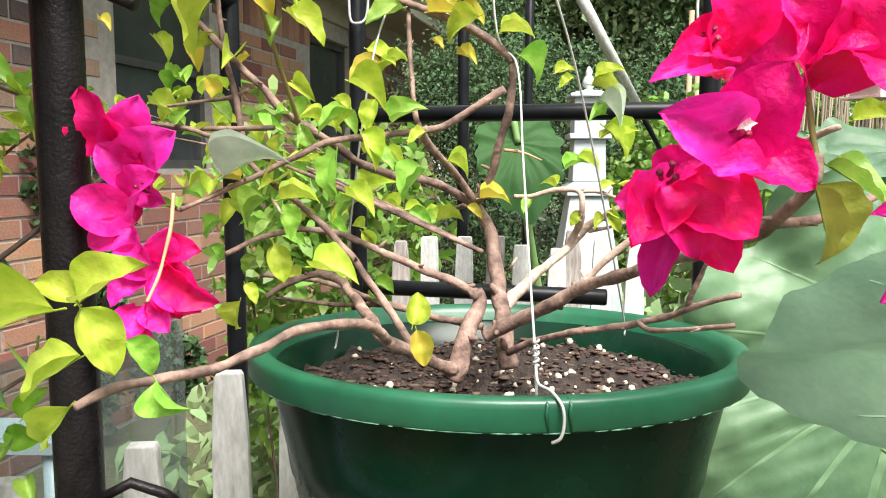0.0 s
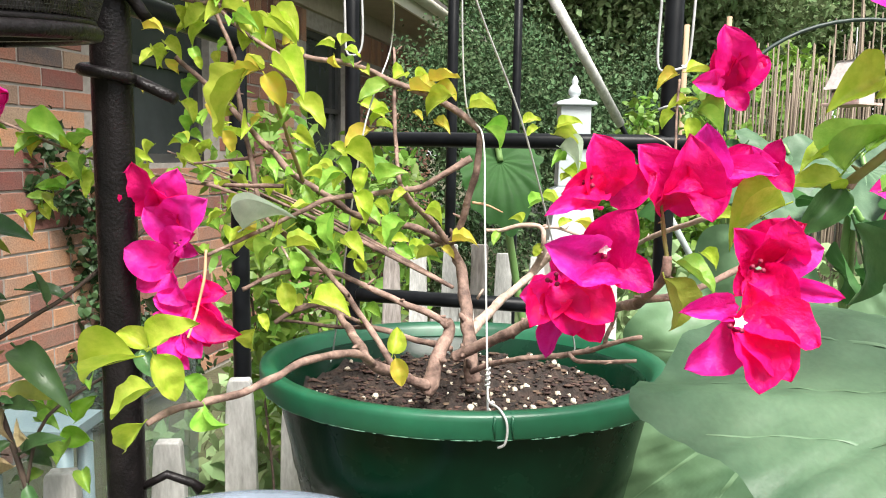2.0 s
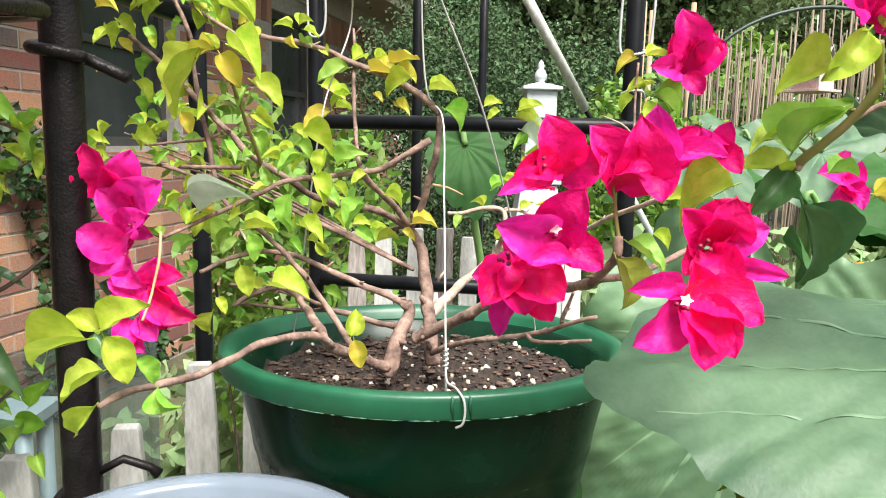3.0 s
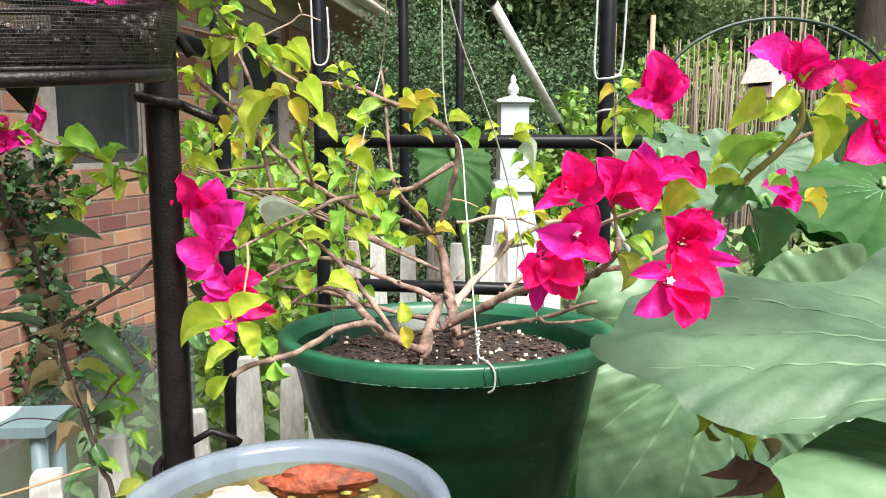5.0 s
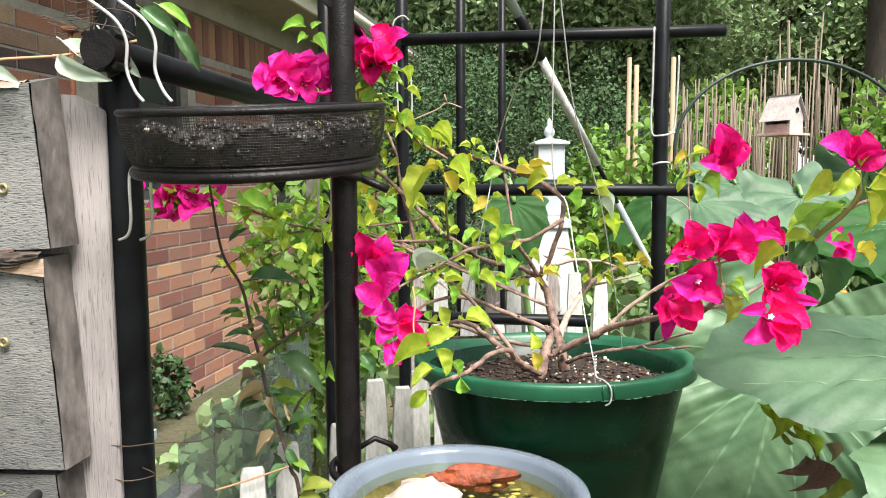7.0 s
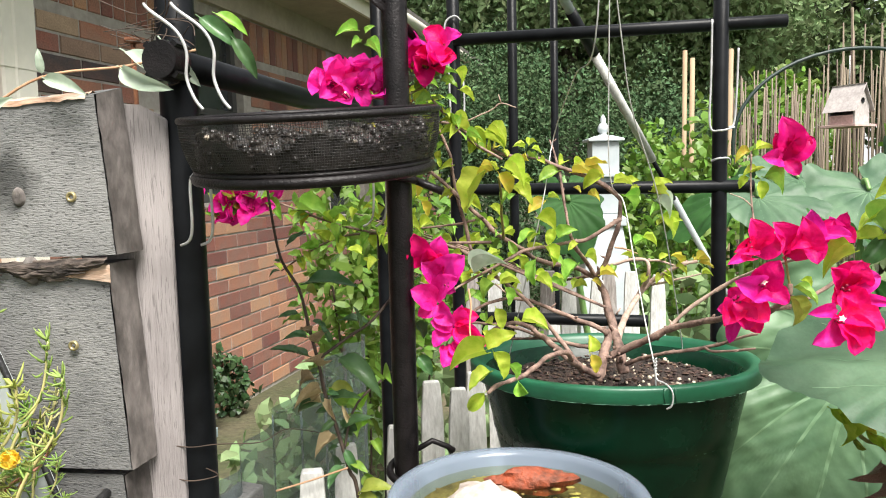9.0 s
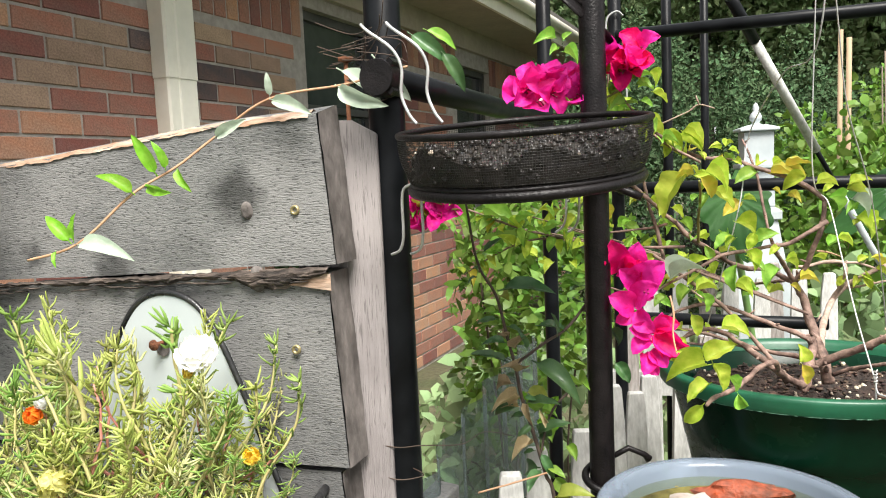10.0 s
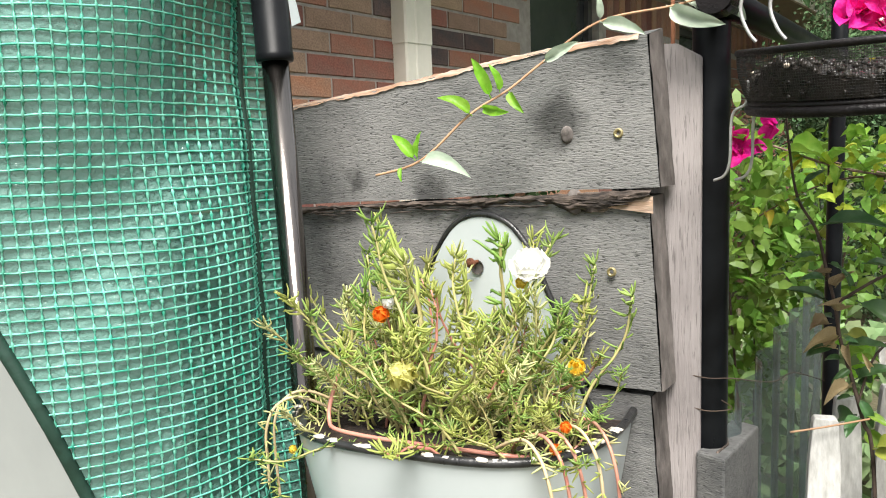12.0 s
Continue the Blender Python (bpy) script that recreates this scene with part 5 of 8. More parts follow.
def branch(pts, r0, r1, mat, name="branch"):
    r0, r1 = r0 * 0.68, r1 * 0.8
    line = spline(pts, 6)
    n = len(line)
    rad, out = [], []
    for i, p in enumerate(line):
        k = i / max(1, n - 1)
        swell = 1 + 0.26 * noise.noise(V((p.x * 90, p.y * 90, p.z * 90)))
        rad.append((r0 + (r1 - r0) * k) * swell)
        out.append(p + V((noise.noise(p * 60), noise.noise(p * 60 + V((7, 0, 0))), noise.noise(p * 60 + V((0, 7, 0))))) * r0 * 0.35)
    b = Build().tube(out, rad, 10)
    for i in range(3, n - 2, 5):          # leaf scars and short spurs
        if random.random() < 0.55:
            d = V((rnd(-1, 1), rnd(-1, 1), rnd(-0.2, 1))).normalized()
            L = rnd(1.2, 2.4) * rad[i]
            b.tube([out[i], out[i] + d * L, out[i] + d * (L + rnd(0.0, 0.004))], [rad[i] * 0.55, rad[i] * 0.42, rad[i] * 0.18], 6)
    BRANCH_LINES.append(line)
    return part(name, b, mat, bougainvillea)


LEAF_COUNT = [0]


def leaves(mat, rows, kind="ovate"):
    for base, tip in rows:
        LEAF_COUNT[0] += 1
        tip = V(base).lerp(V(tip), 0.62)
        place_leaf(bougainvillea, (kind, LEAF_COUNT[0] % 5), mat if LEAF_COUNT[0] % 4 else M_green, base, tip, face=(0.0, -0.5, 0.86), spread=0.5)


def bract_mesh(name, mat, seed):
    rs = random.Random(seed)
    o = rs.uniform(0, 60)
    b = Build()

    def pt(u, v):
        w = 1.66 * max(0.02, u) ** 0.50 * (1 - u) ** 0.58 + 0.02 * (1 - u)
        y = (v - 0.5) * w
        s = (v - 0.5) * 2
        z = 0.30 * s * s * w + 0.42 * math.sin(u * 2.3) * 0.55 - 0.30 * max(0, u - 0.6) ** 1.3 + 0.09 * noise.noise(V((u * 3 + o, s * 2, o))) + 0.03 * abs(s) * math.sin(u * 17 + o) + 0.018 * math.sin(u * 26 + 9 * abs(s))
        return V((u, y, z))
    b.grid(pt, 12, 8)
    me = b.mesh(name)
    me.materials.append(mat)
    return me


BRACTS = [bract_mesh("bract", M_bract if i % 3 else M_bractpink, 100 + i) for i in range(6)]
FLOWER = []
for i in range(3):
    fb = Build()
    for k in range(3):
        a = 2 * math.pi * k / 3 + i
        fb.tube(spline([(0.05 * math.cos(a), 0.05 * math.sin(a), 0.02), (0.08 * math.cos(a), 0.08 * math.sin(a), 0.2), (0.10 * math.cos(a + 0.2), 0.10 * math.sin(a + 0.2), 0.33 + 0.05 * k)], 4), [0.03] * 4 + [0.026] * 4 + [0.045], 6)
    fm = fb.mesh("flower_tube")
    fm.materials.append(M_stamen)
    FLOWER.append(fm)
star = Build()
for k in range(10):
    a0, a1 = 2 * math.pi * k / 10, 2 * math.pi * (k + 1) / 10
    r0, r1 = (0.09, 0.05) if k % 2 == 0 else (0.05, 0.09)
    star.add([(0, 0, 0.02), (r0 * math.cos(a0), r0 * math.sin(a0), 0.04), (r1 * math.cos(a1), r1 * math.sin(a1), 0.04)], [(0, 1, 2)])
star.lathe([(0.02, -0.3), (0.035, -0.02), (0.05, 0.015), (0.0, 0.03)], 8)
STAR = star.mesh("star_flower")
STAR.materials.append(M_tubefl)
BR_COUNT = [0]


def bracts(centres, size, toward=(0.0, -0.75, 0.25), meshes=None):
    for c in centres:
        BR_COUNT[0] += 1
        ax = (V(toward) + V((rnd(-0.8, 0.8), rnd(-0.35, 0.35), rnd(-0.75, 0.65)))).normalized()
        q = ax.to_track_quat("Z", "Y").to_matrix().to_4x4()
        turn = rnd(0, 120)
        s = size * rnd(0.88, 1.12)
        root = Matrix.Translation(V(c) - ax * s * 0.35) @ q
        for k in range(3):
            m = root @ pose(0, 0, 0, 0, 0, turn + 120 * k + rnd(-14, 14)) @ pose(0, 0, 0, 0, -rnd(8, 50), 0) @ pose(0, 0, 0, rnd(-12, 12), 0, 0) @ Matrix.Diagonal((s * rnd(0.95, 1.1), s, s, 1))
            piece("bract", (meshes or BRACTS)[(BR_COUNT[0] * 3 + k * 2) % len(meshes or BRACTS)], bougainvillea, m)
        piece("flower_tube", FLOWER[BR_COUNT[0] % 3], bougainvillea, root @ Matrix.Diagonal((s, s, s, 1)))
        if BR_COUNT[0] % 5 == 0:
            piece("star_flower", STAR, bougainvillea, root @ Matrix.Translation((0.1 * s, 0, 0.40 * s)) @ Matrix.Diagonal((s, s, s, 1)))


BRACT_RED, BRACT_PINK = [b for i, b in enumerate(BRACTS) if i % 3], [b for i, b in enumerate(BRACTS) if i % 3 == 0]


def set_leaves(rows):
    """Leaves from stalk to tip, each with its colour and a share of the usual width."""
    for base, tip, mat, w in rows:
        LEAF_COUNT[0] += 1
        tip = V(base).lerp(V(tip), 1.02)
        place_leaf(bougainvillea, ("ovate", LEAF_COUNT[0] % 5), mat, base, tip, face=(0.0, -0.42, 0.90), spread=0.42, scale_w=w)


def set_bracts(rows):
    """Papery bracts from the heart of a flower to the tip."""
    for base, tip, meshes, w in rows:
        BR_COUNT[0] += 1
        base, tip = V(base), V(tip)
        x = tip - base
        length = x.length * 1.03
        x.normalize()
        n = V((rnd(-0.38, 0.30), -0.85, rnd(-0.1, 0.55)))
        n = (n - x * n.dot(x)).normalized()
        y = n.cross(x) * w * 1.0
        m = Matrix(((x.x, y.x, n.x, base.x), (x.y, y.y, n.y, base.y), (x.z, y.z, n.z, base.z), (0, 0, 0, 1))) @ Matrix.Diagonal((length, length, length, 1))
        piece("bract", meshes[BR_COUNT[0] % len(meshes)], bougainvillea, m)


def flower_heart(c, toward, size, star=True):
    """Crimson tubes at the heart of three bracts, with a small cream star."""
    root = Matrix.Translation(c) @ V(toward).to_track_quat("Z", "Y").to_matrix().to_4x4() @ Matrix.Diagonal((size, size, size, 1))
    piece("flower_tube", FLOWER[BR_COUNT[0] % 3], bougainvillea, root @ Matrix.Translation((0, 0, -0.15)))
    if star:
        piece("star_flower", STAR, bougainvillea, root @ Matrix.Translation((0.05, 0.05, 0.18)) @ Matrix.Diagonal((1.3, 1.3, 1.3, 1)))


climber = thing("climbing_vine", "dark twining climber with leathery and dry leaves", "vine")
board_vine = thing("young_vine", "thin young vine with fresh leaves along the boards", "vine")
M_bush1 = material("fresh_vine_leaf", (0.17, 0.42, 0.02), (0.26, 0.5, 0.05), 3.5, rough=0.45, bump=0.3, bump_scale=11, piece_var=0.12, translucent=0.4)


def vine_leaves(mat, rows):
    for i, (b, t) in enumerate(rows):
        t = V(b).lerp(V(t), 0.82)
        place_leaf(climber, ("lance" if mat is M_dark else "curl", i % 3), mat, b, t, spread=0.4)


def sprig_leaves(mat, rows):
    for i, (b, t) in enumerate(rows):
        place_leaf(board_vine, ("lance", i % 3), mat, b, t, face=(0.1, -0.9, 0.3), spread=0.5)


SIDE_FROM = len(BRANCH_LINES)
branch([(0.01, 0.715, 1.163), (0.017, 0.715, 1.184), (0.023, 0.725, 1.199), (0.028, 0.735, 1.21), (0.026, 0.735, 1.217)], 0.00911765, 0.005625, M_branch)
branch([(0.026, 0.735, 1.216), (0.009, 0.733, 1.224), (-0.008, 0.732, 1.231), (-0.038, 0.735, 1.244), (-0.067, 0.738, 1.254), (-0.089, 0.735, 1.257), (-0.112, 0.73, 1.252), (-0.133, 0.72, 1.242)], 0.00455882, 0.002, M_branch)
branch([(0.048, 0.745, 1.164), (0.045, 0.75, 1.186), (0.043, 0.765, 1.204), (0.041, 0.785, 1.225), (0.036, 0.8, 1.253), (0.025, 0.8, 1.271)], 0.01, 0.005, M_branch)
branch([(0.026, 0.8, 1.27), (0.034, 0.79, 1.287), (0.042, 0.78, 1.313), (0.048, 0.772, 1.338), (0.05, 0.769, 1.367)], 0.00485294, 0.00325, M_branch)
branch([(0.05, 0.769, 1.367), (0.038, 0.77, 1.379), (0.02, 0.77, 1.39), (0, 0.771, 1.399), (-0.02, 0.773, 1.406), (-0.041, 0.778, 1.416), (-0.065, 0.75, 1.42), (-0.086, 0.725, 1.42), (-0.107, 0.728, 1.43), (-0.128, 0.73, 1.445), (-0.147, 0.732, 1.457), (-0.173, 0.735, 1.462), (-0.204, 0.74, 1.47)], 0.00441176, 0.001625, M_branch)
branch([(0.043, 0.735, 1.346), (0.026, 0.735, 1.336), (0.004, 0.738, 1.323), (-0.013, 0.74, 1.32), (-0.037, 0.735, 1.317), (-0.066, 0.728, 1.313), (-0.088, 0.722, 1.303), (-0.115, 0.718, 1.29), (-0.14, 0.71, 1.278), (-0.153, 0.7, 1.271)], 0.00382353, 0.00175, M_branch)
branch([(0.025, 0.8, 1.271), (0.009, 0.8, 1.279), (-0.01, 0.79, 1.288), (-0.032, 0.775, 1.291), (-0.055, 0.76, 1.301), (-0.075, 0.75, 1.316), (-0.094, 0.745, 1.328), (-0.114, 0.745, 1.348), (-0.134, 0.75, 1.367), (-0.154, 0.755, 1.387), (-0.18, 0.76, 1.409), (-0.198, 0.765, 1.424)], 0.00485294, 0.0025, M_branch)
branch([(0.026, 0.8, 1.271), (0.013, 0.785, 1.29), (-0.001, 0.76, 1.306), (-0.01, 0.745, 1.318), (-0.013, 0.74, 1.325)], 0.00397059, 0.00275, M_branch)
branch([(-0.013, 0.74, 1.325), (-0.016, 0.748, 1.344), (-0.019, 0.76, 1.372), (-0.021, 0.775, 1.4), (-0.023, 0.8, 1.421), (-0.026, 0.825, 1.441)], 0.00294118, 0.001375, M_branch)
branch([(-0.025, 0.825, 1.436), (-0.019, 0.82, 1.442)], 0.00176471, 0.00075, M_branch)
branch([(-0.127, 0.75, 1.304), (-0.134, 0.755, 1.34), (-0.141, 0.76, 1.364), (-0.147, 0.765, 1.395), (-0.151, 0.77, 1.424), (-0.162, 0.77, 1.451), (-0.173, 0.765, 1.476), (-0.183, 0.76, 1.497), (-0.186, 0.755, 1.529)], 0.00323529, 0.00175, M_branch)
branch([(-0.09, 0.745, 1.325), (-0.094, 0.72, 1.351), (-0.096, 0.69, 1.378), (-0.1, 0.672, 1.397)], 0.00264706, 0.0015, M_shoot)
branch([(-0.123, 0.75, 1.348), (-0.141, 0.76, 1.343), (-0.166, 0.765, 1.34), (-0.186, 0.77, 1.338)], 0.00264706, 0.00125, M_branch)
branch([(-0.14, 0.732, 1.456), (-0.12, 0.72, 1.464), (-0.103, 0.715, 1.471), (-0.093, 0.712, 1.477), (-0.077, 0.71, 1.472)], 0.00147059, 0.00075, M_branchpale)
branch([(-0.093, 0.712, 1.477), (-0.096, 0.712, 1.487)], 0.00132353, 0.000625, M_branchpale)
branch([(0.011, 0.712, 1.171), (-0.009, 0.695, 1.184), (-0.026, 0.668, 1.199), (-0.038, 0.69, 1.208), (-0.054, 0.72, 1.218), (-0.068, 0.745, 1.224), (-0.084, 0.75, 1.226), (-0.1, 0.75, 1.22), (-0.115, 0.745, 1.211)], 0.00617647, 0.0025, M_branch)
branch([(-0.025, 0.668, 1.199), (-0.032, 0.645, 1.213), (-0.044, 0.622, 1.218), (-0.058, 0.597, 1.221), (-0.074, 0.575, 1.216), (-0.088, 0.555, 1.213), (-0.103, 0.53, 1.215), (-0.116, 0.515, 1.214), (-0.121, 0.508, 1.212)], 0.00441176, 0.002125, M_branch)
branch([(-0.007, 0.705, 1.175), (-0.018, 0.705, 1.195), (-0.033, 0.712, 1.215), (-0.051, 0.72, 1.238), (-0.069, 0.725, 1.258), (-0.089, 0.73, 1.274), (-0.112, 0.735, 1.292), (-0.133, 0.74, 1.309), (-0.157, 0.74, 1.32), (-0.179, 0.742, 1.324), (-0.199, 0.745, 1.327)], 0.00411765, 0.00175, M_branch)
branch([(0.03, 0.75, 1.191), (0.007, 0.77, 1.191), (-0.02, 0.785, 1.194), (-0.05, 0.79, 1.201), (-0.07, 0.795, 1.209), (-0.097, 0.8, 1.214), (-0.132, 0.8, 1.217)], 0.00441176, 0.002, M_branch)
branch([(-0.039, 0.79, 1.198), (-0.063, 0.8, 1.195), (-0.096, 0.81, 1.195), (-0.126, 0.81, 1.198)], 0.00323529, 0.0015, M_branch)
branch([(0.032, 0.735, 1.187), (0.051, 0.725, 1.199), (0.069, 0.708, 1.212), (0.086, 0.69, 1.227), (0.1, 0.66, 1.238), (0.117, 0.62, 1.251), (0.122, 0.56, 1.266), (0.127, 0.52, 1.278), (0.133, 0.505, 1.292), (0.134, 0.503, 1.302)], 0.00647059, 0.00275, M_branch)
branch([(0.084, 0.695, 1.224), (0.097, 0.69, 1.24), (0.112, 0.685, 1.254), (0.129, 0.675, 1.269), (0.147, 0.66, 1.285), (0.161, 0.62, 1.302), (0.178, 0.58, 1.315)], 0.00352941, 0.001875, M_branchpale)
branch([(0.046, 0.725, 1.179), (0.059, 0.71, 1.189), (0.076, 0.68, 1.202), (0.1, 0.66, 1.21), (0.122, 0.64, 1.22), (0.137, 0.62, 1.231), (0.15, 0.61, 1.237)], 0.00367647, 0.00175, M_branch)
branch([(0.111, 0.65, 1.215), (0.115, 0.635, 1.214), (0.131, 0.615, 1.219), (0.145, 0.602, 1.224)], 0.00235294, 0.0015, M_branch)
branch([(0.131, 0.63, 1.226), (0.131, 0.625, 1.234), (0.134, 0.62, 1.245), (0.135, 0.615, 1.252)], 0.00220588, 0.00125, M_branch)
branch([(0.045, 0.765, 1.201), (0.059, 0.81, 1.206), (0.078, 0.86, 1.213), (0.112, 0.94, 1.224), (0.13, 0.94, 1.243), (0.147, 0.935, 1.256), (0.17, 0.93, 1.268), (0.192, 0.93, 1.273)], 0.00676471, 0.00325, M_branchpale)
branch([(0.112, 0.94, 1.224), (0.119, 0.93, 1.244), (0.121, 0.918, 1.262), (0.118, 0.92, 1.276), (0.1, 0.925, 1.278), (0.078, 0.93, 1.271), (0.061, 0.93, 1.271)], 0.005, 0.0025, M_branchpale)
branch([(0.13, 0.94, 1.239), (0.152, 0.93, 1.245), (0.176, 0.92, 1.252), (0.194, 0.92, 1.256)], 0.00264706, 0.00125, M_branchpale)
branch([(0.118, 0.92, 1.276), (0.135, 0.92, 1.276), (0.157, 0.92, 1.268)], 0.00323529, 0.0015, M_branchpale)
branch([(0.02, 0.82, 1.269), (-0.001, 0.86, 1.26), (-0.02, 0.9, 1.25), (-0.038, 0.93, 1.258), (-0.067, 0.95, 1.274)], 0.00294118, 0.0015, M_branch)
branch([(0.051, 0.8, 1.223), (0.056, 0.8, 1.232)], 0.00205882, 0.001, M_branchpale)
branch([(0.045, 0.78, 1.309), (0.058, 0.775, 1.307), (0.07, 0.77, 1.302)], 0.00176471, 0.000625, M_tanstem)
branch([(-0.102, 0.72, 1.276), (-0.092, 0.7, 1.269)], 0.00176471, 0.000875, M_branchpale)
branch([(-0.134, 0.64, 1.283), (-0.132, 0.63, 1.267), (-0.134, 0.62, 1.246), (-0.133, 0.6, 1.233)], 0.00161765, 0.001, M_tanstem)
branch([(-0.153, 0.7, 1.271), (-0.172, 0.72, 1.274), (-0.189, 0.74, 1.277)], 0.00235294, 0.00125, M_branch)
branch([(0.24, 0.56, 1.332), (0.242, 0.548, 1.339), (0.25, 0.54, 1.35), (0.26, 0.53, 1.365), (0.266, 0.525, 1.38), (0.261, 0.52, 1.399)], 0.00411765, 0.00275, M_shoot)
branch([(0.24, 0.55, 1.334), (0.248, 0.548, 1.345), (0.26, 0.545, 1.357), (0.282, 0.545, 1.37), (0.308, 0.55, 1.373)], 0.00294118, 0.001625, M_branch)
branch([(0.22, 0.8, 1.329), (0.222, 0.815, 1.354), (0.224, 0.825, 1.386), (0.226, 0.83, 1.418)], 0.00205882, 0.00125, M_branch)
branch([(0.222, 0.815, 1.353), (0.211, 0.815, 1.363), (0.194, 0.815, 1.37)], 0.00132353, 0.000625, M_branchpale)
branch([(0.134, 0.503, 1.3), (0.132, 0.505, 1.313), (0.13, 0.507, 1.329)], 0.00176471, 0.001125, M_shoot)
branch([(0.127, 0.52, 1.278), (0.152, 0.53, 1.28), (0.191, 0.55, 1.294), (0.22, 0.555, 1.314), (0.24, 0.56, 1.332)], 0.00294118, 0.00175, M_branch)
SIDE_TO = len(BRANCH_LINES)
set_leaves([((-0.154, 0.73, 1.514), (-0.151, 0.735, 1.5), M_lime, 1), ((-0.144, 0.73, 1.518), (-0.13, 0.728, 1.504), M_lime, 1), ((-0.14, 0.74, 1.497), (-0.119, 0.746, 1.487), M_lime, 1), ((-0.175, 0.74, 1.493), (-0.2, 0.741, 1.502), M_lime, 1), ((-0.179, 0.74, 1.49), (-0.189, 0.741, 1.469), M_green, 1), ((-0.178, 0.74, 1.505), (-0.162, 0.732, 1.503), M_green, 1), ((-0.152, 0.73, 1.457), (-0.121, 0.736, 1.453), M_lime, 1), ((-0.127, 0.72, 1.451), (-0.112, 0.708, 1.425), M_lime, 1), ((-0.111, 0.72, 1.451), (-0.083, 0.713, 1.439), M_lime, 1)])
set_leaves([((-0.156, 0.735, 1.457), (-0.179, 0.731, 1.442), M_lime, 1), ((-0.162, 0.77, 1.431), (-0.167, 0.772, 1.417), M_lime, 1), ((-0.172, 0.77, 1.475), (-0.16, 0.762, 1.487), M_green, 1), ((-0.109, 0.668, 1.409), (-0.143, 0.672, 1.362), M_lime, 0.85), ((-0.102, 0.67, 1.405), (-0.128, 0.676, 1.401), M_yellow, 1), ((-0.102, 0.67, 1.403), (-0.108, 0.661, 1.414), M_lime, 1), ((-0.101, 0.665, 1.403), (-0.085, 0.664, 1.379), M_yellow, 1), ((-0.097, 0.67, 1.408), (-0.068, 0.658, 1.395), M_lime, 1), ((-0.087, 0.69, 1.387), (-0.06, 0.685, 1.369), M_lime, 1)])
set_leaves([((-0.09, 0.7, 1.383), (-0.096, 0.689, 1.37), M_green, 1), ((-0.086, 0.72, 1.418), (-0.093, 0.725, 1.429), M_lime, 1), ((-0.064, 0.745, 1.429), (-0.078, 0.741, 1.435), M_lime, 1), ((-0.061, 0.745, 1.431), (-0.052, 0.75, 1.441), M_lime, 1), ((-0.058, 0.745, 1.429), (-0.044, 0.747, 1.425), M_lime, 1), ((-0.065, 0.74, 1.425), (-0.063, 0.744, 1.412), M_yellow, 1), ((-0.021, 0.765, 1.403), (-0.049, 0.756, 1.392), M_green, 1), ((-0.01, 0.77, 1.4), (0.017, 0.759, 1.402), M_yellow, 1), ((-0.005, 0.775, 1.409), (0.01, 0.774, 1.414), M_lime, 1)])
set_leaves([((0.006, 0.77, 1.405), (0.032, 0.761, 1.415), M_yellow, 1), ((0.029, 0.76, 1.397), (0.001, 0.761, 1.384), M_lime, 1), ((0.011, 0.775, 1.407), (0.031, 0.77, 1.394), M_yellow, 1), ((0.038, 0.765, 1.386), (0.064, 0.763, 1.39), M_lime, 1), ((0.051, 0.765, 1.373), (0.075, 0.77, 1.359), M_green, 1), ((-0.006, 0.77, 1.383), (0.004, 0.767, 1.377), M_yellow, 1), ((0.011, 0.775, 1.374), (0.026, 0.765, 1.371), M_yellow, 1), ((-0.037, 0.77, 1.369), (-0.061, 0.761, 1.355), M_yellow, 1), ((-0.037, 0.775, 1.371), (-0.021, 0.773, 1.373), M_lime, 1)])
set_leaves([((-0.057, 0.725, 1.351), (-0.027, 0.722, 1.339), M_lime, 1), ((-0.036, 0.715, 1.34), (-0.044, 0.714, 1.319), M_lime, 1), ((-0.031, 0.735, 1.324), (-0.009, 0.73, 1.34), M_green, 1), ((-0.054, 0.73, 1.335), (-0.077, 0.73, 1.32), M_green, 1), ((-0.052, 0.73, 1.332), (-0.066, 0.725, 1.322), M_lime, 1), ((-0.13, 0.7, 1.289), (-0.096, 0.699, 1.316), M_pale, 0.55), ((-0.058, 0.7, 1.309), (-0.063, 0.702, 1.274), M_green, 0.7), ((-0.047, 0.715, 1.32), (-0.032, 0.706, 1.299), M_lime, 1), ((-0.045, 0.72, 1.31), (-0.025, 0.715, 1.297), M_green, 1)])
set_leaves([((-0.005, 0.73, 1.298), (-0.027, 0.727, 1.278), M_green, 1.1), ((0.004, 0.76, 1.302), (0.024, 0.76, 1.297), M_lime, 1), ((-0.006, 0.735, 1.32), (-0.019, 0.728, 1.313), M_lime, 1), ((0.026, 0.785, 1.275), (0.051, 0.783, 1.28), M_yellow, 1), ((0.018, 0.79, 1.27), (0.031, 0.789, 1.261), M_yellow, 1), ((-0.1, 0.715, 1.276), (-0.073, 0.719, 1.283), M_lime, 1), ((-0.102, 0.71, 1.279), (-0.122, 0.705, 1.265), M_green, 1), ((-0.093, 0.705, 1.277), (-0.086, 0.704, 1.253), M_green, 1), ((-0.059, 0.72, 1.281), (-0.035, 0.711, 1.274), M_lime, 1), ((-0.103, 0.72, 1.251), (-0.095, 0.717, 1.224), M_lime, 1)])
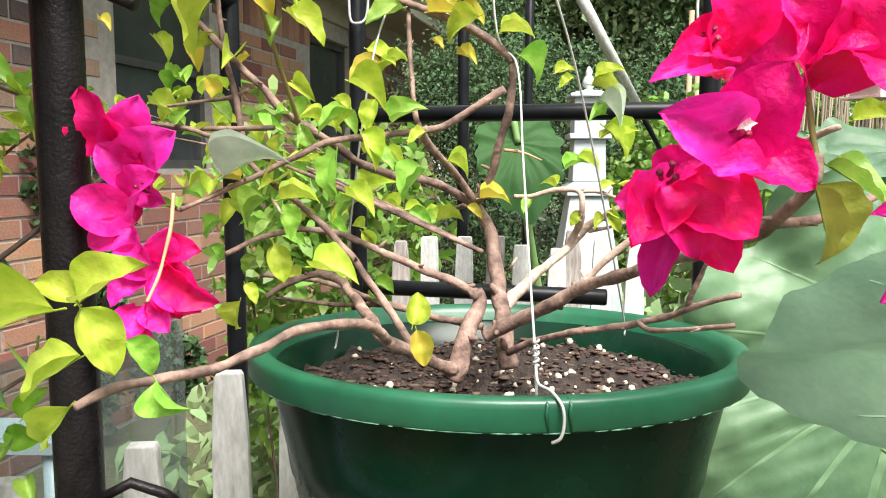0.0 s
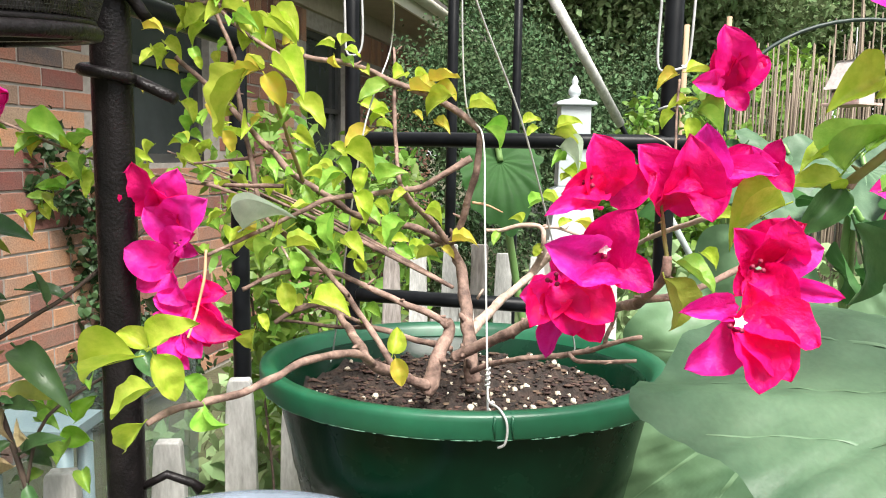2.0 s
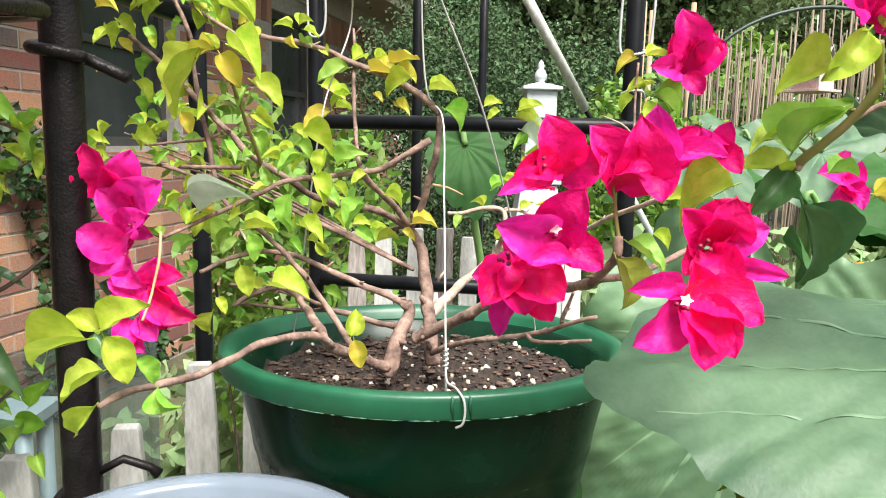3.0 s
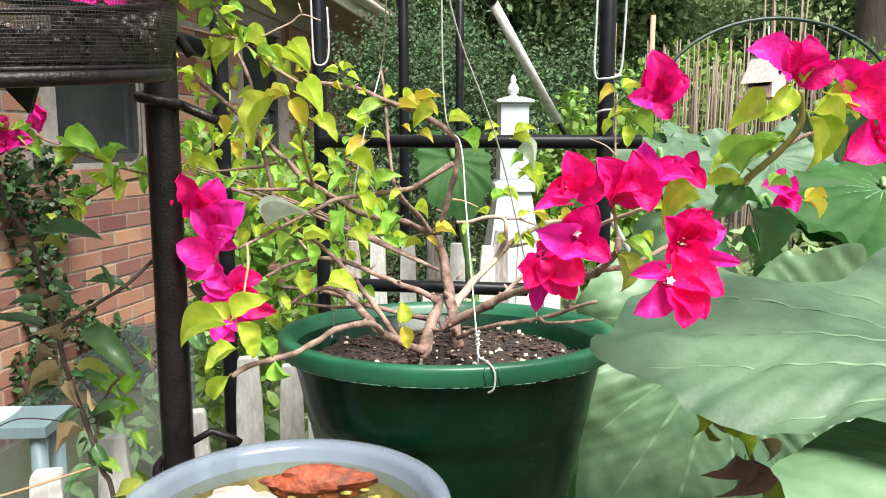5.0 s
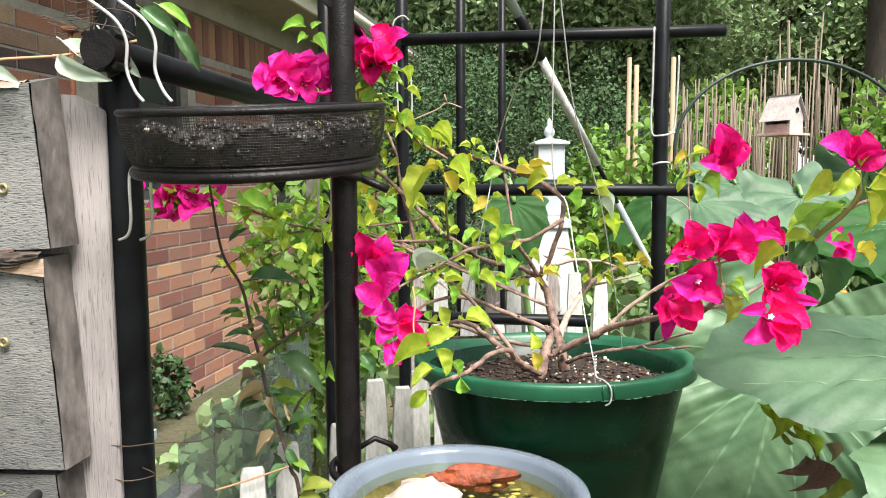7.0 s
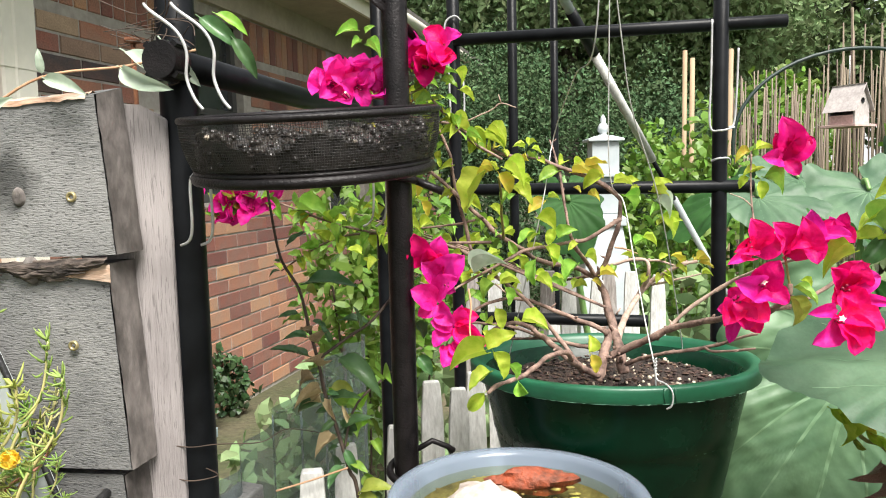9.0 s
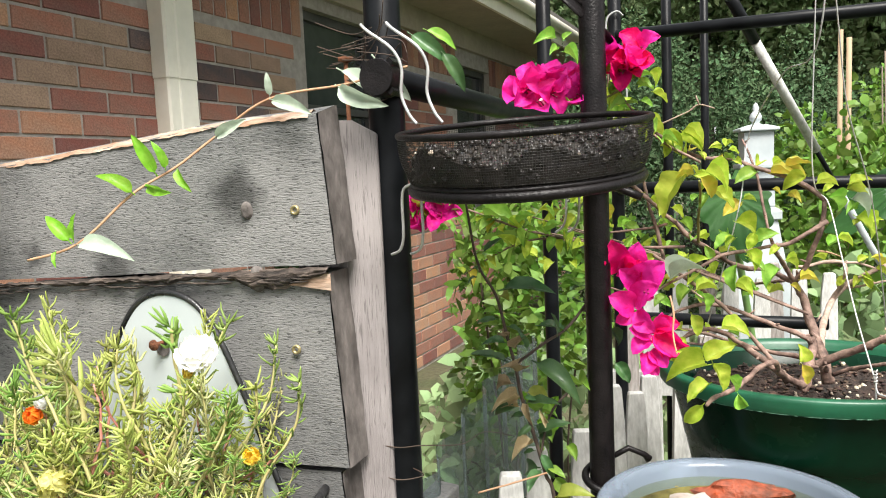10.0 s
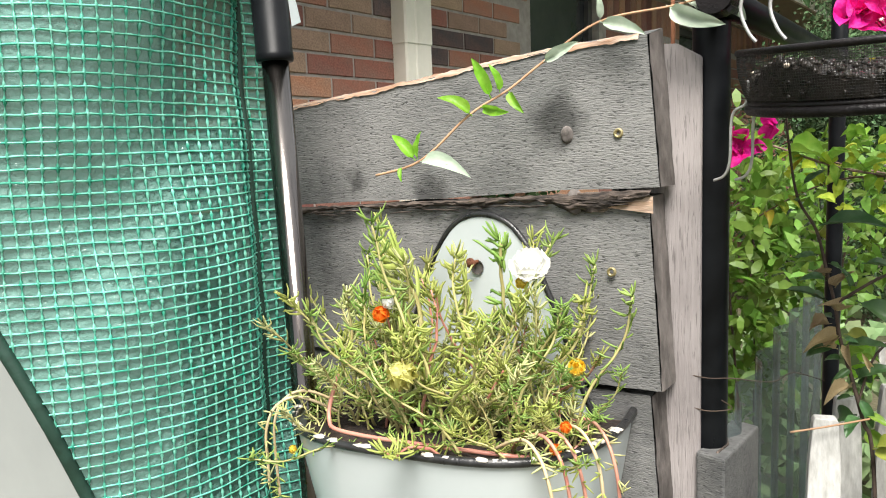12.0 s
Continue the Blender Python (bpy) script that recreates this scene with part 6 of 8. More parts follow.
set_leaves([((-0.078, 0.7, 1.237), (-0.045, 0.691, 1.237), M_lime, 1.2), ((-0.01, 0.645, 1.211), (-0.005, 0.65, 1.233), M_lime, 1), ((-0.008, 0.645, 1.213), (-0.002, 0.641, 1.191), M_yellow, 1), ((-0.051, 0.8, 1.212), (-0.031, 0.803, 1.207), M_green, 1), ((-0.119, 0.71, 1.226), (-0.11, 0.706, 1.213), M_lime, 1), ((-0.118, 0.7, 1.218), (-0.126, 0.704, 1.195), M_lime, 1), ((-0.118, 0.5, 1.249), (-0.158, 0.495, 1.243), M_lime, 0.7), ((-0.123, 0.515, 1.247), (-0.097, 0.509, 1.266), M_lime, 1), ((-0.123, 0.52, 1.246), (-0.141, 0.518, 1.259), M_lime, 1), ((-0.117, 0.505, 1.251), (-0.105, 0.508, 1.223), M_lime, 1)])
set_leaves([((-0.104, 0.51, 1.237), (-0.092, 0.513, 1.222), M_green, 1), ((-0.095, 0.515, 1.221), (-0.086, 0.514, 1.204), M_green, 1), ((-0.116, 0.51, 1.231), (-0.139, 0.5, 1.219), M_lime, 0.9), ((-0.122, 0.51, 1.213), (-0.141, 0.509, 1.193), M_lime, 0.8), ((-0.19, 0.66, 1.211), (-0.174, 0.652, 1.19), M_dark, 1), ((-0.195, 0.68, 1.242), (-0.179, 0.681, 1.224), M_dark, 1), ((0.192, 0.505, 1.329), (0.158, 0.509, 1.316), M_lime, 0.6), ((0.24, 0.55, 1.337), (0.215, 0.547, 1.309), M_dark, 0.9), ((0.253, 0.57, 1.319), (0.279, 0.569, 1.267), M_dark, 0.9)])
set_leaves([((0.138, 0.51, 1.3), (0.157, 0.499, 1.287), M_green, 1), ((0.131, 0.5, 1.295), (0.143, 0.498, 1.266), M_olive, 1), ((0.23, 0.54, 1.34), (0.245, 0.53, 1.376), M_green, 1), ((0.238, 0.535, 1.351), (0.259, 0.534, 1.374), M_green, 1), ((0.237, 0.55, 1.352), (0.211, 0.545, 1.352), M_lime, 1), ((0.246, 0.5, 1.403), (0.227, 0.502, 1.377), M_lime, 1), ((0.241, 0.52, 1.39), (0.209, 0.509, 1.377), M_lime, 1), ((0.262, 0.51, 1.385), (0.288, 0.5, 1.376), M_lime, 1), ((0.27, 0.51, 1.398), (0.302, 0.51, 1.383), M_lime, 1)])
set_leaves([((0.261, 0.51, 1.385), (0.277, 0.507, 1.345), M_lime, 0.8), ((0.241, 0.55, 1.333), (0.207, 0.548, 1.337), M_lime, 1), ((0.261, 0.56, 1.332), (0.283, 0.563, 1.337), M_green, 1), ((0.31, 0.6, 1.32), (0.334, 0.597, 1.311), M_yellow, 1), ((0.312, 0.6, 1.316), (0.335, 0.603, 1.325), M_yellow, 1), ((0.226, 0.83, 1.422), (0.204, 0.827, 1.414), M_yellow, 1), ((0.229, 0.83, 1.424), (0.258, 0.835, 1.427), M_lime, 1), ((0.236, 0.83, 1.397), (0.215, 0.83, 1.395), M_lime, 1), ((0.237, 0.825, 1.39), (0.27, 0.816, 1.378), M_green, 1), ((0.236, 0.825, 1.387), (0.237, 0.82, 1.361), M_lime, 1)])
set_leaves([((0.225, 0.83, 1.39), (0.21, 0.834, 1.376), M_lime, 1), ((0.227, 0.83, 1.395), (0.241, 0.824, 1.402), M_lime, 1), ((0.171, 0.56, 1.316), (0.186, 0.551, 1.32), M_lime, 1), ((0.139, 0.56, 1.289), (0.129, 0.557, 1.273), M_green, 1), ((0.226, 0.6, 1.283), (0.242, 0.599, 1.268), M_dark, 1), ((0.163, 0.55, 1.299), (0.175, 0.546, 1.292), M_lime, 1), ((0.256, 0.51, 1.402), (0.262, 0.505, 1.414), M_lime, 1)])
set_leaves([((-0.202, 0.75, 1.435), (-0.185, 0.746, 1.423), M_lime, 1), ((-0.197, 0.75, 1.426), (-0.21, 0.754, 1.418), M_lime, 1), ((-0.189, 0.74, 1.461), (-0.182, 0.746, 1.446), M_lime, 1), ((-0.177, 0.76, 1.477), (-0.16, 0.759, 1.483), M_green, 1), ((-0.173, 0.76, 1.47), (-0.183, 0.749, 1.457), M_lime, 1), ((-0.209, 0.8, 1.392), (-0.193, 0.801, 1.375), M_lime, 1), ((-0.203, 0.85, 1.395), (-0.189, 0.85, 1.373), M_yellow, 1), ((-0.191, 0.86, 1.37), (-0.18, 0.863, 1.347), M_yellow, 1), ((-0.213, 0.8, 1.343), (-0.186, 0.794, 1.338), M_lime, 1), ((-0.171, 0.8, 1.345), (-0.148, 0.789, 1.331), M_green, 1), ((-0.134, 0.78, 1.329), (-0.124, 0.779, 1.312), M_lime, 1), ((-0.131, 0.9, 1.37), (-0.11, 0.89, 1.356), M_lime, 1)])
set_leaves([((-0.1, 0.92, 1.358), (-0.08, 0.922, 1.344), M_lime, 1), ((-0.072, 0.92, 1.363), (-0.063, 0.922, 1.376), M_green, 1), ((-0.071, 0.92, 1.4), (-0.042, 0.915, 1.387), M_lime, 1), ((-0.036, 0.92, 1.392), (-0.063, 0.925, 1.383), M_lime, 1), ((-0.121, 0.85, 1.349), (-0.108, 0.841, 1.33), M_green, 1), ((-0.142, 0.82, 1.38), (-0.155, 0.825, 1.373), M_yellow, 1), ((-0.092, 0.9, 1.341), (-0.071, 0.896, 1.327), M_green, 1), ((-0.184, 0.8, 1.326), (-0.202, 0.802, 1.332), M_green, 1), ((-0.166, 0.8, 1.325), (-0.148, 0.802, 1.318), M_lime, 1), ((-0.126, 0.76, 1.28), (-0.145, 0.766, 1.268), M_lime, 1), ((-0.151, 0.78, 1.302), (-0.135, 0.786, 1.293), M_green, 1), ((-0.198, 0.85, 1.349), (-0.209, 0.839, 1.358), M_lime, 1)])
set_leaves([((0.132, 0.95, 1.378), (0.158, 0.938, 1.386), M_lime, 1), ((0.128, 0.95, 1.372), (0.163, 0.948, 1.366), M_lime, 1), ((0.135, 0.95, 1.36), (0.166, 0.939, 1.344), M_pale, 1), ((0.117, 0.95, 1.379), (0.101, 0.95, 1.37), M_lime, 1), ((0.14, 0.95, 1.337), (0.176, 0.948, 1.31), M_lime, 1), ((0.139, 0.95, 1.322), (0.154, 0.95, 1.332), M_lime, 1), ((0.118, 0.95, 1.307), (0.143, 0.946, 1.3), M_lime, 1), ((0.147, 0.95, 1.345), (0.128, 0.943, 1.346), M_green, 1), ((0.097, 0.96, 1.382), (0.12, 0.965, 1.39), M_lime, 1), ((0.107, 0.95, 1.294), (0.129, 0.951, 1.309), M_green, 1), ((0.155, 0.95, 1.323), (0.172, 0.938, 1.332), M_lime, 1)])
set_leaves([((0.17, 0.93, 1.269), (0.157, 0.92, 1.288), M_yellow, 1), ((0.189, 0.93, 1.273), (0.211, 0.929, 1.281), M_yellow, 1), ((0.192, 0.93, 1.271), (0.214, 0.923, 1.267), M_yellow, 1), ((0.159, 0.93, 1.267), (0.181, 0.925, 1.259), M_lime, 1), ((0.122, 0.92, 1.26), (0.111, 0.922, 1.245), M_lime, 1), ((0.145, 0.93, 1.256), (0.157, 0.924, 1.24), M_lime, 1), ((0.1, 0.93, 1.278), (0.088, 0.935, 1.289), M_lime, 1), ((0.135, 0.92, 1.276), (0.15, 0.921, 1.286), M_lime, 1), ((0.194, 0.92, 1.256), (0.211, 0.918, 1.259), M_lime, 1), ((0.078, 0.93, 1.271), (0.069, 0.921, 1.257), M_green, 1)])
set_leaves([((-0.074, 0.94, 1.275), (-0.102, 0.935, 1.268), M_green, 1), ((-0.059, 0.93, 1.268), (-0.038, 0.932, 1.253), M_lime, 1), ((-0.038, 0.92, 1.259), (-0.016, 0.926, 1.261), M_lime, 1), ((-0.088, 0.94, 1.26), (-0.105, 0.929, 1.25), M_lime, 1), ((-0.119, 0.8, 1.257), (-0.136, 0.79, 1.246), M_green, 1), ((-0.153, 0.78, 1.26), (-0.171, 0.781, 1.248), M_green, 1), ((-0.073, 0.9, 1.243), (-0.057, 0.903, 1.228), M_lime, 1), ((-0.093, 0.8, 1.3), (-0.111, 0.79, 1.304), M_lime, 1), ((-0.165, 0.78, 1.242), (-0.154, 0.783, 1.229), M_green, 1), ((-0.129, 0.78, 1.235), (-0.142, 0.782, 1.221), M_green, 1), ((-0.038, 0.76, 1.309), (-0.022, 0.76, 1.3), M_lime, 1), ((-0.078, 0.76, 1.327), (-0.092, 0.754, 1.335), M_lime, 1)])
set_bracts([((0.102, 0.501, 1.33), (0.093, 0.49, 1.359), BRACT_RED, 0.95), ((0.102, 0.496, 1.333), (0.08, 0.486, 1.331), BRACT_RED, 0.8), ((0.099, 0.496, 1.325), (0.072, 0.48, 1.321), BRACT_PINK, 0.45), ((0.105, 0.506, 1.329), (0.125, 0.496, 1.342), BRACT_RED, 0.95), ((0.134, 0.511, 1.324), (0.115, 0.501, 1.354), BRACT_RED, 0.85), ((0.134, 0.511, 1.323), (0.137, 0.494, 1.36), BRACT_RED, 0.9), ((0.13, 0.506, 1.333), (0.145, 0.489, 1.333), BRACT_RED, 0.9)])
set_bracts([((0.155, 0.516, 1.339), (0.147, 0.498, 1.366), BRACT_PINK, 0.8), ((0.15, 0.506, 1.338), (0.15, 0.49, 1.319), BRACT_RED, 1), ((0.153, 0.511, 1.338), (0.183, 0.504, 1.34), BRACT_PINK, 0.5), ((0.155, 0.521, 1.336), (0.173, 0.514, 1.355), BRACT_RED, 0.8), ((0.196, 0.556, 1.343), (0.2, 0.543, 1.36), BRACT_RED, 0.8), ((0.195, 0.556, 1.342), (0.206, 0.54, 1.331), BRACT_RED, 0.9), ((0.199, 0.561, 1.343), (0.184, 0.544, 1.357), BRACT_PINK, 0.8)])
set_bracts([((0.1, 0.481, 1.303), (0.11, 0.467, 1.327), BRACT_RED, 1), ((0.098, 0.476, 1.302), (0.069, 0.459, 1.312), BRACT_PINK, 0.8), ((0.099, 0.481, 1.301), (0.119, 0.473, 1.291), BRACT_RED, 0.9), ((0.099, 0.486, 1.303), (0.102, 0.477, 1.323), BRACT_RED, 0.9), ((0.104, 0.468, 1.296), (0.083, 0.458, 1.294), BRACT_PINK, 0.55), ((0.104, 0.491, 1.303), (0.095, 0.482, 1.317), BRACT_RED, 0.8)])
set_bracts([((0.08, 0.481, 1.291), (0.061, 0.471, 1.288), BRACT_PINK, 1.1), ((0.078, 0.476, 1.292), (0.085, 0.469, 1.271), BRACT_RED, 1), ((0.08, 0.481, 1.29), (0.102, 0.47, 1.277), BRACT_RED, 1), ((0.085, 0.486, 1.284), (0.076, 0.48, 1.258), BRACT_PINK, 0.5), ((0.079, 0.491, 1.292), (0.091, 0.479, 1.3), BRACT_RED, 0.9), ((0.079, 0.484, 1.29), (0.066, 0.467, 1.274), BRACT_RED, 0.9), ((0.087, 0.489, 1.286), (0.099, 0.478, 1.266), BRACT_RED, 0.8)])
set_bracts([((0.173, 0.491, 1.3), (0.178, 0.478, 1.325), BRACT_RED, 1), ((0.174, 0.491, 1.3), (0.195, 0.478, 1.31), BRACT_PINK, 1), ((0.171, 0.486, 1.299), (0.18, 0.469, 1.279), BRACT_RED, 1), ((0.173, 0.496, 1.301), (0.155, 0.481, 1.319), BRACT_RED, 0.9), ((0.185, 0.496, 1.291), (0.207, 0.48, 1.288), BRACT_PINK, 0.45), ((0.17, 0.491, 1.299), (0.158, 0.481, 1.287), BRACT_RED, 0.9), ((0.178, 0.501, 1.3), (0.19, 0.484, 1.32), BRACT_RED, 0.9)])
set_bracts([((0.154, 0.461, 1.28), (0.129, 0.453, 1.262), BRACT_PINK, 0.75), ((0.153, 0.456, 1.282), (0.179, 0.445, 1.273), BRACT_RED, 0.9), ((0.153, 0.456, 1.281), (0.155, 0.441, 1.255), BRACT_RED, 0.9), ((0.154, 0.466, 1.283), (0.126, 0.456, 1.284), BRACT_PINK, 0.5), ((0.157, 0.471, 1.281), (0.152, 0.454, 1.3), BRACT_RED, 0.8), ((0.154, 0.458, 1.281), (0.168, 0.442, 1.26), BRACT_RED, 0.8)])
set_bracts([((0.271, 0.836, 1.409), (0.26, 0.828, 1.463), BRACT_RED, 0.8), ((0.272, 0.836, 1.408), (0.301, 0.827, 1.436), BRACT_RED, 0.8), ((0.269, 0.831, 1.409), (0.283, 0.824, 1.391), BRACT_RED, 1), ((0.264, 0.831, 1.412), (0.231, 0.815, 1.413), BRACT_PINK, 0.8), ((0.275, 0.841, 1.412), (0.285, 0.831, 1.45), BRACT_RED, 0.9), ((0.275, 0.846, 1.406), (0.256, 0.835, 1.444), BRACT_RED, 0.8)])
set_bracts([((0.245, 0.511, 1.407), (0.212, 0.502, 1.421), BRACT_PINK, 0.9), ((0.253, 0.516, 1.406), (0.256, 0.509, 1.434), BRACT_RED, 0.9), ((0.255, 0.516, 1.405), (0.275, 0.505, 1.415), BRACT_RED, 0.9), ((0.253, 0.521, 1.407), (0.242, 0.512, 1.43), BRACT_RED, 0.9), ((0.297, 0.516, 1.398), (0.316, 0.503, 1.419), BRACT_RED, 1), ((0.299, 0.521, 1.4), (0.277, 0.513, 1.418), BRACT_RED, 0.9), ((0.292, 0.511, 1.398), (0.303, 0.499, 1.379), BRACT_RED, 1), ((0.329, 0.526, 1.416), (0.326, 0.509, 1.444), BRACT_PINK, 1), ((0.331, 0.526, 1.415), (0.345, 0.516, 1.423), BRACT_RED, 1)])
set_bracts([((0.322, 0.526, 1.368), (0.285, 0.509, 1.351), BRACT_RED, 0.9), ((0.323, 0.526, 1.37), (0.338, 0.519, 1.385), BRACT_RED, 1), ((0.319, 0.521, 1.369), (0.33, 0.508, 1.344), BRACT_RED, 0.9), ((0.324, 0.531, 1.37), (0.305, 0.518, 1.386), BRACT_RED, 0.9), ((0.298, 0.606, 1.325), (0.269, 0.588, 1.33), BRACT_PINK, 0.9), ((0.296, 0.606, 1.322), (0.301, 0.589, 1.309), BRACT_PINK, 0.8), ((0.301, 0.606, 1.325), (0.3, 0.594, 1.34), BRACT_PINK, 0.8), ((0.297, 0.606, 1.324), (0.28, 0.591, 1.312), BRACT_PINK, 0.8)])
set_bracts([((-0.174, 0.681, 1.306), (-0.19, 0.663, 1.341), BRACT_RED, 0.9), ((-0.177, 0.686, 1.303), (-0.163, 0.671, 1.337), BRACT_PINK, 0.9), ((-0.175, 0.681, 1.305), (-0.187, 0.664, 1.301), BRACT_PINK, 0.8), ((-0.166, 0.676, 1.288), (-0.137, 0.659, 1.316), BRACT_PINK, 0.95), ((-0.166, 0.674, 1.288), (-0.184, 0.662, 1.309), BRACT_PINK, 0.9), ((-0.166, 0.686, 1.288), (-0.159, 0.672, 1.318), BRACT_RED, 0.9), ((-0.166, 0.674, 1.287), (-0.147, 0.666, 1.277), BRACT_PINK, 0.8), ((-0.168, 0.666, 1.265), (-0.195, 0.655, 1.281), BRACT_PINK, 1), ((-0.166, 0.666, 1.269), (-0.142, 0.65, 1.292), BRACT_PINK, 0.9), ((-0.165, 0.661, 1.265), (-0.148, 0.648, 1.245), BRACT_PINK, 0.9), ((-0.168, 0.666, 1.263), (-0.188, 0.657, 1.253), BRACT_PINK, 0.9), ((-0.171, 0.674, 1.265), (-0.177, 0.667, 1.285), BRACT_RED, 0.9)])
set_bracts([((-0.15, 0.661, 1.245), (-0.123, 0.652, 1.251), BRACT_RED, 0.8), ((-0.148, 0.656, 1.241), (-0.124, 0.649, 1.219), BRACT_PINK, 0.9), ((-0.151, 0.661, 1.241), (-0.175, 0.652, 1.247), BRACT_PINK, 0.9), ((-0.153, 0.656, 1.235), (-0.171, 0.645, 1.221), BRACT_PINK, 0.9), ((-0.149, 0.656, 1.24), (-0.136, 0.649, 1.215), BRACT_RED, 0.9), ((-0.159, 0.651, 1.221), (-0.162, 0.635, 1.202), BRACT_PINK, 0.9), ((-0.153, 0.651, 1.224), (-0.138, 0.64, 1.209), BRACT_PINK, 0.9), ((-0.158, 0.654, 1.221), (-0.146, 0.641, 1.201), BRACT_PINK, 0.8), ((-0.153, 0.666, 1.241), (-0.142, 0.652, 1.266), BRACT_PINK, 0.9), ((-0.147, 0.656, 1.244), (-0.112, 0.648, 1.226), BRACT_RED, 0.6)])
branch([(-0.105, 0.74, 1.322), (-0.163, 0.75, 1.322), (-0.23, 0.775, 1.33), (-0.297, 0.79, 1.346), (-0.374, 0.79, 1.375), (-0.426, 0.79, 1.372), (-0.478, 0.79, 1.359)], 0.0026, 0.0014, M_branch)
branch([(-0.23, 0.78, 1.332), (-0.28, 0.8, 1.329), (-0.325, 0.82, 1.312), (-0.373, 0.84, 1.282)], 0.002, 0.0012, M_branch)
branch([(-0.094, 0.7, 1.416), (-0.133, 0.71, 1.441), (-0.157, 0.71, 1.468), (-0.176, 0.7, 1.496), (-0.171, 0.69, 1.517)], 0.0022, 0.0014, M_branch)
branch([(-0.176, 0.7, 1.496), (-0.203, 0.7, 1.485), (-0.236, 0.69, 1.484)], 0.0018, 0.0012, M_shoot)
leaves(M_green, [((-0.362, 0.79, 1.368), (-0.4, 0.78, 1.378)), ((-0.342, 0.79, 1.363), (-0.267, 0.77, 1.363)), ((-0.323, 0.79, 1.358), (-0.357, 0.77, 1.336)), ((-0.297, 0.79, 1.35), (-0.268, 0.78, 1.377)), ((-0.284, 0.79, 1.344), (-0.298, 0.77, 1.313)), ((-0.263, 0.78, 1.339), (-0.228, 0.77, 1.364)), ((-0.25, 0.78, 1.334), (-0.269, 0.77, 1.306)), ((-0.4, 0.79, 1.375), (-0.433, 0.77, 1.34)), ((-0.419, 0.79, 1.372), (-0.405, 0.79, 1.398)), ((-0.387, 0.79, 1.375), (-0.421, 0.78, 1.398)), ((-0.237, 0.78, 1.331), (-0.254, 0.77, 1.358)), ((-0.319, 0.82, 1.312), (-0.347, 0.8, 1.324)), ((-0.342, 0.83, 1.301), (-0.373, 0.82, 1.309))])
leaves(M_lime, [((-0.439, 0.79, 1.369), (-0.446, 0.78, 1.398)), ((-0.374, 0.79, 1.372), (-0.344, 0.77, 1.346)), ((-0.28, 0.8, 1.329), (-0.297, 0.78, 1.295)), ((-0.258, 0.79, 1.332), (-0.231, 0.78, 1.304)), ((-0.349, 0.83, 1.301), (-0.334, 0.82, 1.274)), ((-0.452, 0.79, 1.362), (-0.417, 0.78, 1.353)), ((-0.157, 0.71, 1.462), (-0.133, 0.7, 1.449)), ((-0.165, 0.72, 1.42), (-0.159, 0.72, 1.402)), ((-0.145, 0.71, 1.456), (-0.169, 0.71, 1.471)), ((-0.172, 0.7, 1.502), (-0.146, 0.69, 1.518)), ((-0.179, 0.7, 1.491), (-0.197, 0.7, 1.473))])
leaves(M_green, [((-0.201, 0.7, 1.536), (-0.221, 0.69, 1.515)), ((-0.161, 0.7, 1.502), (-0.126, 0.69, 1.495)), ((-0.158, 0.7, 1.508), (-0.131, 0.7, 1.52)), ((-0.156, 0.7, 1.485), (-0.132, 0.7, 1.473)), ((-0.224, 0.69, 1.495), (-0.243, 0.7, 1.52)), ((-0.133, 0.71, 1.441), (-0.103, 0.7, 1.446)), ((-0.121, 0.71, 1.435), (-0.109, 0.7, 1.418)), ((-0.24, 0.66, 1.549), (-0.276, 0.64, 1.55)), ((-0.235, 0.66, 1.546), (-0.218, 0.66, 1.56)), ((-0.238, 0.66, 1.538), (-0.253, 0.64, 1.532)), ((-0.235, 0.66, 1.535), (-0.204, 0.65, 1.523))])
bracts([(-0.273, 0.69, 1.501), (-0.25, 0.69, 1.507), (-0.229, 0.685, 1.501), (-0.212, 0.69, 1.508), (-0.26, 0.68, 1.488), (-0.285, 0.7, 1.498), (-0.24, 0.7, 1.518), (-0.22, 0.68, 1.491), (-0.244, 0.67, 1.493), (-0.269, 0.7, 1.514)], 0.028, meshes=BRACT_PINK)
bracts([(-0.169, 0.69, 1.527), (-0.155, 0.685, 1.536), (-0.175, 0.69, 1.517), (-0.176, 0.69, 1.536), (-0.162, 0.675, 1.519)], 0.029)
bracts([(-0.416, 0.79, 1.369), (-0.4, 0.79, 1.378), (-0.42, 0.78, 1.356), (-0.36, 0.79, 1.394), (-0.494, 0.8, 1.323), (-0.474, 0.8, 1.385), (-0.502, 0.8, 1.343), (-0.411, 0.79, 1.385), (-0.391, 0.78, 1.366), (-0.429, 0.79, 1.369), (-0.47, 0.8, 1.398), (-0.506, 0.8, 1.333)], 0.026, meshes=BRACT_PINK)
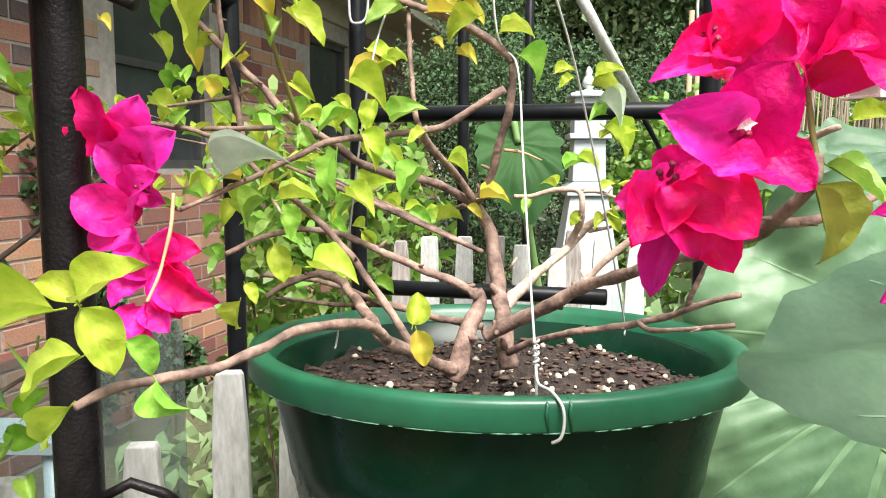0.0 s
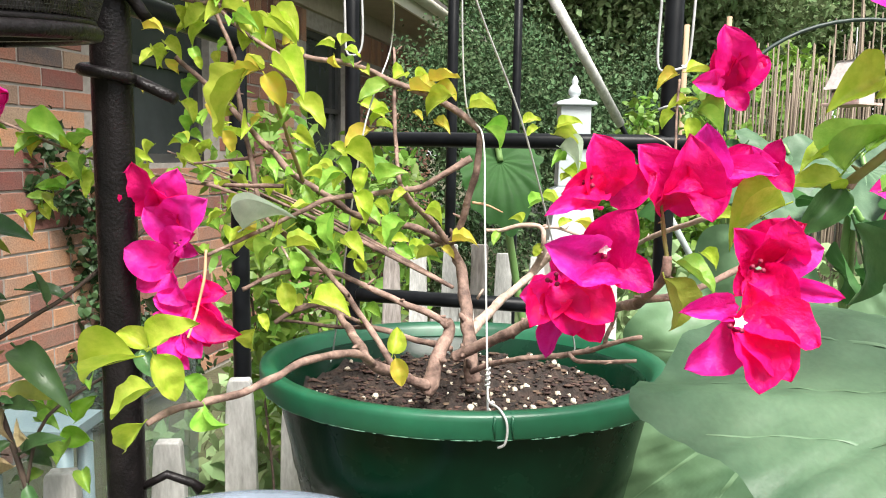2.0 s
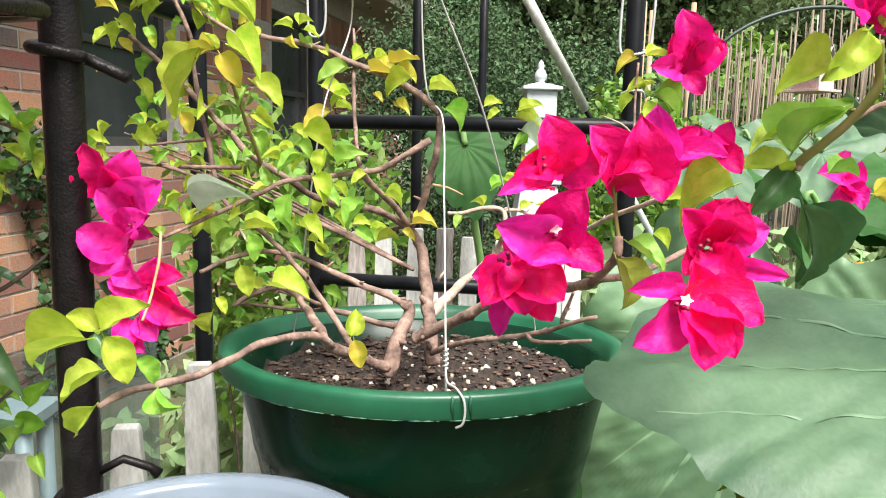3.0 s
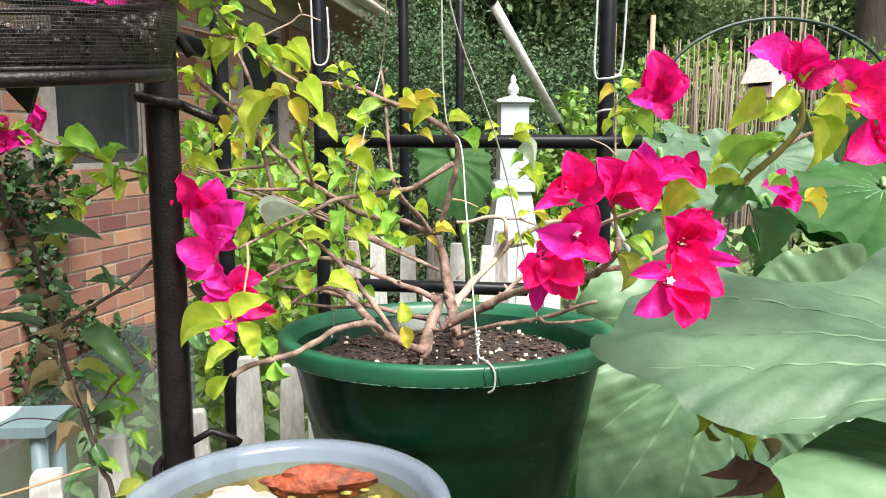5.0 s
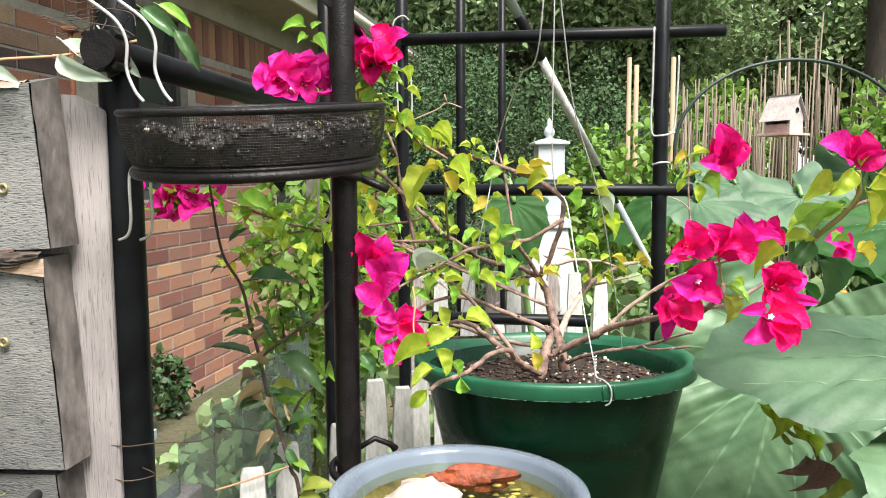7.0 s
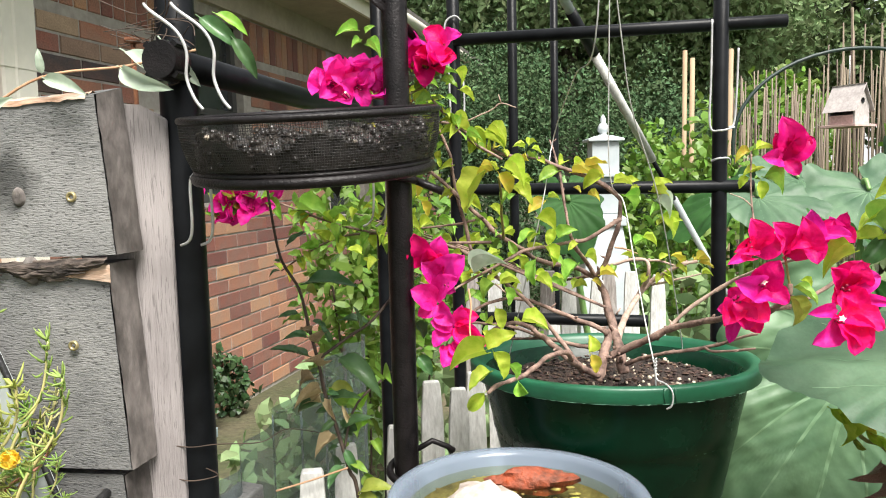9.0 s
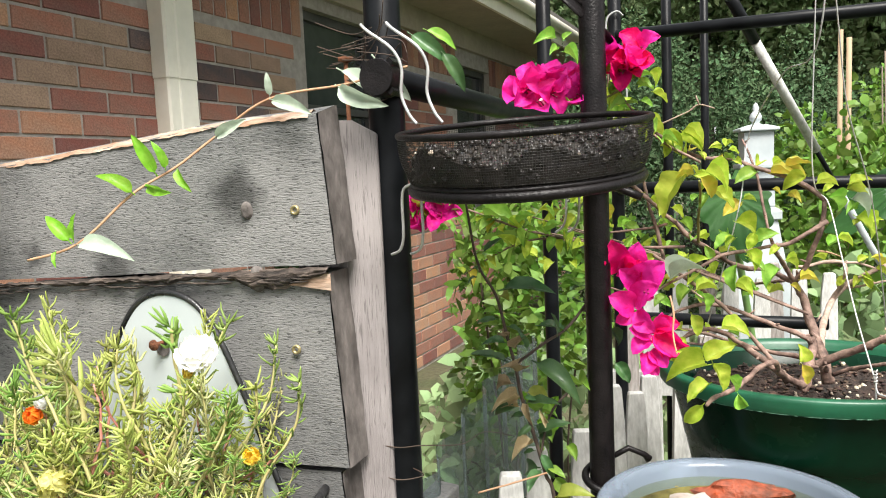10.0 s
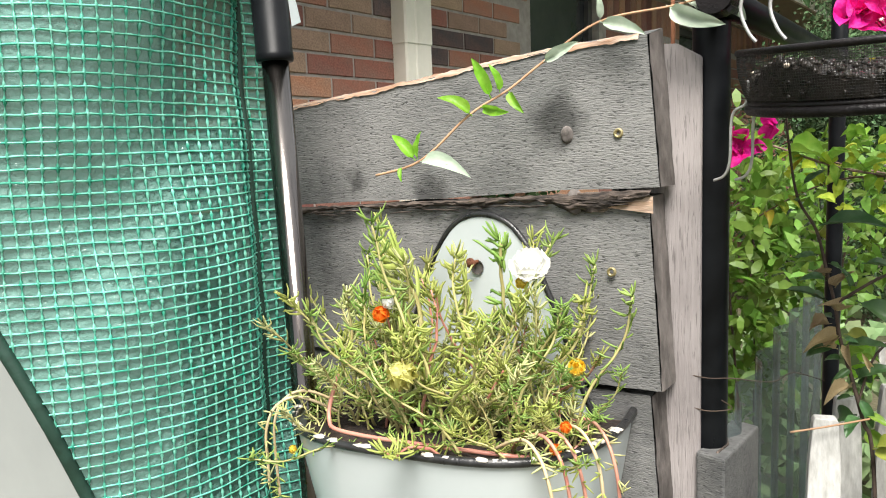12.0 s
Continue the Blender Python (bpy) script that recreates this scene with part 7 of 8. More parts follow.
set_leaves([((-0.165, 0.75, 1.452), (-0.191, 0.744, 1.444), M_lime, 1), ((-0.165, 0.75, 1.448), (-0.182, 0.744, 1.434), M_lime, 1), ((-0.126, 0.72, 1.446), (-0.128, 0.714, 1.423), M_lime, 1), ((-0.117, 0.72, 1.443), (-0.086, 0.714, 1.434), M_lime, 1), ((-0.124, 0.73, 1.441), (-0.107, 0.724, 1.45), M_lime, 1), ((-0.108, 0.74, 1.419), (-0.096, 0.734, 1.428), M_lime, 1), ((-0.271, 0.85, 1.412), (-0.257, 0.844, 1.406), M_yellow, 1), ((-0.245, 0.85, 1.439), (-0.262, 0.844, 1.427), M_lime, 1), ((-0.224, 0.85, 1.436), (-0.238, 0.844, 1.444), M_lime, 1), ((-0.257, 0.86, 1.445), (-0.244, 0.854, 1.428), M_lime, 1), ((-0.214, 0.85, 1.444), (-0.205, 0.844, 1.427), M_green, 1), ((-0.26, 0.85, 1.458), (-0.237, 0.844, 1.463), M_yellow, 1)])
for c, star in (((0.096, 0.470, 1.307), True), ((0.093, 0.490, 1.336), False), ((0.076, 0.468, 1.295), False), ((0.166, 0.478, 1.301), False), ((0.147, 0.448, 1.281), True), ((0.149, 0.502, 1.341), False), ((-0.155, 0.655, 1.285), False)):
    flower_heart(c, (-0.15, -0.9, 0.25), 0.026, star)
VINE = [(-0.342, 0.656, 1.403), (-0.339, 0.656, 1.372), (-0.33, 0.655, 1.318), (-0.312, 0.655, 1.284), (-0.302, 0.65, 1.244), (-0.293, 0.648, 1.206), (-0.288, 0.65, 1.174), (-0.276, 0.65, 1.132), (-0.265, 0.65, 1.089), (-0.255, 0.65, 1.046)]
vine_leaves(M_dark, [((-0.329, 0.65, 1.313), (-0.334, 0.63, 1.321)), ((-0.31, 0.655, 1.289), (-0.24, 0.62, 1.311)), ((-0.331, 0.655, 1.304), (-0.342, 0.64, 1.308)), ((-0.299, 0.65, 1.212), (-0.345, 0.62, 1.237)), ((-0.28, 0.65, 1.226), (-0.286, 0.64, 1.254)), ((-0.275, 0.65, 1.214), (-0.213, 0.6, 1.197)), ((-0.248, 0.65, 1.24), (-0.251, 0.64, 1.274)), ((-0.271, 0.65, 1.252), (-0.221, 0.66, 1.252)), ((-0.277, 0.65, 1.144), (-0.298, 0.63, 1.134)), ((-0.285, 0.65, 1.168), (-0.239, 0.62, 1.181)), ((-0.275, 0.65, 1.132), (-0.236, 0.63, 1.166)), ((-0.27, 0.65, 1.114), (-0.25, 0.63, 1.085)), ((-0.326, 0.66, 1.329), (-0.3, 0.67, 1.351))])
vine_leaves(M_dry, [((-0.292, 0.65, 1.2), (-0.297, 0.63, 1.225)), ((-0.29, 0.65, 1.174), (-0.327, 0.63, 1.172)), ((-0.282, 0.65, 1.168), (-0.281, 0.63, 1.148)), ((-0.275, 0.65, 1.126), (-0.31, 0.63, 1.116)), ((-0.299, 0.65, 1.241), (-0.313, 0.64, 1.246)), ((-0.294, 0.65, 1.226), (-0.282, 0.64, 1.251)), ((-0.261, 0.64, 1.149), (-0.269, 0.63, 1.164))])
SPRIG = [(-0.376, 0.56, 1.517), (-0.434, 0.55, 1.503), (-0.502, 0.53, 1.492), (-0.555, 0.52, 1.458), (-0.583, 0.5, 1.433), (-0.614, 0.475, 1.41), (-0.657, 0.455, 1.369), (-0.703, 0.448, 1.356)]
sprig_leaves(M_bush1, [((-0.597, 0.49, 1.425), (-0.607, 0.47, 1.463)), ((-0.588, 0.49, 1.43), (-0.587, 0.475, 1.456)), ((-0.611, 0.475, 1.409), (-0.63, 0.455, 1.436)), ((-0.604, 0.48, 1.417), (-0.572, 0.46, 1.409)), ((-0.583, 0.5, 1.432), (-0.568, 0.48, 1.412)), ((-0.662, 0.453, 1.369), (-0.678, 0.44, 1.399)), ((-0.66, 0.453, 1.37), (-0.654, 0.445, 1.397)), ((-0.676, 0.45, 1.364), (-0.674, 0.44, 1.351))])
sprig_leaves(M_pale, [((-0.502, 0.53, 1.492), (-0.457, 0.51, 1.477)), ((-0.501, 0.53, 1.493), (-0.499, 0.52, 1.515)), ((-0.66, 0.455, 1.368), (-0.609, 0.44, 1.371)), ((-0.555, 0.52, 1.458), (-0.518, 0.505, 1.473)), ((-0.444, 0.55, 1.503), (-0.399, 0.52, 1.475))])
# stems of the two vines
VB = Build().tube(spline(VINE + [(-0.24, 0.65, 0.8), (-0.22, 0.66, 0.4), (-0.25, 0.66, 0.0)], 6), [0.0012 + 0.0009 * min(1, i / 40) for i in range(6 * (len(VINE) + 2) + 1)], 8)
part("stem", VB, M_vinestem, climber)
part("stem", Build().tube(spline([(-0.294, 0.648, 1.21), (-0.262, 0.655, 1.232), (-0.235, 0.66, 1.25), (-0.20, 0.70, 1.29)], 5), 0.0016, 7), M_vinestem, climber)
part("stem", Build().tube(spline([(-0.27, 0.65, 1.11), (-0.255, 0.655, 1.16), (-0.215, 0.69, 1.19), (-0.20, 0.70, 1.22)], 5), 0.0013, 7), M_vinestem, climber)
part("tendril", Build().tube(spline([(-0.332, 0.60, 1.088), (-0.30, 0.61, 1.094), (-0.262, 0.62, 1.103)], 5), 0.001, 6), M_tanstem, climber)
for k in range(24):
    i = rnd(0.35, 1.0)
    j = min(len(VINE) - 2, int(i * (len(VINE) - 1)))
    p = V(VINE[j]).lerp(V(VINE[j + 1]), rnd(0, 1))
    d = V((rnd(-1, 1), rnd(-0.7, 0.8), rnd(-0.6, 0.5))).normalized() * rnd(0.02, 0.038)
    place_leaf(climber, ("curl" if k % 6 == 0 else "lance", k % 3), (M_dry, M_dark, M_olive, M_dark, M_green, M_dark)[k % 6], p + d * 0.15, p + d * (0.9 + 0.5 * (k % 3) / 2), spread=0.6, scale_w=1.3)
part("stem", Build().tube(spline(SPRIG, 6), 0.0012, 7), M_tanstem, board_vine)
twist = thing("wire_tangle", "tangle of thin dark tie wire on the post", "wire")
for k in range(16):
    c = V((-0.405, 0.585, 1.535)) + V((rnd(-0.03, 0.02), rnd(-0.02, 0.02), rnd(-0.012, 0.02)))
    part("wire", Build().tube(spline([c + V((-0.035, rnd(-0.01, 0.01), rnd(-0.015, 0.015))), c, c + V((rnd(0.0, 0.03), -0.02, rnd(-0.02, 0.03)))], 5), 0.0005, 5), M_vinestem, twist)
part("wire", Build().tube(spline([(-0.44, 0.575, 1.51), (-0.42, 0.58, 1.507), (-0.40, 0.583, 1.499), (-0.385, 0.585, 1.503)], 5), 0.0007, 5), M_vinestem, twist)
part("wire", Build().tube(spline([(-0.44, 0.578, 1.495), (-0.415, 0.58, 1.488), (-0.40, 0.583, 1.492)], 5), 0.0007, 5), M_vinestem, twist)
# long leaves over the rail
for b, t, mt in (((-0.375, 0.56, 1.548), (-0.332, 0.55, 1.520), M_dark), ((-0.345, 0.56, 1.53), (-0.318, 0.555, 1.492), M_dark), ((-0.41, 0.56, 1.53), (-0.375, 0.545, 1.485), M_pale), ((-0.445, 0.56, 1.52), (-0.395, 0.55, 1.493), M_pale),
                 ((-0.36, 0.56, 1.55), (-0.325, 0.56, 1.535), M_green)):
    place_leaf(board_vine, ("lance", 1), mt, b, t, spread=0.3)

# small leaves along the twigs that have no named ones
plain_lines = [l for i, l in enumerate(BRANCH_LINES) if not SIDE_FROM <= i < SIDE_TO]
for li, (line, count, start) in enumerate(list(zip(plain_lines, (25, 13, 16, 8), (0.3, 0.2, 0.1, 0.2))) + [(BRANCH_LINES[SIDE_FROM + i], c, s0) for i, c, s0 in ((4, 8, 0.3), (6, 6, 0.55), (10, 6, 0.3), (17, 6, 0.5), (18, 4, 0.5), (29, 4, 0.4), (5, 4, 0.6), (25, 4, 0.6))]):
    n = len(line)
    for k in range(count):
        i = min(n - 1, int(n * (start + (1 - start) * (k + rnd(0, 1)) / count)))
        p = line[i]
        a = line[min(n - 1, i + 1)] - line[max(0, i - 1)]
        a = a.normalized() if a.length > 0 else V((0, 0, 1))
        out = V((rnd(-1, 1), rnd(-1, 0.8), rnd(-0.3, 0.5)))
        out = (out - a * out.dot(a) * 0.6).normalized()
        mt = (M_lime, M_green, M_lime, M_green, M_lime, M_green, M_yellow if k % 2 else M_lime)[(k * 3 + li) % 7]
        place_leaf(bougainvillea, ("ovate", (k + li) % 5), mt, p, p + out * rnd(0.015, 0.027), face=(0.0, -0.5, 0.85), spread=0.5)
rear_lines = []
for k in range(4):
    e = V((-0.06 + rnd(-0.24, 0.10), rnd(0.86, 1.05), rnd(1.24, 1.40)))
    s = V((0.03, 0.76, 1.24))
    mid = s.lerp(e, 0.5) + V((rnd(-0.03, 0.03), 0, rnd(0.0, 0.05)))
    ln = spline([s, mid, e], 10)
    rear_lines.append(ln)
    part("branch", Build().tube(ln, [0.0017 - 0.0009 * i / len(ln) for i in range(len(ln))], 7), M_branch, bougainvillea)
for k in range(64):
    ln = rear_lines[k % 4]
    p = ln[random.randrange(6, len(ln))] + V((rnd(-0.06, 0.06), rnd(-0.03, 0.05), rnd(-0.05, 0.05)))
    d = V((rnd(-1, 1), rnd(-0.6, 0.6), rnd(-0.6, 0.6))).normalized() * rnd(0.018, 0.030)
    mt = (M_lime, M_green, M_lime, M_green, M_green, M_yellow if k % 4 == 0 else M_lime)[k % 6]
    place_leaf(bougainvillea, ("ovate", k % 5), mt, p, p + d, face=(0.0, -0.35, 0.95), spread=0.6)
# fresh shoots low on the climber
for k in range(10):
    p = V((rnd(-0.30, -0.22), rnd(0.66, 0.72), rnd(1.06, 1.20)))
    d = V((rnd(-1, 1), rnd(-0.6, 0.4), rnd(-0.5, 0.6))).normalized() * rnd(0.02, 0.032)
    place_leaf(climber, ("ovate", k % 5), M_green if k % 3 else M_bush1, p, p + d, spread=0.6)

# ---------------------------------------------------------------- elephant ears
def taro_leaf(attach, tip_dir, normal, L, mat, seed, narrow=(1.0, 1.0), droop=0.25, cup=0.12, wave=0.03, round_tip=False, stem_to=None, veins=True, edge=1.0, fine=False, label="large matte green elephant ear leaf"):
    x = V(tip_dir).normalized()
    n = V(normal)
    n = (n - x * n.dot(x)).normalized()
    y = n.cross(x)
    m = Matrix(((x.x, y.x, n.x, attach[0]), (x.y, y.y, n.y, attach[1]), (x.z, y.z, n.z, attach[2]), (0, 0, 0, 1)))
    keys = [(0, 1.0), (12, 0.93 if not round_tip else 0.98), (28, 0.80 if not round_tip else 0.88), (50, 0.66), (80, 0.56), (115, 0.55), (145, 0.56), (162, 0.47), (173, 0.28), (180, 0.06)]
    o = seed * 5.3

    def rad(th):
        t = abs(math.degrees(th))
        for (a, ra), (b, rb) in zip(keys, keys[1:]):
            if t <= b:
                k = (t - a) / (b - a)
                return ra + (rb - ra) * (k * k * (3 - 2 * k))
        return keys[-1][1]
    vein_angles = [0, 22, -22, 44, -44, 70, -70, 102, -102, 138, -138]

    def surf(th, f):
        r = rad(th) * f * (1 + edge * f * f * (0.05 * math.sin(th * 9 + o) + 0.035 * math.sin(th * 17 + 2 * o)))
        px, py = r * math.cos(th), r * math.sin(th) * (narrow[0] if th > 0 else narrow[1])
        z = -droop * px * abs(px) - cup * py * py + wave * f * noise.noise(V((px * 4 + o, py * 5, 1.5))) + wave * 1.1 * f ** 3 * math.sin(th * 9 + o + 2 * noise.noise(V((th * 2, o, 0)))) + wave * 0.35 * f * noise.noise(V((px * 11 + o, py * 13, 4.0)))
        if fine:                                  # side veins slanting from the midrib to the margin
            q = px - 0.75 * abs(py) ** 0.85
            z += 0.034 * (1 - f * f) * noise.noise(V((px * 2.2 + o, py * 2.6, 6.0))) - 0.011 * (1 - abs(math.sin(q * 13 + 0.7 * noise.noise(V((px * 3, py * 3, o)))))) ** 5 * min(1, abs(py) * 7) + 0.0022 * math.sin(q * 90 + 2 * noise.noise(V((px * 4, py * 4, o)))) - 0.006 * abs(noise.noise(V((px * 3 + o, py * 5, 8.0))))
        bent = th * (1 + 0.22 * f)
        near = min(abs((math.degrees(bent) - a + 180) % 360 - 180) for a in vein_angles)
        z -= 0.030 * max(0, 1 - near * max(r, 0.05) / (14.0 if fine else 5.0)) * (1 - f * 0.5)
        return V((px, py, z)) * L
    NT, NR = (288, 36) if fine else (144, 14)
    vs = [surf(0, 0.0)]
    fs = []
    for i in range(1, NR + 1):
        for k in range(NT):
            vs.append(surf(-math.pi + 2 * math.pi * (k + 0.5) / NT, i / NR))
    for k in range(NT - 1):
        fs.append((0, 1 + k, 2 + k))
    for i in range(NR - 1):
        for k in range(NT - 1):
            a = 1 + i * NT + k
            fs.append((a, a + NT, a + NT + 1, a + 1))
    plant = thing("elephant_ear", label, "elephant ear")
    ob = part("leaf_blade", Build().add([m @ v for v in vs], fs), mat, plant)
    if veins:
        for a in vein_angles:
            th = math.radians(a)
            w = (0.013 if a == 0 else 0.0095) * (1.0 if fine else 0.8)

            def ridge(u, v):
                """A low rounded rib lying along the blade, thinning out to the margin."""
                f = 0.03 + 0.90 * u
                side = (v - 0.5) * 2 * w * (1 - 0.8 * u)
                p = surf(th / (1 + 0.22 * f) + side / max(0.08, rad(th) * f), f)
                return m @ (p + V((0, 0, L * (0.0005 + 0.0012 * (1 - u)) * (1 - (2 * v - 1) ** 2) + (0.0003 if fine else -0.0002))))
            part("vein", Build().grid(ridge, 64 if fine else 28, 4), M_vein if mat is not M_tarolit else M_veinlit, ob)
    st = stem_to or (attach[0] + 0.03, attach[1] + 0.12, 0.0)
    part("stalk", Build().tube(spline([m @ V((0, 0, -0.002)), m @ V((-0.05 * L, 0, -0.2 * L)), V(st) + V((0, 0, 0.5)), st], 6), [0.006] * 6 + [0.008] * 6 + [0.012] * 7, 10), M_petiole, plant)
    return plant


taro_leaf((0.440, 0.450, 1.236), (-0.294, 0.155, -0.011), (-0.14, -0.2, 0.97), 0.332, M_taro, 1, narrow=(0.71, 0.80), droop=0.02, cup=-0.02, wave=0.030, round_tip=True, edge=0.25, fine=True, stem_to=(0.55, 0.85, 0))
taro_leaf((0.345, 0.80, 1.145), (-0.09, -0.05, -0.27), (-0.12, -0.80, 0.55), 0.285, M_tarolit, 2, droop=0.12, cup=0.05, wave=0.05, fine=True, stem_to=(0.45, 1.0, 0))
taro_leaf((0.415, 0.410, 1.172), (-0.212, -0.030, 0.004), (0.0, -0.24, 0.96), 0.218, M_tarolit, 3, narrow=(0.9, 0.75), droop=0.05, wave=0.030, round_tip=True, edge=0.2, fine=True, stem_to=(0.6, 0.75, 0))
taro_leaf((0.50, 0.95, 1.02), (-0.2, -0.1, -0.2), (-0.1, -0.7, 0.7), 0.30, M_taro, 4, stem_to=(0.6, 1.1, 0))
taro_leaf((0.13, 0.98, 0.98), (0.15, -0.1, -0.2), (0.0, -0.6, 0.8), 0.22, M_taroshade, 5, stem_to=(0.2, 1.2, 0))
taro_leaf((0.109, 1.58, 1.339), (0.03, -0.12, -0.2), (0.05, -0.8, 0.4), 0.135, M_taroshade, 6, veins=False, stem_to=(0.25, 1.75, 0), label="elephant ear leaf coloured dark for shade")
for k, (ax, ay, az, L, mt) in enumerate(((0.80, 1.60, 1.24, 0.30, M_taroshade), (0.98, 1.95, 1.34, 0.36, M_taro), (1.15, 1.75, 1.27, 0.36, M_taroshade), (0.74, 1.40, 1.10, 0.30, M_taroshade), (0.66, 1.9, 1.33, 0.26, M_taro),
                                         (0.98, 1.42, 1.13, 0.32, M_taroshade), (0.55, 1.30, 1.04, 0.26, M_taroshade), (1.35, 2.2, 1.38, 0.40, M_taro), (0.85, 1.15, 0.92, 0.30, M_taroshade), (1.2, 1.35, 1.02, 0.36, M_taroshade),
                                         (0.85, 2.6, 1.32, 0.32, M_taroshade), (1.6, 1.95, 1.25, 0.38, M_taroshade), (0.62, 0.95, 0.83, 0.28, M_taroshade), (1.08, 2.6, 1.37, 0.36, M_taro))):
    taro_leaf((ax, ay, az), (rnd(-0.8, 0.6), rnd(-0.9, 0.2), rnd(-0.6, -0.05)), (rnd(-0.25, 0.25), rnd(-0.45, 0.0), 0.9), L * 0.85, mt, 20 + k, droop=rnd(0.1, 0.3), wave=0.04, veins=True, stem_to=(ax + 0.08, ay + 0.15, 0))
# curled dying leaves under the big blade
curl = thing("withered_leaf", "curled withered yellow and brown leaf on a stalk", "leaf")
part("stalk", Build().tube(spline([(0.235, 0.625, 1.165), (0.255, 0.61, 1.13), (0.285, 0.605, 1.10), (0.33, 0.64, 0.9), (0.36, 0.7, 0.0)], 5), 0.0022, 7), M_shoot, curl)
for i, (b, t, mt, wide) in enumerate((((0.214, 0.598, 1.166), (0.240, 0.585, 1.148), M_lime, 0.9), ((0.222, 0.598, 1.162), (0.246, 0.585, 1.128), M_lime, 0.9), ((0.244, 0.60, 1.150), (0.262, 0.585, 1.134), M_yellow, 0.8), ((0.250, 0.60, 1.142), (0.276, 0.585, 1.126), M_lime, 0.8),
                                       ((0.264, 0.60, 1.130), (0.282, 0.585, 1.112), M_lime, 0.8), ((0.240, 0.60, 1.136), (0.252, 0.59, 1.118), M_olive, 0.7),
                                       ((0.270, 0.60, 1.110), (0.246, 0.585, 1.088), M_deadred, 1.2), ((0.276, 0.60, 1.108), (0.268, 0.582, 1.068), M_deadred, 1.2), ((0.280, 0.60, 1.104), (0.300, 0.59, 1.090), M_deadred, 0.8), ((0.302, 0.60, 1.09), (0.284, 0.585, 1.058), M_olive, 1.0), ((0.292, 0.61, 1.118), (0.308, 0.60, 1.100), M_dry, 0.9))):
    place_leaf(curl, ("curl", i % 3), mt, b, t, face=(0.0, -0.85, 0.4), scale_w=wide)
chil = thing("orange_pepper", "small orange-red pepper among the leaves", "pepper")
part("fruit", Build().lathe([(0.0, -0.03), (0.006, -0.026), (0.009, -0.008), (0.007, 0.004), (0.0, 0.006)], 12, (0.66, 1.2, 1.18)), M_orangefl, chil)
part("stem", Build().tube([(0.66, 1.2, 1.186), (0.672, 1.22, 1.2), (0.70, 1.30, 0.0)], 0.0016, 6), M_petiole, chil)

# ---------------------------------------------------------------- white wire clips on the trellis posts
for pts, lab in (([(-0.128, 1.375, 1.70), (-0.14, 1.37, 1.708), (-0.158, 1.37, 1.695), (-0.160, 1.37, 1.655), (-0.154, 1.37, 1.63), (-0.152, 1.37, 1.55), (-0.150, 1.37, 1.51), (-0.14, 1.365, 1.502), (-0.128, 1.37, 1.51), (-0.124, 1.37, 1.54), (-0.126, 1.37, 1.60)], "wire"),
                 ([(0.352, 1.22, 1.61), (0.350, 1.22, 1.54), (0.346, 1.22, 1.482), (0.335, 1.215, 1.474)], "wire"),
                 ([(0.306, 1.22, 1.66), (0.305, 1.22, 1.56), (0.304, 1.22, 1.478), (0.318, 1.21, 1.468), (0.345, 1.215, 1.474)], "wire"),
                 ([(0.312, 1.235, 1.416), (0.322, 1.225, 1.42), (0.34, 1.228, 1.42), (0.347, 1.24, 1.412)], "wire")):
    cl = thing("wire_clip", "white coated wire clip round a trellis post", "clip", "trellis clips")
    part("wire", Build().tube(spline(pts, 6), 0.0019, 8), M_whitewire, cl)

# ---------------------------------------------------------------- moss roses in the enamel planter
moss_rose = thing("moss_rose", "sprawling moss rose with needle leaves and small flowers", "flowering plant")


STEM_TIPS = []


def rose_stem(seed, length, bend, leafmat):
    rs = random.Random(seed)
    line = [V((0, 0, 0))]
    d = V((0, 0, 1))
    sway = rs.uniform(-0.07, 0.07)
    for i in range(16):
        d = (d + V((bend * 0.075 + rs.uniform(-0.28, 0.28), sway + rs.uniform(-0.28, 0.28), 0.05 - abs(bend) * 0.03 + (0.22 if i > 9 else 0)))).normalized()
        line.append(line[-1] + d * length / 16)
    b = Build().tube(spline(line, 2), [0.0020 - 0.0009 * i / 32 for i in range(33)], 6)
    leaves_b = Build()
    for i in range(2, 17):
        n = rs.choice((1, 2, 2, 3)) if i < 14 else (5, 6, 9)[i - 14]
        for k in range(n):
            a = rs.uniform(0, 6.283)
            t = V((math.cos(a), math.sin(a), rs.uniform(-0.2, 1.0) if i < 14 else rs.uniform(-0.1, 1.3))).normalized()
            L = rs.uniform(0.010, 0.022) * (1.0 if i < 14 else 0.85)
            p = line[i] + V((0, 0, rs.uniform(-0.004, 0.004)))
            leaves_b.tube([p, p + t * L * 0.4 + V((0, 0, -0.0006)), p + t * L * 0.8 + V((0, 0, rs.uniform(-0.001, 0.003))), p + t * L + V((0, 0, rs.uniform(0.0, 0.004)))], [0.0006, 0.0011, 0.0010, 0.0003], 5)
    STEM_TIPS.append(line[-1].copy())
    stalk_me, leaf_me = b.mesh("stem"), leaves_b.mesh("needle_leaves")
    stalk_me.materials.append(M_succstem if seed % 6 else M_succpink)
    leaf_me.materials.append(leafmat)
    return stalk_me, leaf_me


def plant_stem(k, m):
    """One stem in its place, with its tufts of needle leaves."""
    st = piece("stem", STEMS[k][0], moss_rose, m)
    tagged(piece("needle_leaves", STEMS[k][1], st, Matrix.Identity(4)), kind="stuff")


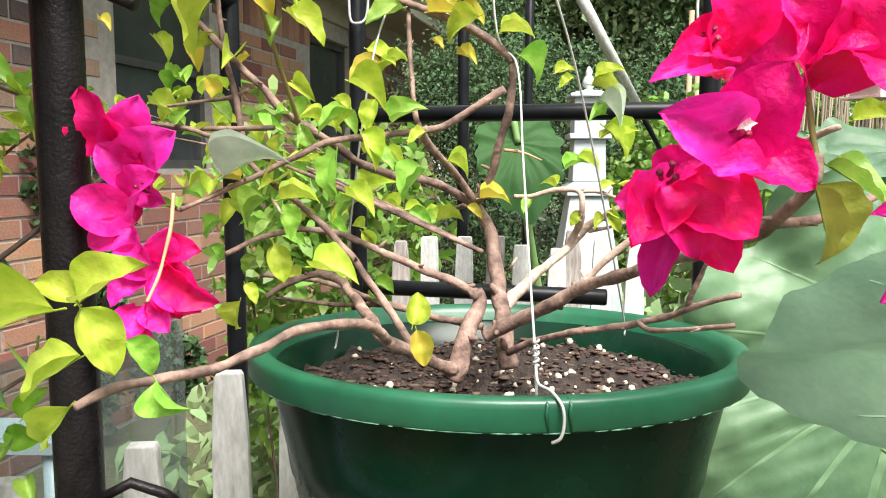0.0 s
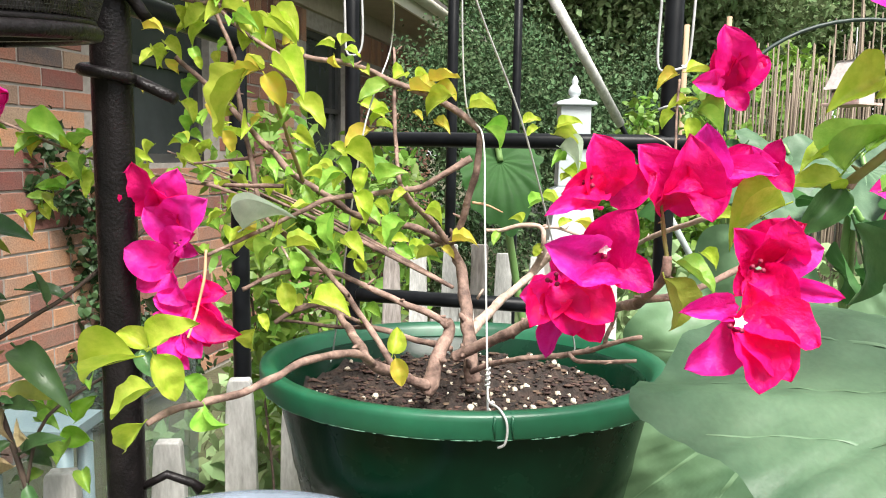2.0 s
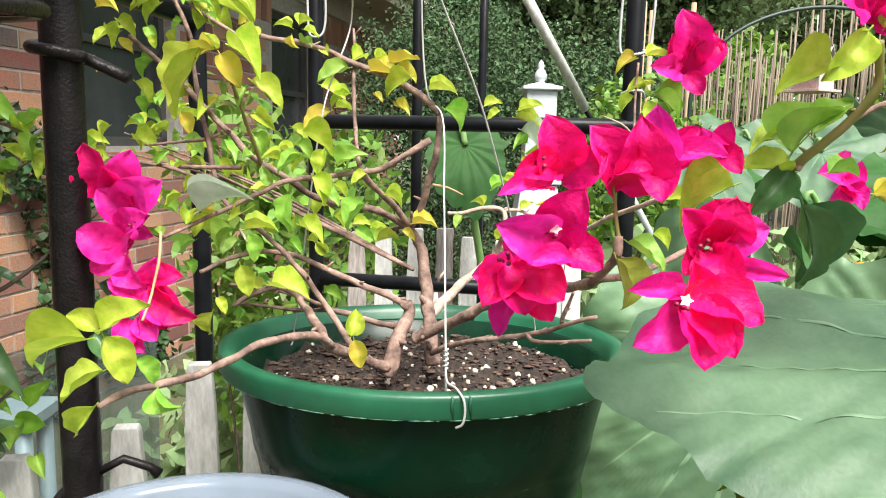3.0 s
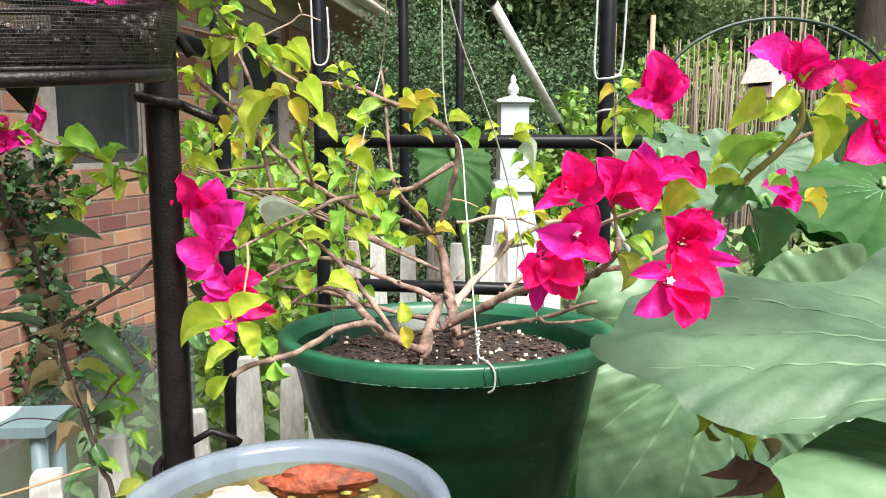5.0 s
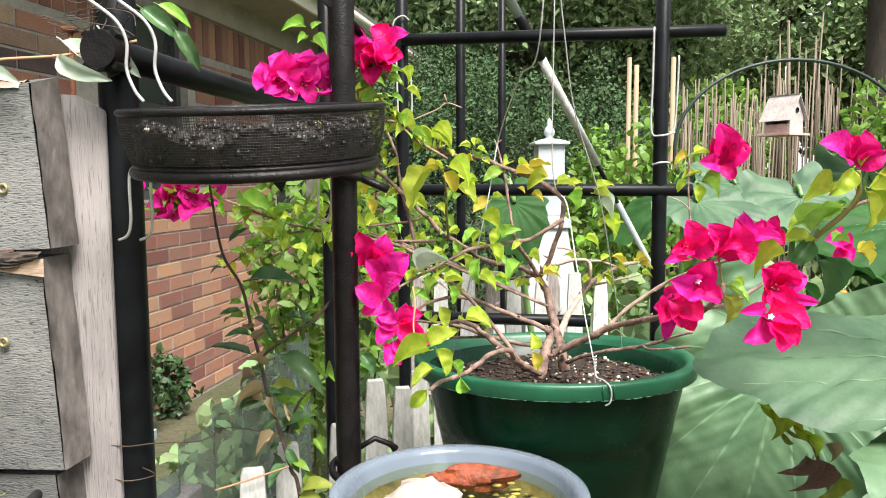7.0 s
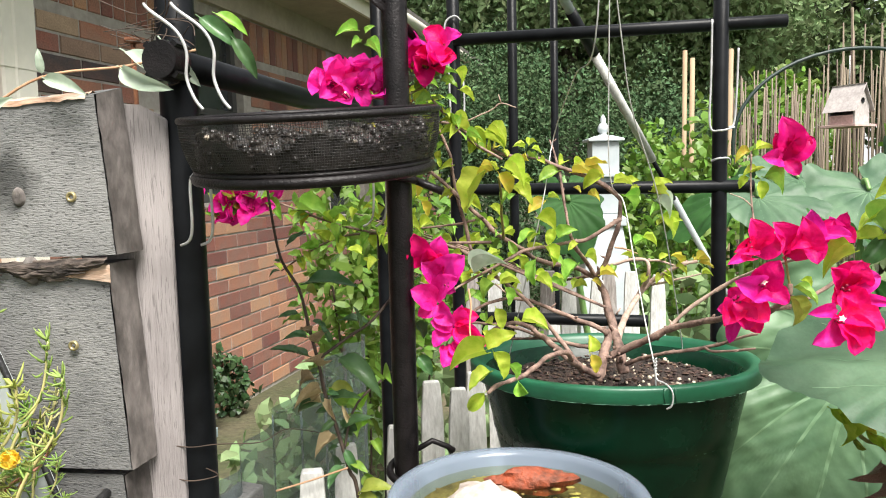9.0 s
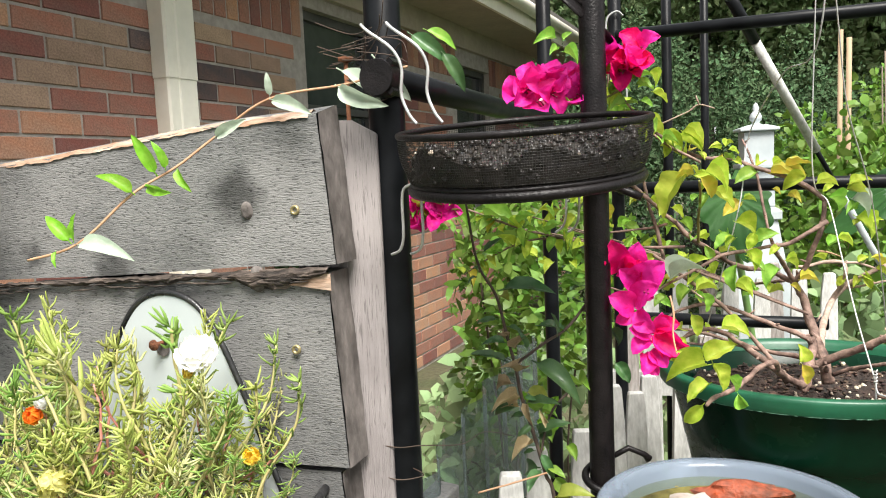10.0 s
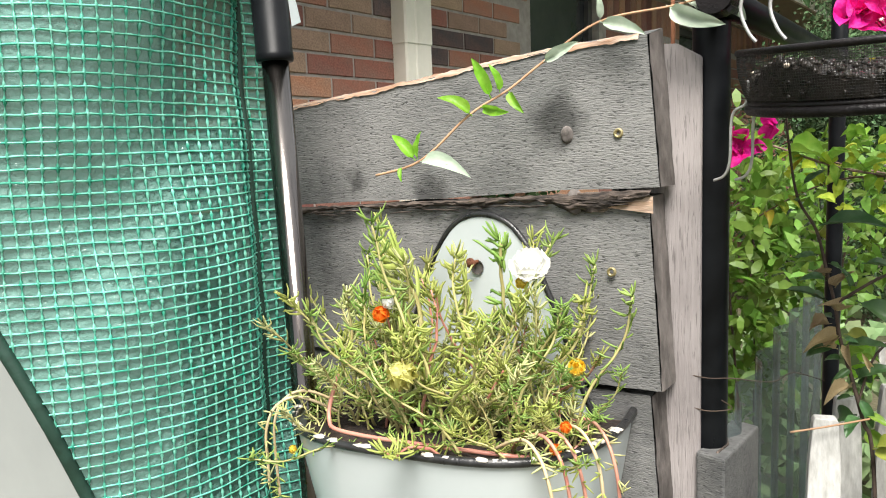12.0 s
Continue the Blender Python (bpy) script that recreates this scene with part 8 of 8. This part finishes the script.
STEMS = [rose_stem(200 + i, 0.09 + 0.013 * (i % 8), (0.2, 0.6, 1.0, 1.5)[i % 4], (M_succulent, M_succgreen, M_succulent, M_succpale)[(i * 3) % 4]) for i in range(20)]
for k in range(124):
    u, v = rnd(0.03, 0.97), math.sqrt(rnd(0.02, 1.0))
    if v > 0.72 and 0.38 < u < 0.72 and k % 5:
        v *= 0.6
    p = rim_pt(u, 0.93 * v) + V((0, 0, PZR - 0.014))
    off = (p.x + 0.645) / 0.16
    tall = 1.24 - (0.5 if off > 0 else 0.42) * off * off
    if v > 0.75:
        tall *= 0.62
    turn = math.degrees(math.atan2(p.y - 0.47, p.x + 0.645)) + rnd(-75, 75)
    tilt = pose(0, 0, 0, rnd(-26, 26), rnd(-20, 30), 0)
    plant_stem(k % 20, pose(p.x, p.y, p.z, 0, 0, turn) @ tilt @ Matrix.Diagonal((1.0 - 0.45 * min(1.0, abs(off)), 1.0 - 0.45 * min(1.0, abs(off)), tall * rnd(0.6, 1.15), 1)))
# the tallest stems, standing before the plate and the board
for k, (bx, by, tx, ty, tz) in enumerate(((-0.63, 0.46, -0.622, 0.465, 1.336), (-0.58, 0.46, -0.557, 0.465, 1.326), (-0.70, 0.45, -0.711, 0.465, 1.292), (-0.68, 0.45, -0.664, 0.46, 1.275), (-0.54, 0.46, -0.499, 0.46, 1.239), (-0.51, 0.45, -0.473, 0.45, 1.222), (-0.60, 0.45, -0.590, 0.455, 1.27), (-0.74, 0.45, -0.752, 0.455, 1.25), (-0.66, 0.44, -0.640, 0.44, 1.25), (-0.57, 0.44, -0.530, 0.44, 1.225))):
    foot = V((bx, by, PZR - 0.014))
    rise = V((tx, ty, tz)) - foot
    tip = STEM_TIPS[(k * 3) % 20]
    turn = tip.to_track_quat("Z", "Y").to_matrix().to_4x4().inverted()
    plant_stem((k * 3) % 20, Matrix.Translation(foot) @ rise.to_track_quat("Z", "Y").to_matrix().to_4x4() @ Matrix.Diagonal((1.0, 1.0, rise.length / tip.length, 1)) @ turn)
part("runner", Build().tube(spline([rim_pt(0.68, 0.8) + V((0, 0, PZR + 0.05)), rim_pt(0.66, 0.88) + V((0, 0, PZR + 0.012)), rim_pt(0.58, 0.9) + V((0, 0, PZR + 0.004)), rim_pt(0.42, 0.9) + V((0, 0, PZR + 0.002)), rim_pt(0.30, 0.92) + V((0, 0, PZR - 0.004))], 6), 0.0021, 8), M_succpink, moss_rose, "bare pink runner")
for k in range(7):
    x0 = (-0.505, -0.525, -0.495, -0.487, -0.80, -0.795, -0.515)[k]
    y0 = (0.41, 0.385, 0.43, 0.45, 0.44, 0.42, 0.40)[k]
    sgn = 1 if x0 > -0.6 else -1
    dr = rnd(0.03, 0.085)
    ln = spline([(x0 - 0.045 * sgn, y0 + 0.02, PZR), (x0 - 0.012 * sgn, y0 - 0.005, PZR + 0.022), (x0 + 0.008 * sgn, y0 - 0.02, PZR + 0.016), (x0 + 0.019 * sgn, y0 - 0.025, PZR - 0.01), (x0 + 0.022 * sgn, y0 - 0.022, PZR - 0.02 - dr * 0.5), (x0 + 0.018 * sgn + rnd(-0.006, 0.006), y0 - 0.02, PZR - 0.02 - dr)], 6)
    tb = Build().tube(ln, 0.0016, 6)
    ns = len(tb.f)
    for i in range(6, len(ln), 2):
        for j in range(2 if i < len(ln) - 5 else 4):
            t = V((rnd(-1, 1), rnd(-1, 0.4), rnd(-0.8, 0.5))).normalized()
            tb.tube([ln[i], ln[i] + t * 0.006, ln[i] + t * rnd(0.008, 0.014)], [0.0007, 0.001, 0.0003], 5)
    me = tb.mesh("trailing_stem")
    me.materials.append(M_tansucc if k % 3 else M_succpink)
    me.materials.append(M_succpale if k % 2 else M_succulent)
    me.polygons.foreach_set("material_index", [0 if i < ns else 1 for i in range(len(tb.f))])
    part("trailing_stem", me, None, moss_rose)


def rose_flower(c, r, mat, closed, name, face=(0.1, -0.8, 0.5)):
    r = r * (0.78 if r < 0.02 else 1.0)
    b = Build()
    for ring in range(2):
        for k in range(6):
            a = 2 * math.pi * (k + 0.5 * ring) / 6
            lift = 0.4 + 0.5 * ring + closed

            def pt(u, v):
                w = 0.62 * math.sin(math.pi * min(1, 0.1 + 0.8 * u)) * r
                s = (v - 0.5) * 2
                rr = u * r * math.cos(lift * u)
                return V((rr * math.cos(a) - s * w * math.sin(a), rr * math.sin(a) + s * w * math.cos(a), u * r * math.sin(lift * u) + 0.10 * r * math.sin(s * 6 + u * 9 + k) * u))
            b.grid(pt, 6, 6)
    ob = part(name, b, mat, moss_rose)
    ob.matrix_basis = Matrix.Translation(c) @ V(face).to_track_quat("Z", "Y").to_matrix().to_4x4()


rose_flower((-0.548, 0.448, 1.268), 0.0205, M_whitefl, 0.05, "white_flower", (0.15, -0.62, 0.75))
rose_flower((-0.686, 0.418, 1.224), 0.014, M_orangefl, 0.5, "orange_flower")
rose_flower((-0.678, 0.420, 1.236), 0.012, M_whitefl, 0.6, "white_flower")
rose_flower((-0.655, 0.40, 1.172), 0.021, M_paleyellow, 0.9, "yellow_flower")
rose_flower((-0.508, 0.455, 1.178), 0.013, M_yellowfl, 0.4, "yellow_flower")
rose_flower((-0.505, 0.405, 1.140), 0.009, M_orangefl, 0.6, "orange_flower")
rose_flower((-0.512, 0.398, 1.122), 0.009, M_orangefl, 0.6, "orange_flower")
rose_flower((-0.555, 0.445, 1.255), 0.010, M_yellowfl, 0.6, "yellow_flower")
rose_flower((-0.785, 0.40, 1.085), 0.008, M_yellowfl, 0.7, "yellow_bud")

# ---------------------------------------------------------------- shrubs, hedge and trees beyond
def leaf_cloud(name, label, category, mat, blobs, count, size, seed, stretch=1.5, parent=None, oval=False):
    """Many small leaves filling rounded clumps, thicker towards the skin."""
    rs = np.random.RandomState(seed)
    vol = np.array([b[3] * b[4] * b[5] for b in blobs]) ** 0.7
    pick = rs.choice(len(blobs), count, p=vol / vol.sum())
    B = np.array(blobs)[pick]
    d = rs.normal(size=(count, 3))
    d /= np.linalg.norm(d, axis=1)[:, None]
    r = rs.uniform(0.25, 1.0, count) ** 0.45
    r *= 1 + 0.16 * np.sin(d[:, 0] * 7 + B[:, 0] * 5) * np.cos(d[:, 2] * 6 + B[:, 1]) + rs.normal(0, 0.05, count)
    c = B[:, :3] + d * r[:, None] * B[:, 3:]
    keep = c[:, 2] > 0.02
    c, n = c[keep], int(keep.sum())
    ax = rs.normal(size=(n, 3)) + np.array([0, 0, -0.3])
    ax /= np.linalg.norm(ax, axis=1)[:, None]
    nn = rs.normal(size=(n, 3)) + np.array([0, -0.5, 0.8])
    sd = np.cross(nn, ax)
    sd /= np.linalg.norm(sd, axis=1)[:, None] + 1e-6
    up = np.cross(ax, sd)
    s = size * rs.uniform(0.6, 1.3, n)[:, None]
    if oval:
        rows = [c - ax * s * stretch * 0.5, c - ax * s * stretch * 0.2 + sd * s * 0.36 + up * s * 0.10, c + ax * s * stretch * 0.18 + sd * s * 0.30 + up * s * 0.09, c + ax * s * stretch * 0.5 - up * s * 0.12,
                c + ax * s * stretch * 0.18 - sd * s * 0.30 + up * s * 0.09, c - ax * s * stretch * 0.2 - sd * s * 0.36 + up * s * 0.10]
        tris = [(0, 1, 5), (1, 2, 4), (1, 4, 5), (2, 3, 4)]
    else:
        rows = [c - ax * s * stretch * 0.5, c + sd * s * 0.42 + up * s * 0.12, c + ax * s * stretch * 0.5, c - sd * s * 0.42 + up * s * 0.12]
        tris = [(0, 1, 2), (0, 2, 3)]
    v = np.stack(rows, axis=1).reshape(-1, 3)
    f = np.arange(n * len(rows)).reshape(-1, len(rows))
    f = np.concatenate([f[:, list(t)] for t in tris])
    me = bpy.data.meshes.new(name)
    me.from_pydata(v.tolist(), [], f.tolist())
    me.materials.append(mat)
    ob = new(name, me)
    if parent is not None:
        ob.parent = parent
        return tagged(ob, kind="stuff")
    return tagged(ob, label, category, kind="stuff")


def tree(x, y, h, r, trunk_r, blobs, count, size, seed, label, mat=None, lean=0.0):
    t = thing("garden_tree", label, "tree", "background trees", at=(x, y, 0))
    tb = Build().tube(spline([(0, 0, 0), (lean * 0.3, 0, h * 0.3), (lean * 0.6, 0.1, h * 0.6), (lean, 0.1, h)], 5), [trunk_r * (1 - 0.75 * i / 15) for i in range(16)], 12)
    part("trunk", tb, M_treebark, t)
    for k in range(6):
        a = rnd(0, 6.28)
        z = h * rnd(0.35, 0.8)
        part("limb", Build().tube([(lean * z / h, 0, z), (r * 0.4 * math.cos(a), r * 0.4 * math.sin(a), z + h * 0.1), (r * 0.8 * math.cos(a), r * 0.8 * math.sin(a), z + h * 0.16)], [trunk_r * 0.4, trunk_r * 0.25, 0.02], 7), M_treebark, t)
    leaf_cloud("crown", "", "", mat or M_tree, blobs, count, size, seed, parent=t)


leaf_cloud("hedge", "dense dark green clipped hedge behind the trellis", "hedge", M_hedge,
           [(-0.1, 6.6, 1.1, 0.75, 0.7, 1.35), (0.7, 6.2, 1.0, 0.9, 0.8, 1.45), (1.5, 6.3, 1.0, 0.8, 0.8, 1.30), (2.2, 6.8, 0.9, 0.9, 0.8, 1.1), (0.2, 6.9, 1.9, 0.7, 0.6, 0.8)], 70000, 0.028, 3)
leaf_cloud("shrub", "mixed shrub with fresh green leaves by the cane screen", "shrub", M_bush,
           [(1.15, 3.75, 1.0, 0.38, 0.2, 0.62), (1.25, 5.2, 1.0, 0.35, 0.3, 0.75), (2.75, 4.3, 1.2, 0.4, 0.35, 0.75), (3.3, 4.6, 1.3, 0.5, 0.4, 0.6), (2.1, 5.2, 1.5, 0.6, 0.3, 0.6)], 11000, 0.048, 4, oval=True)
leaf_cloud("shrub", "young shrub with bright leaves between house and fence", "shrub", M_bush,
           [(-0.47, 2.15, 1.04, 0.15, 0.22, 0.34), (-0.50, 2.25, 1.22, 0.16, 0.2, 0.30), (-0.34, 2.05, 1.06, 0.18, 0.22, 0.34), (-0.48, 2.25, 0.75, 0.14, 0.2, 0.25), (-0.22, 2.3, 1.12, 0.22, 0.25, 0.30)], 2000, 0.029, 5, 1.9, oval=True)
for k in range(3):
    sx, sy = rnd(-0.5, -0.2), rnd(2.0, 2.4)
    st = part("shrub_stem", Build().tube(spline([(sx, sy, 0), (sx + rnd(-0.05, 0.05), sy, 0.5), (sx + rnd(-0.1, 0.1), sy + rnd(-0.1, 0.1), 1.15)], 5), 0.0035, 7), M_vinestem)
    tagged(st, "thin dark upright shrub stem", "stem", "shrub stems")
ivy_blobs = [(*(on_wall(s, 0.03, z)), 0.18, 0.10, 0.22) for s, z in ((0.75, 0.25), (0.85, 0.6), (0.8, 0.95), (0.95, 1.15), (1.2, 0.3), (0.6, 1.25), (1.5, 0.2))]
leaf_cloud("ivy", "dark ivy climbing the brick wall", "ivy", M_ivy, ivy_blobs, 2600, 0.043, 6, 1.2, oval=True)
leaf_cloud("undergrowth", "low green undergrowth covering the garden bed", "plants", M_tree,
           [(0.9 + 0.8 * (k % 4), 2.4 + 0.9 * (k // 4), 0.35, 0.6, 0.6, 0.55) for k in range(12)] + [(0.5, 1.2, 0.3, 0.5, 0.5, 0.4), (-0.3, 2.8, 0.3, 0.7, 0.7, 0.5), (0.2, 0.9, 0.3, 0.3, 0.3, 0.4)], 15000, 0.07, 7, oval=True)
tree(4.55, 7.2, 7.5, 3.0, 0.19, [(0.2, 0, 5.5, 2.6, 2.2, 1.8), (-1.6, -0.4, 4.4, 1.2, 1.1, 0.9), (1.5, 0.3, 4.2, 1.4, 1.2, 1.1)], 26000, 0.10, 11, "tall dark-trunked tree with spreading green crown")
tree(1.6, 11.5, 8.5, 3.5, 0.22, [(0, 0, 5.4, 3.2, 2.2, 2.6), (-1.5, 0.4, 3.2, 1.8, 1.4, 1.5), (1.8, 0.2, 3.4, 1.9, 1.5, 1.5)], 60000, 0.085, 12, "broad green tree behind the hedge", M_tree)
tree(6.6, 13.0, 9.0, 3.5, 0.22, [(0, 0, 5.0, 3.2, 2.2, 2.6), (-2.0, 0.4, 2.8, 1.8, 1.4, 1.6), (2.2, 0.2, 3.0, 2.2, 1.5, 1.8)], 50000, 0.095, 13, "broad green tree at the end of the garden", M_tree)
tree(-1.6, 15.5, 9.5, 3.5, 0.25, [(0, 0, 5.6, 3.2, 2.2, 2.8), (1.6, 0.4, 3.0, 2.0, 1.4, 1.8)], 36000, 0.10, 14, "dark green tree beyond the house", M_tree)
tree(11.0, 11.0, 9.0, 3.5, 0.25, [(0, 0, 5.0, 3.4, 2.4, 3.0), (-1.6, 0.4, 2.6, 2.2, 1.4, 1.8)], 34000, 0.10, 15, "leafy tree over the garden fence", M_tree)
tree(3.6, 16.5, 10.0, 4.0, 0.25, [(0, 0, 5.0, 4.2, 2.2, 3.4), (0, 0, 2.0, 4.0, 1.5, 1.6)], 50000, 0.11, 16, "distant full green tree", M_tree)

# ---------------------------------------------------------------- bricks of the house wall
BH, BL, BJ = 0.0885, 0.2575, 0.011
brick_mesh = Build()
w, h, d = (BL - BJ) / 2, (BH - BJ) / 2, 0.006
brick_mesh.add([(-w, 0, -h), (w, 0, -h), (w, 0, h), (-w, 0, h), (-w + 0.003, d, -h + 0.003), (w - 0.003, d, -h + 0.003), (w - 0.003, d, h - 0.003), (-w + 0.003, d, h - 0.003)],
               [(4, 5, 6, 7), (0, 1, 5, 4), (1, 2, 6, 5), (2, 3, 7, 6), (3, 0, 4, 7)])
BRICK_ME = []
for i, mt in enumerate((M_brick, M_bricktan, M_brickdark)):
    me = brick_mesh.mesh("brick", False)
    me.materials.append(mt)
    BRICK_ME.append(me)
house_wall = bpy.data.objects["wall"]
rest = Build()
rows = int((WALL_TOP - 0.27) / BH)
rb = random.Random(5)
FIRST_Z = 1.7435 - 0.0885 * 19
count = 0
for r in range(rows + 2):
    z = FIRST_Z + r * BH
    if z < 0.05 or z > WALL_TOP - 0.25:
        continue
    s = WALL_A + (0.5 * BL if r % 2 else 0) + 0.117
    while s < WALL_B - 0.1:
        s += BL
        inside = any(a - BL * 0.5 < s < b + BL * 0.5 and lo - BH * 0.5 < z < hi + BH * 0.5 for a, b, lo, hi in WIN)
        if inside:
            continue
        kind = 0 if rb.random() < 0.70 else (1 if rb.random() < 0.68 else 2)
        m = HM @ pose(s, rb.uniform(-0.001, 0.002), z, 0, 0, rb.uniform(-0.3, 0.3))
        if -1.35 < s < 1.3 and z > 1.15 and count < 300:
            piece("brick", BRICK_ME[kind], house_wall, m)
            count += 1
        else:
            me = BRICK_ME[0]
            rest.add([m @ v.co for v in me.vertices], [tuple(p.vertices) for p in me.polygons])
# soldier course under the frieze
s = WALL_A
while s < WALL_B:
    m = HM @ pose(s, 0, WALL_TOP - 0.125, 0, 90, 0) @ Matrix.Diagonal((0.96, 1, 1, 1))
    if not any(a < s < b and hi > WALL_TOP - 0.2 for a, b, lo, hi in WIN):
        rest.add([m @ v.co for v in BRICK_ME[0].vertices], [tuple(p.vertices) for p in BRICK_ME[0].polygons])
    s += BH
tagged(part("brickwork", rest, M_brickj, house_wall, smooth=False), kind="stuff")
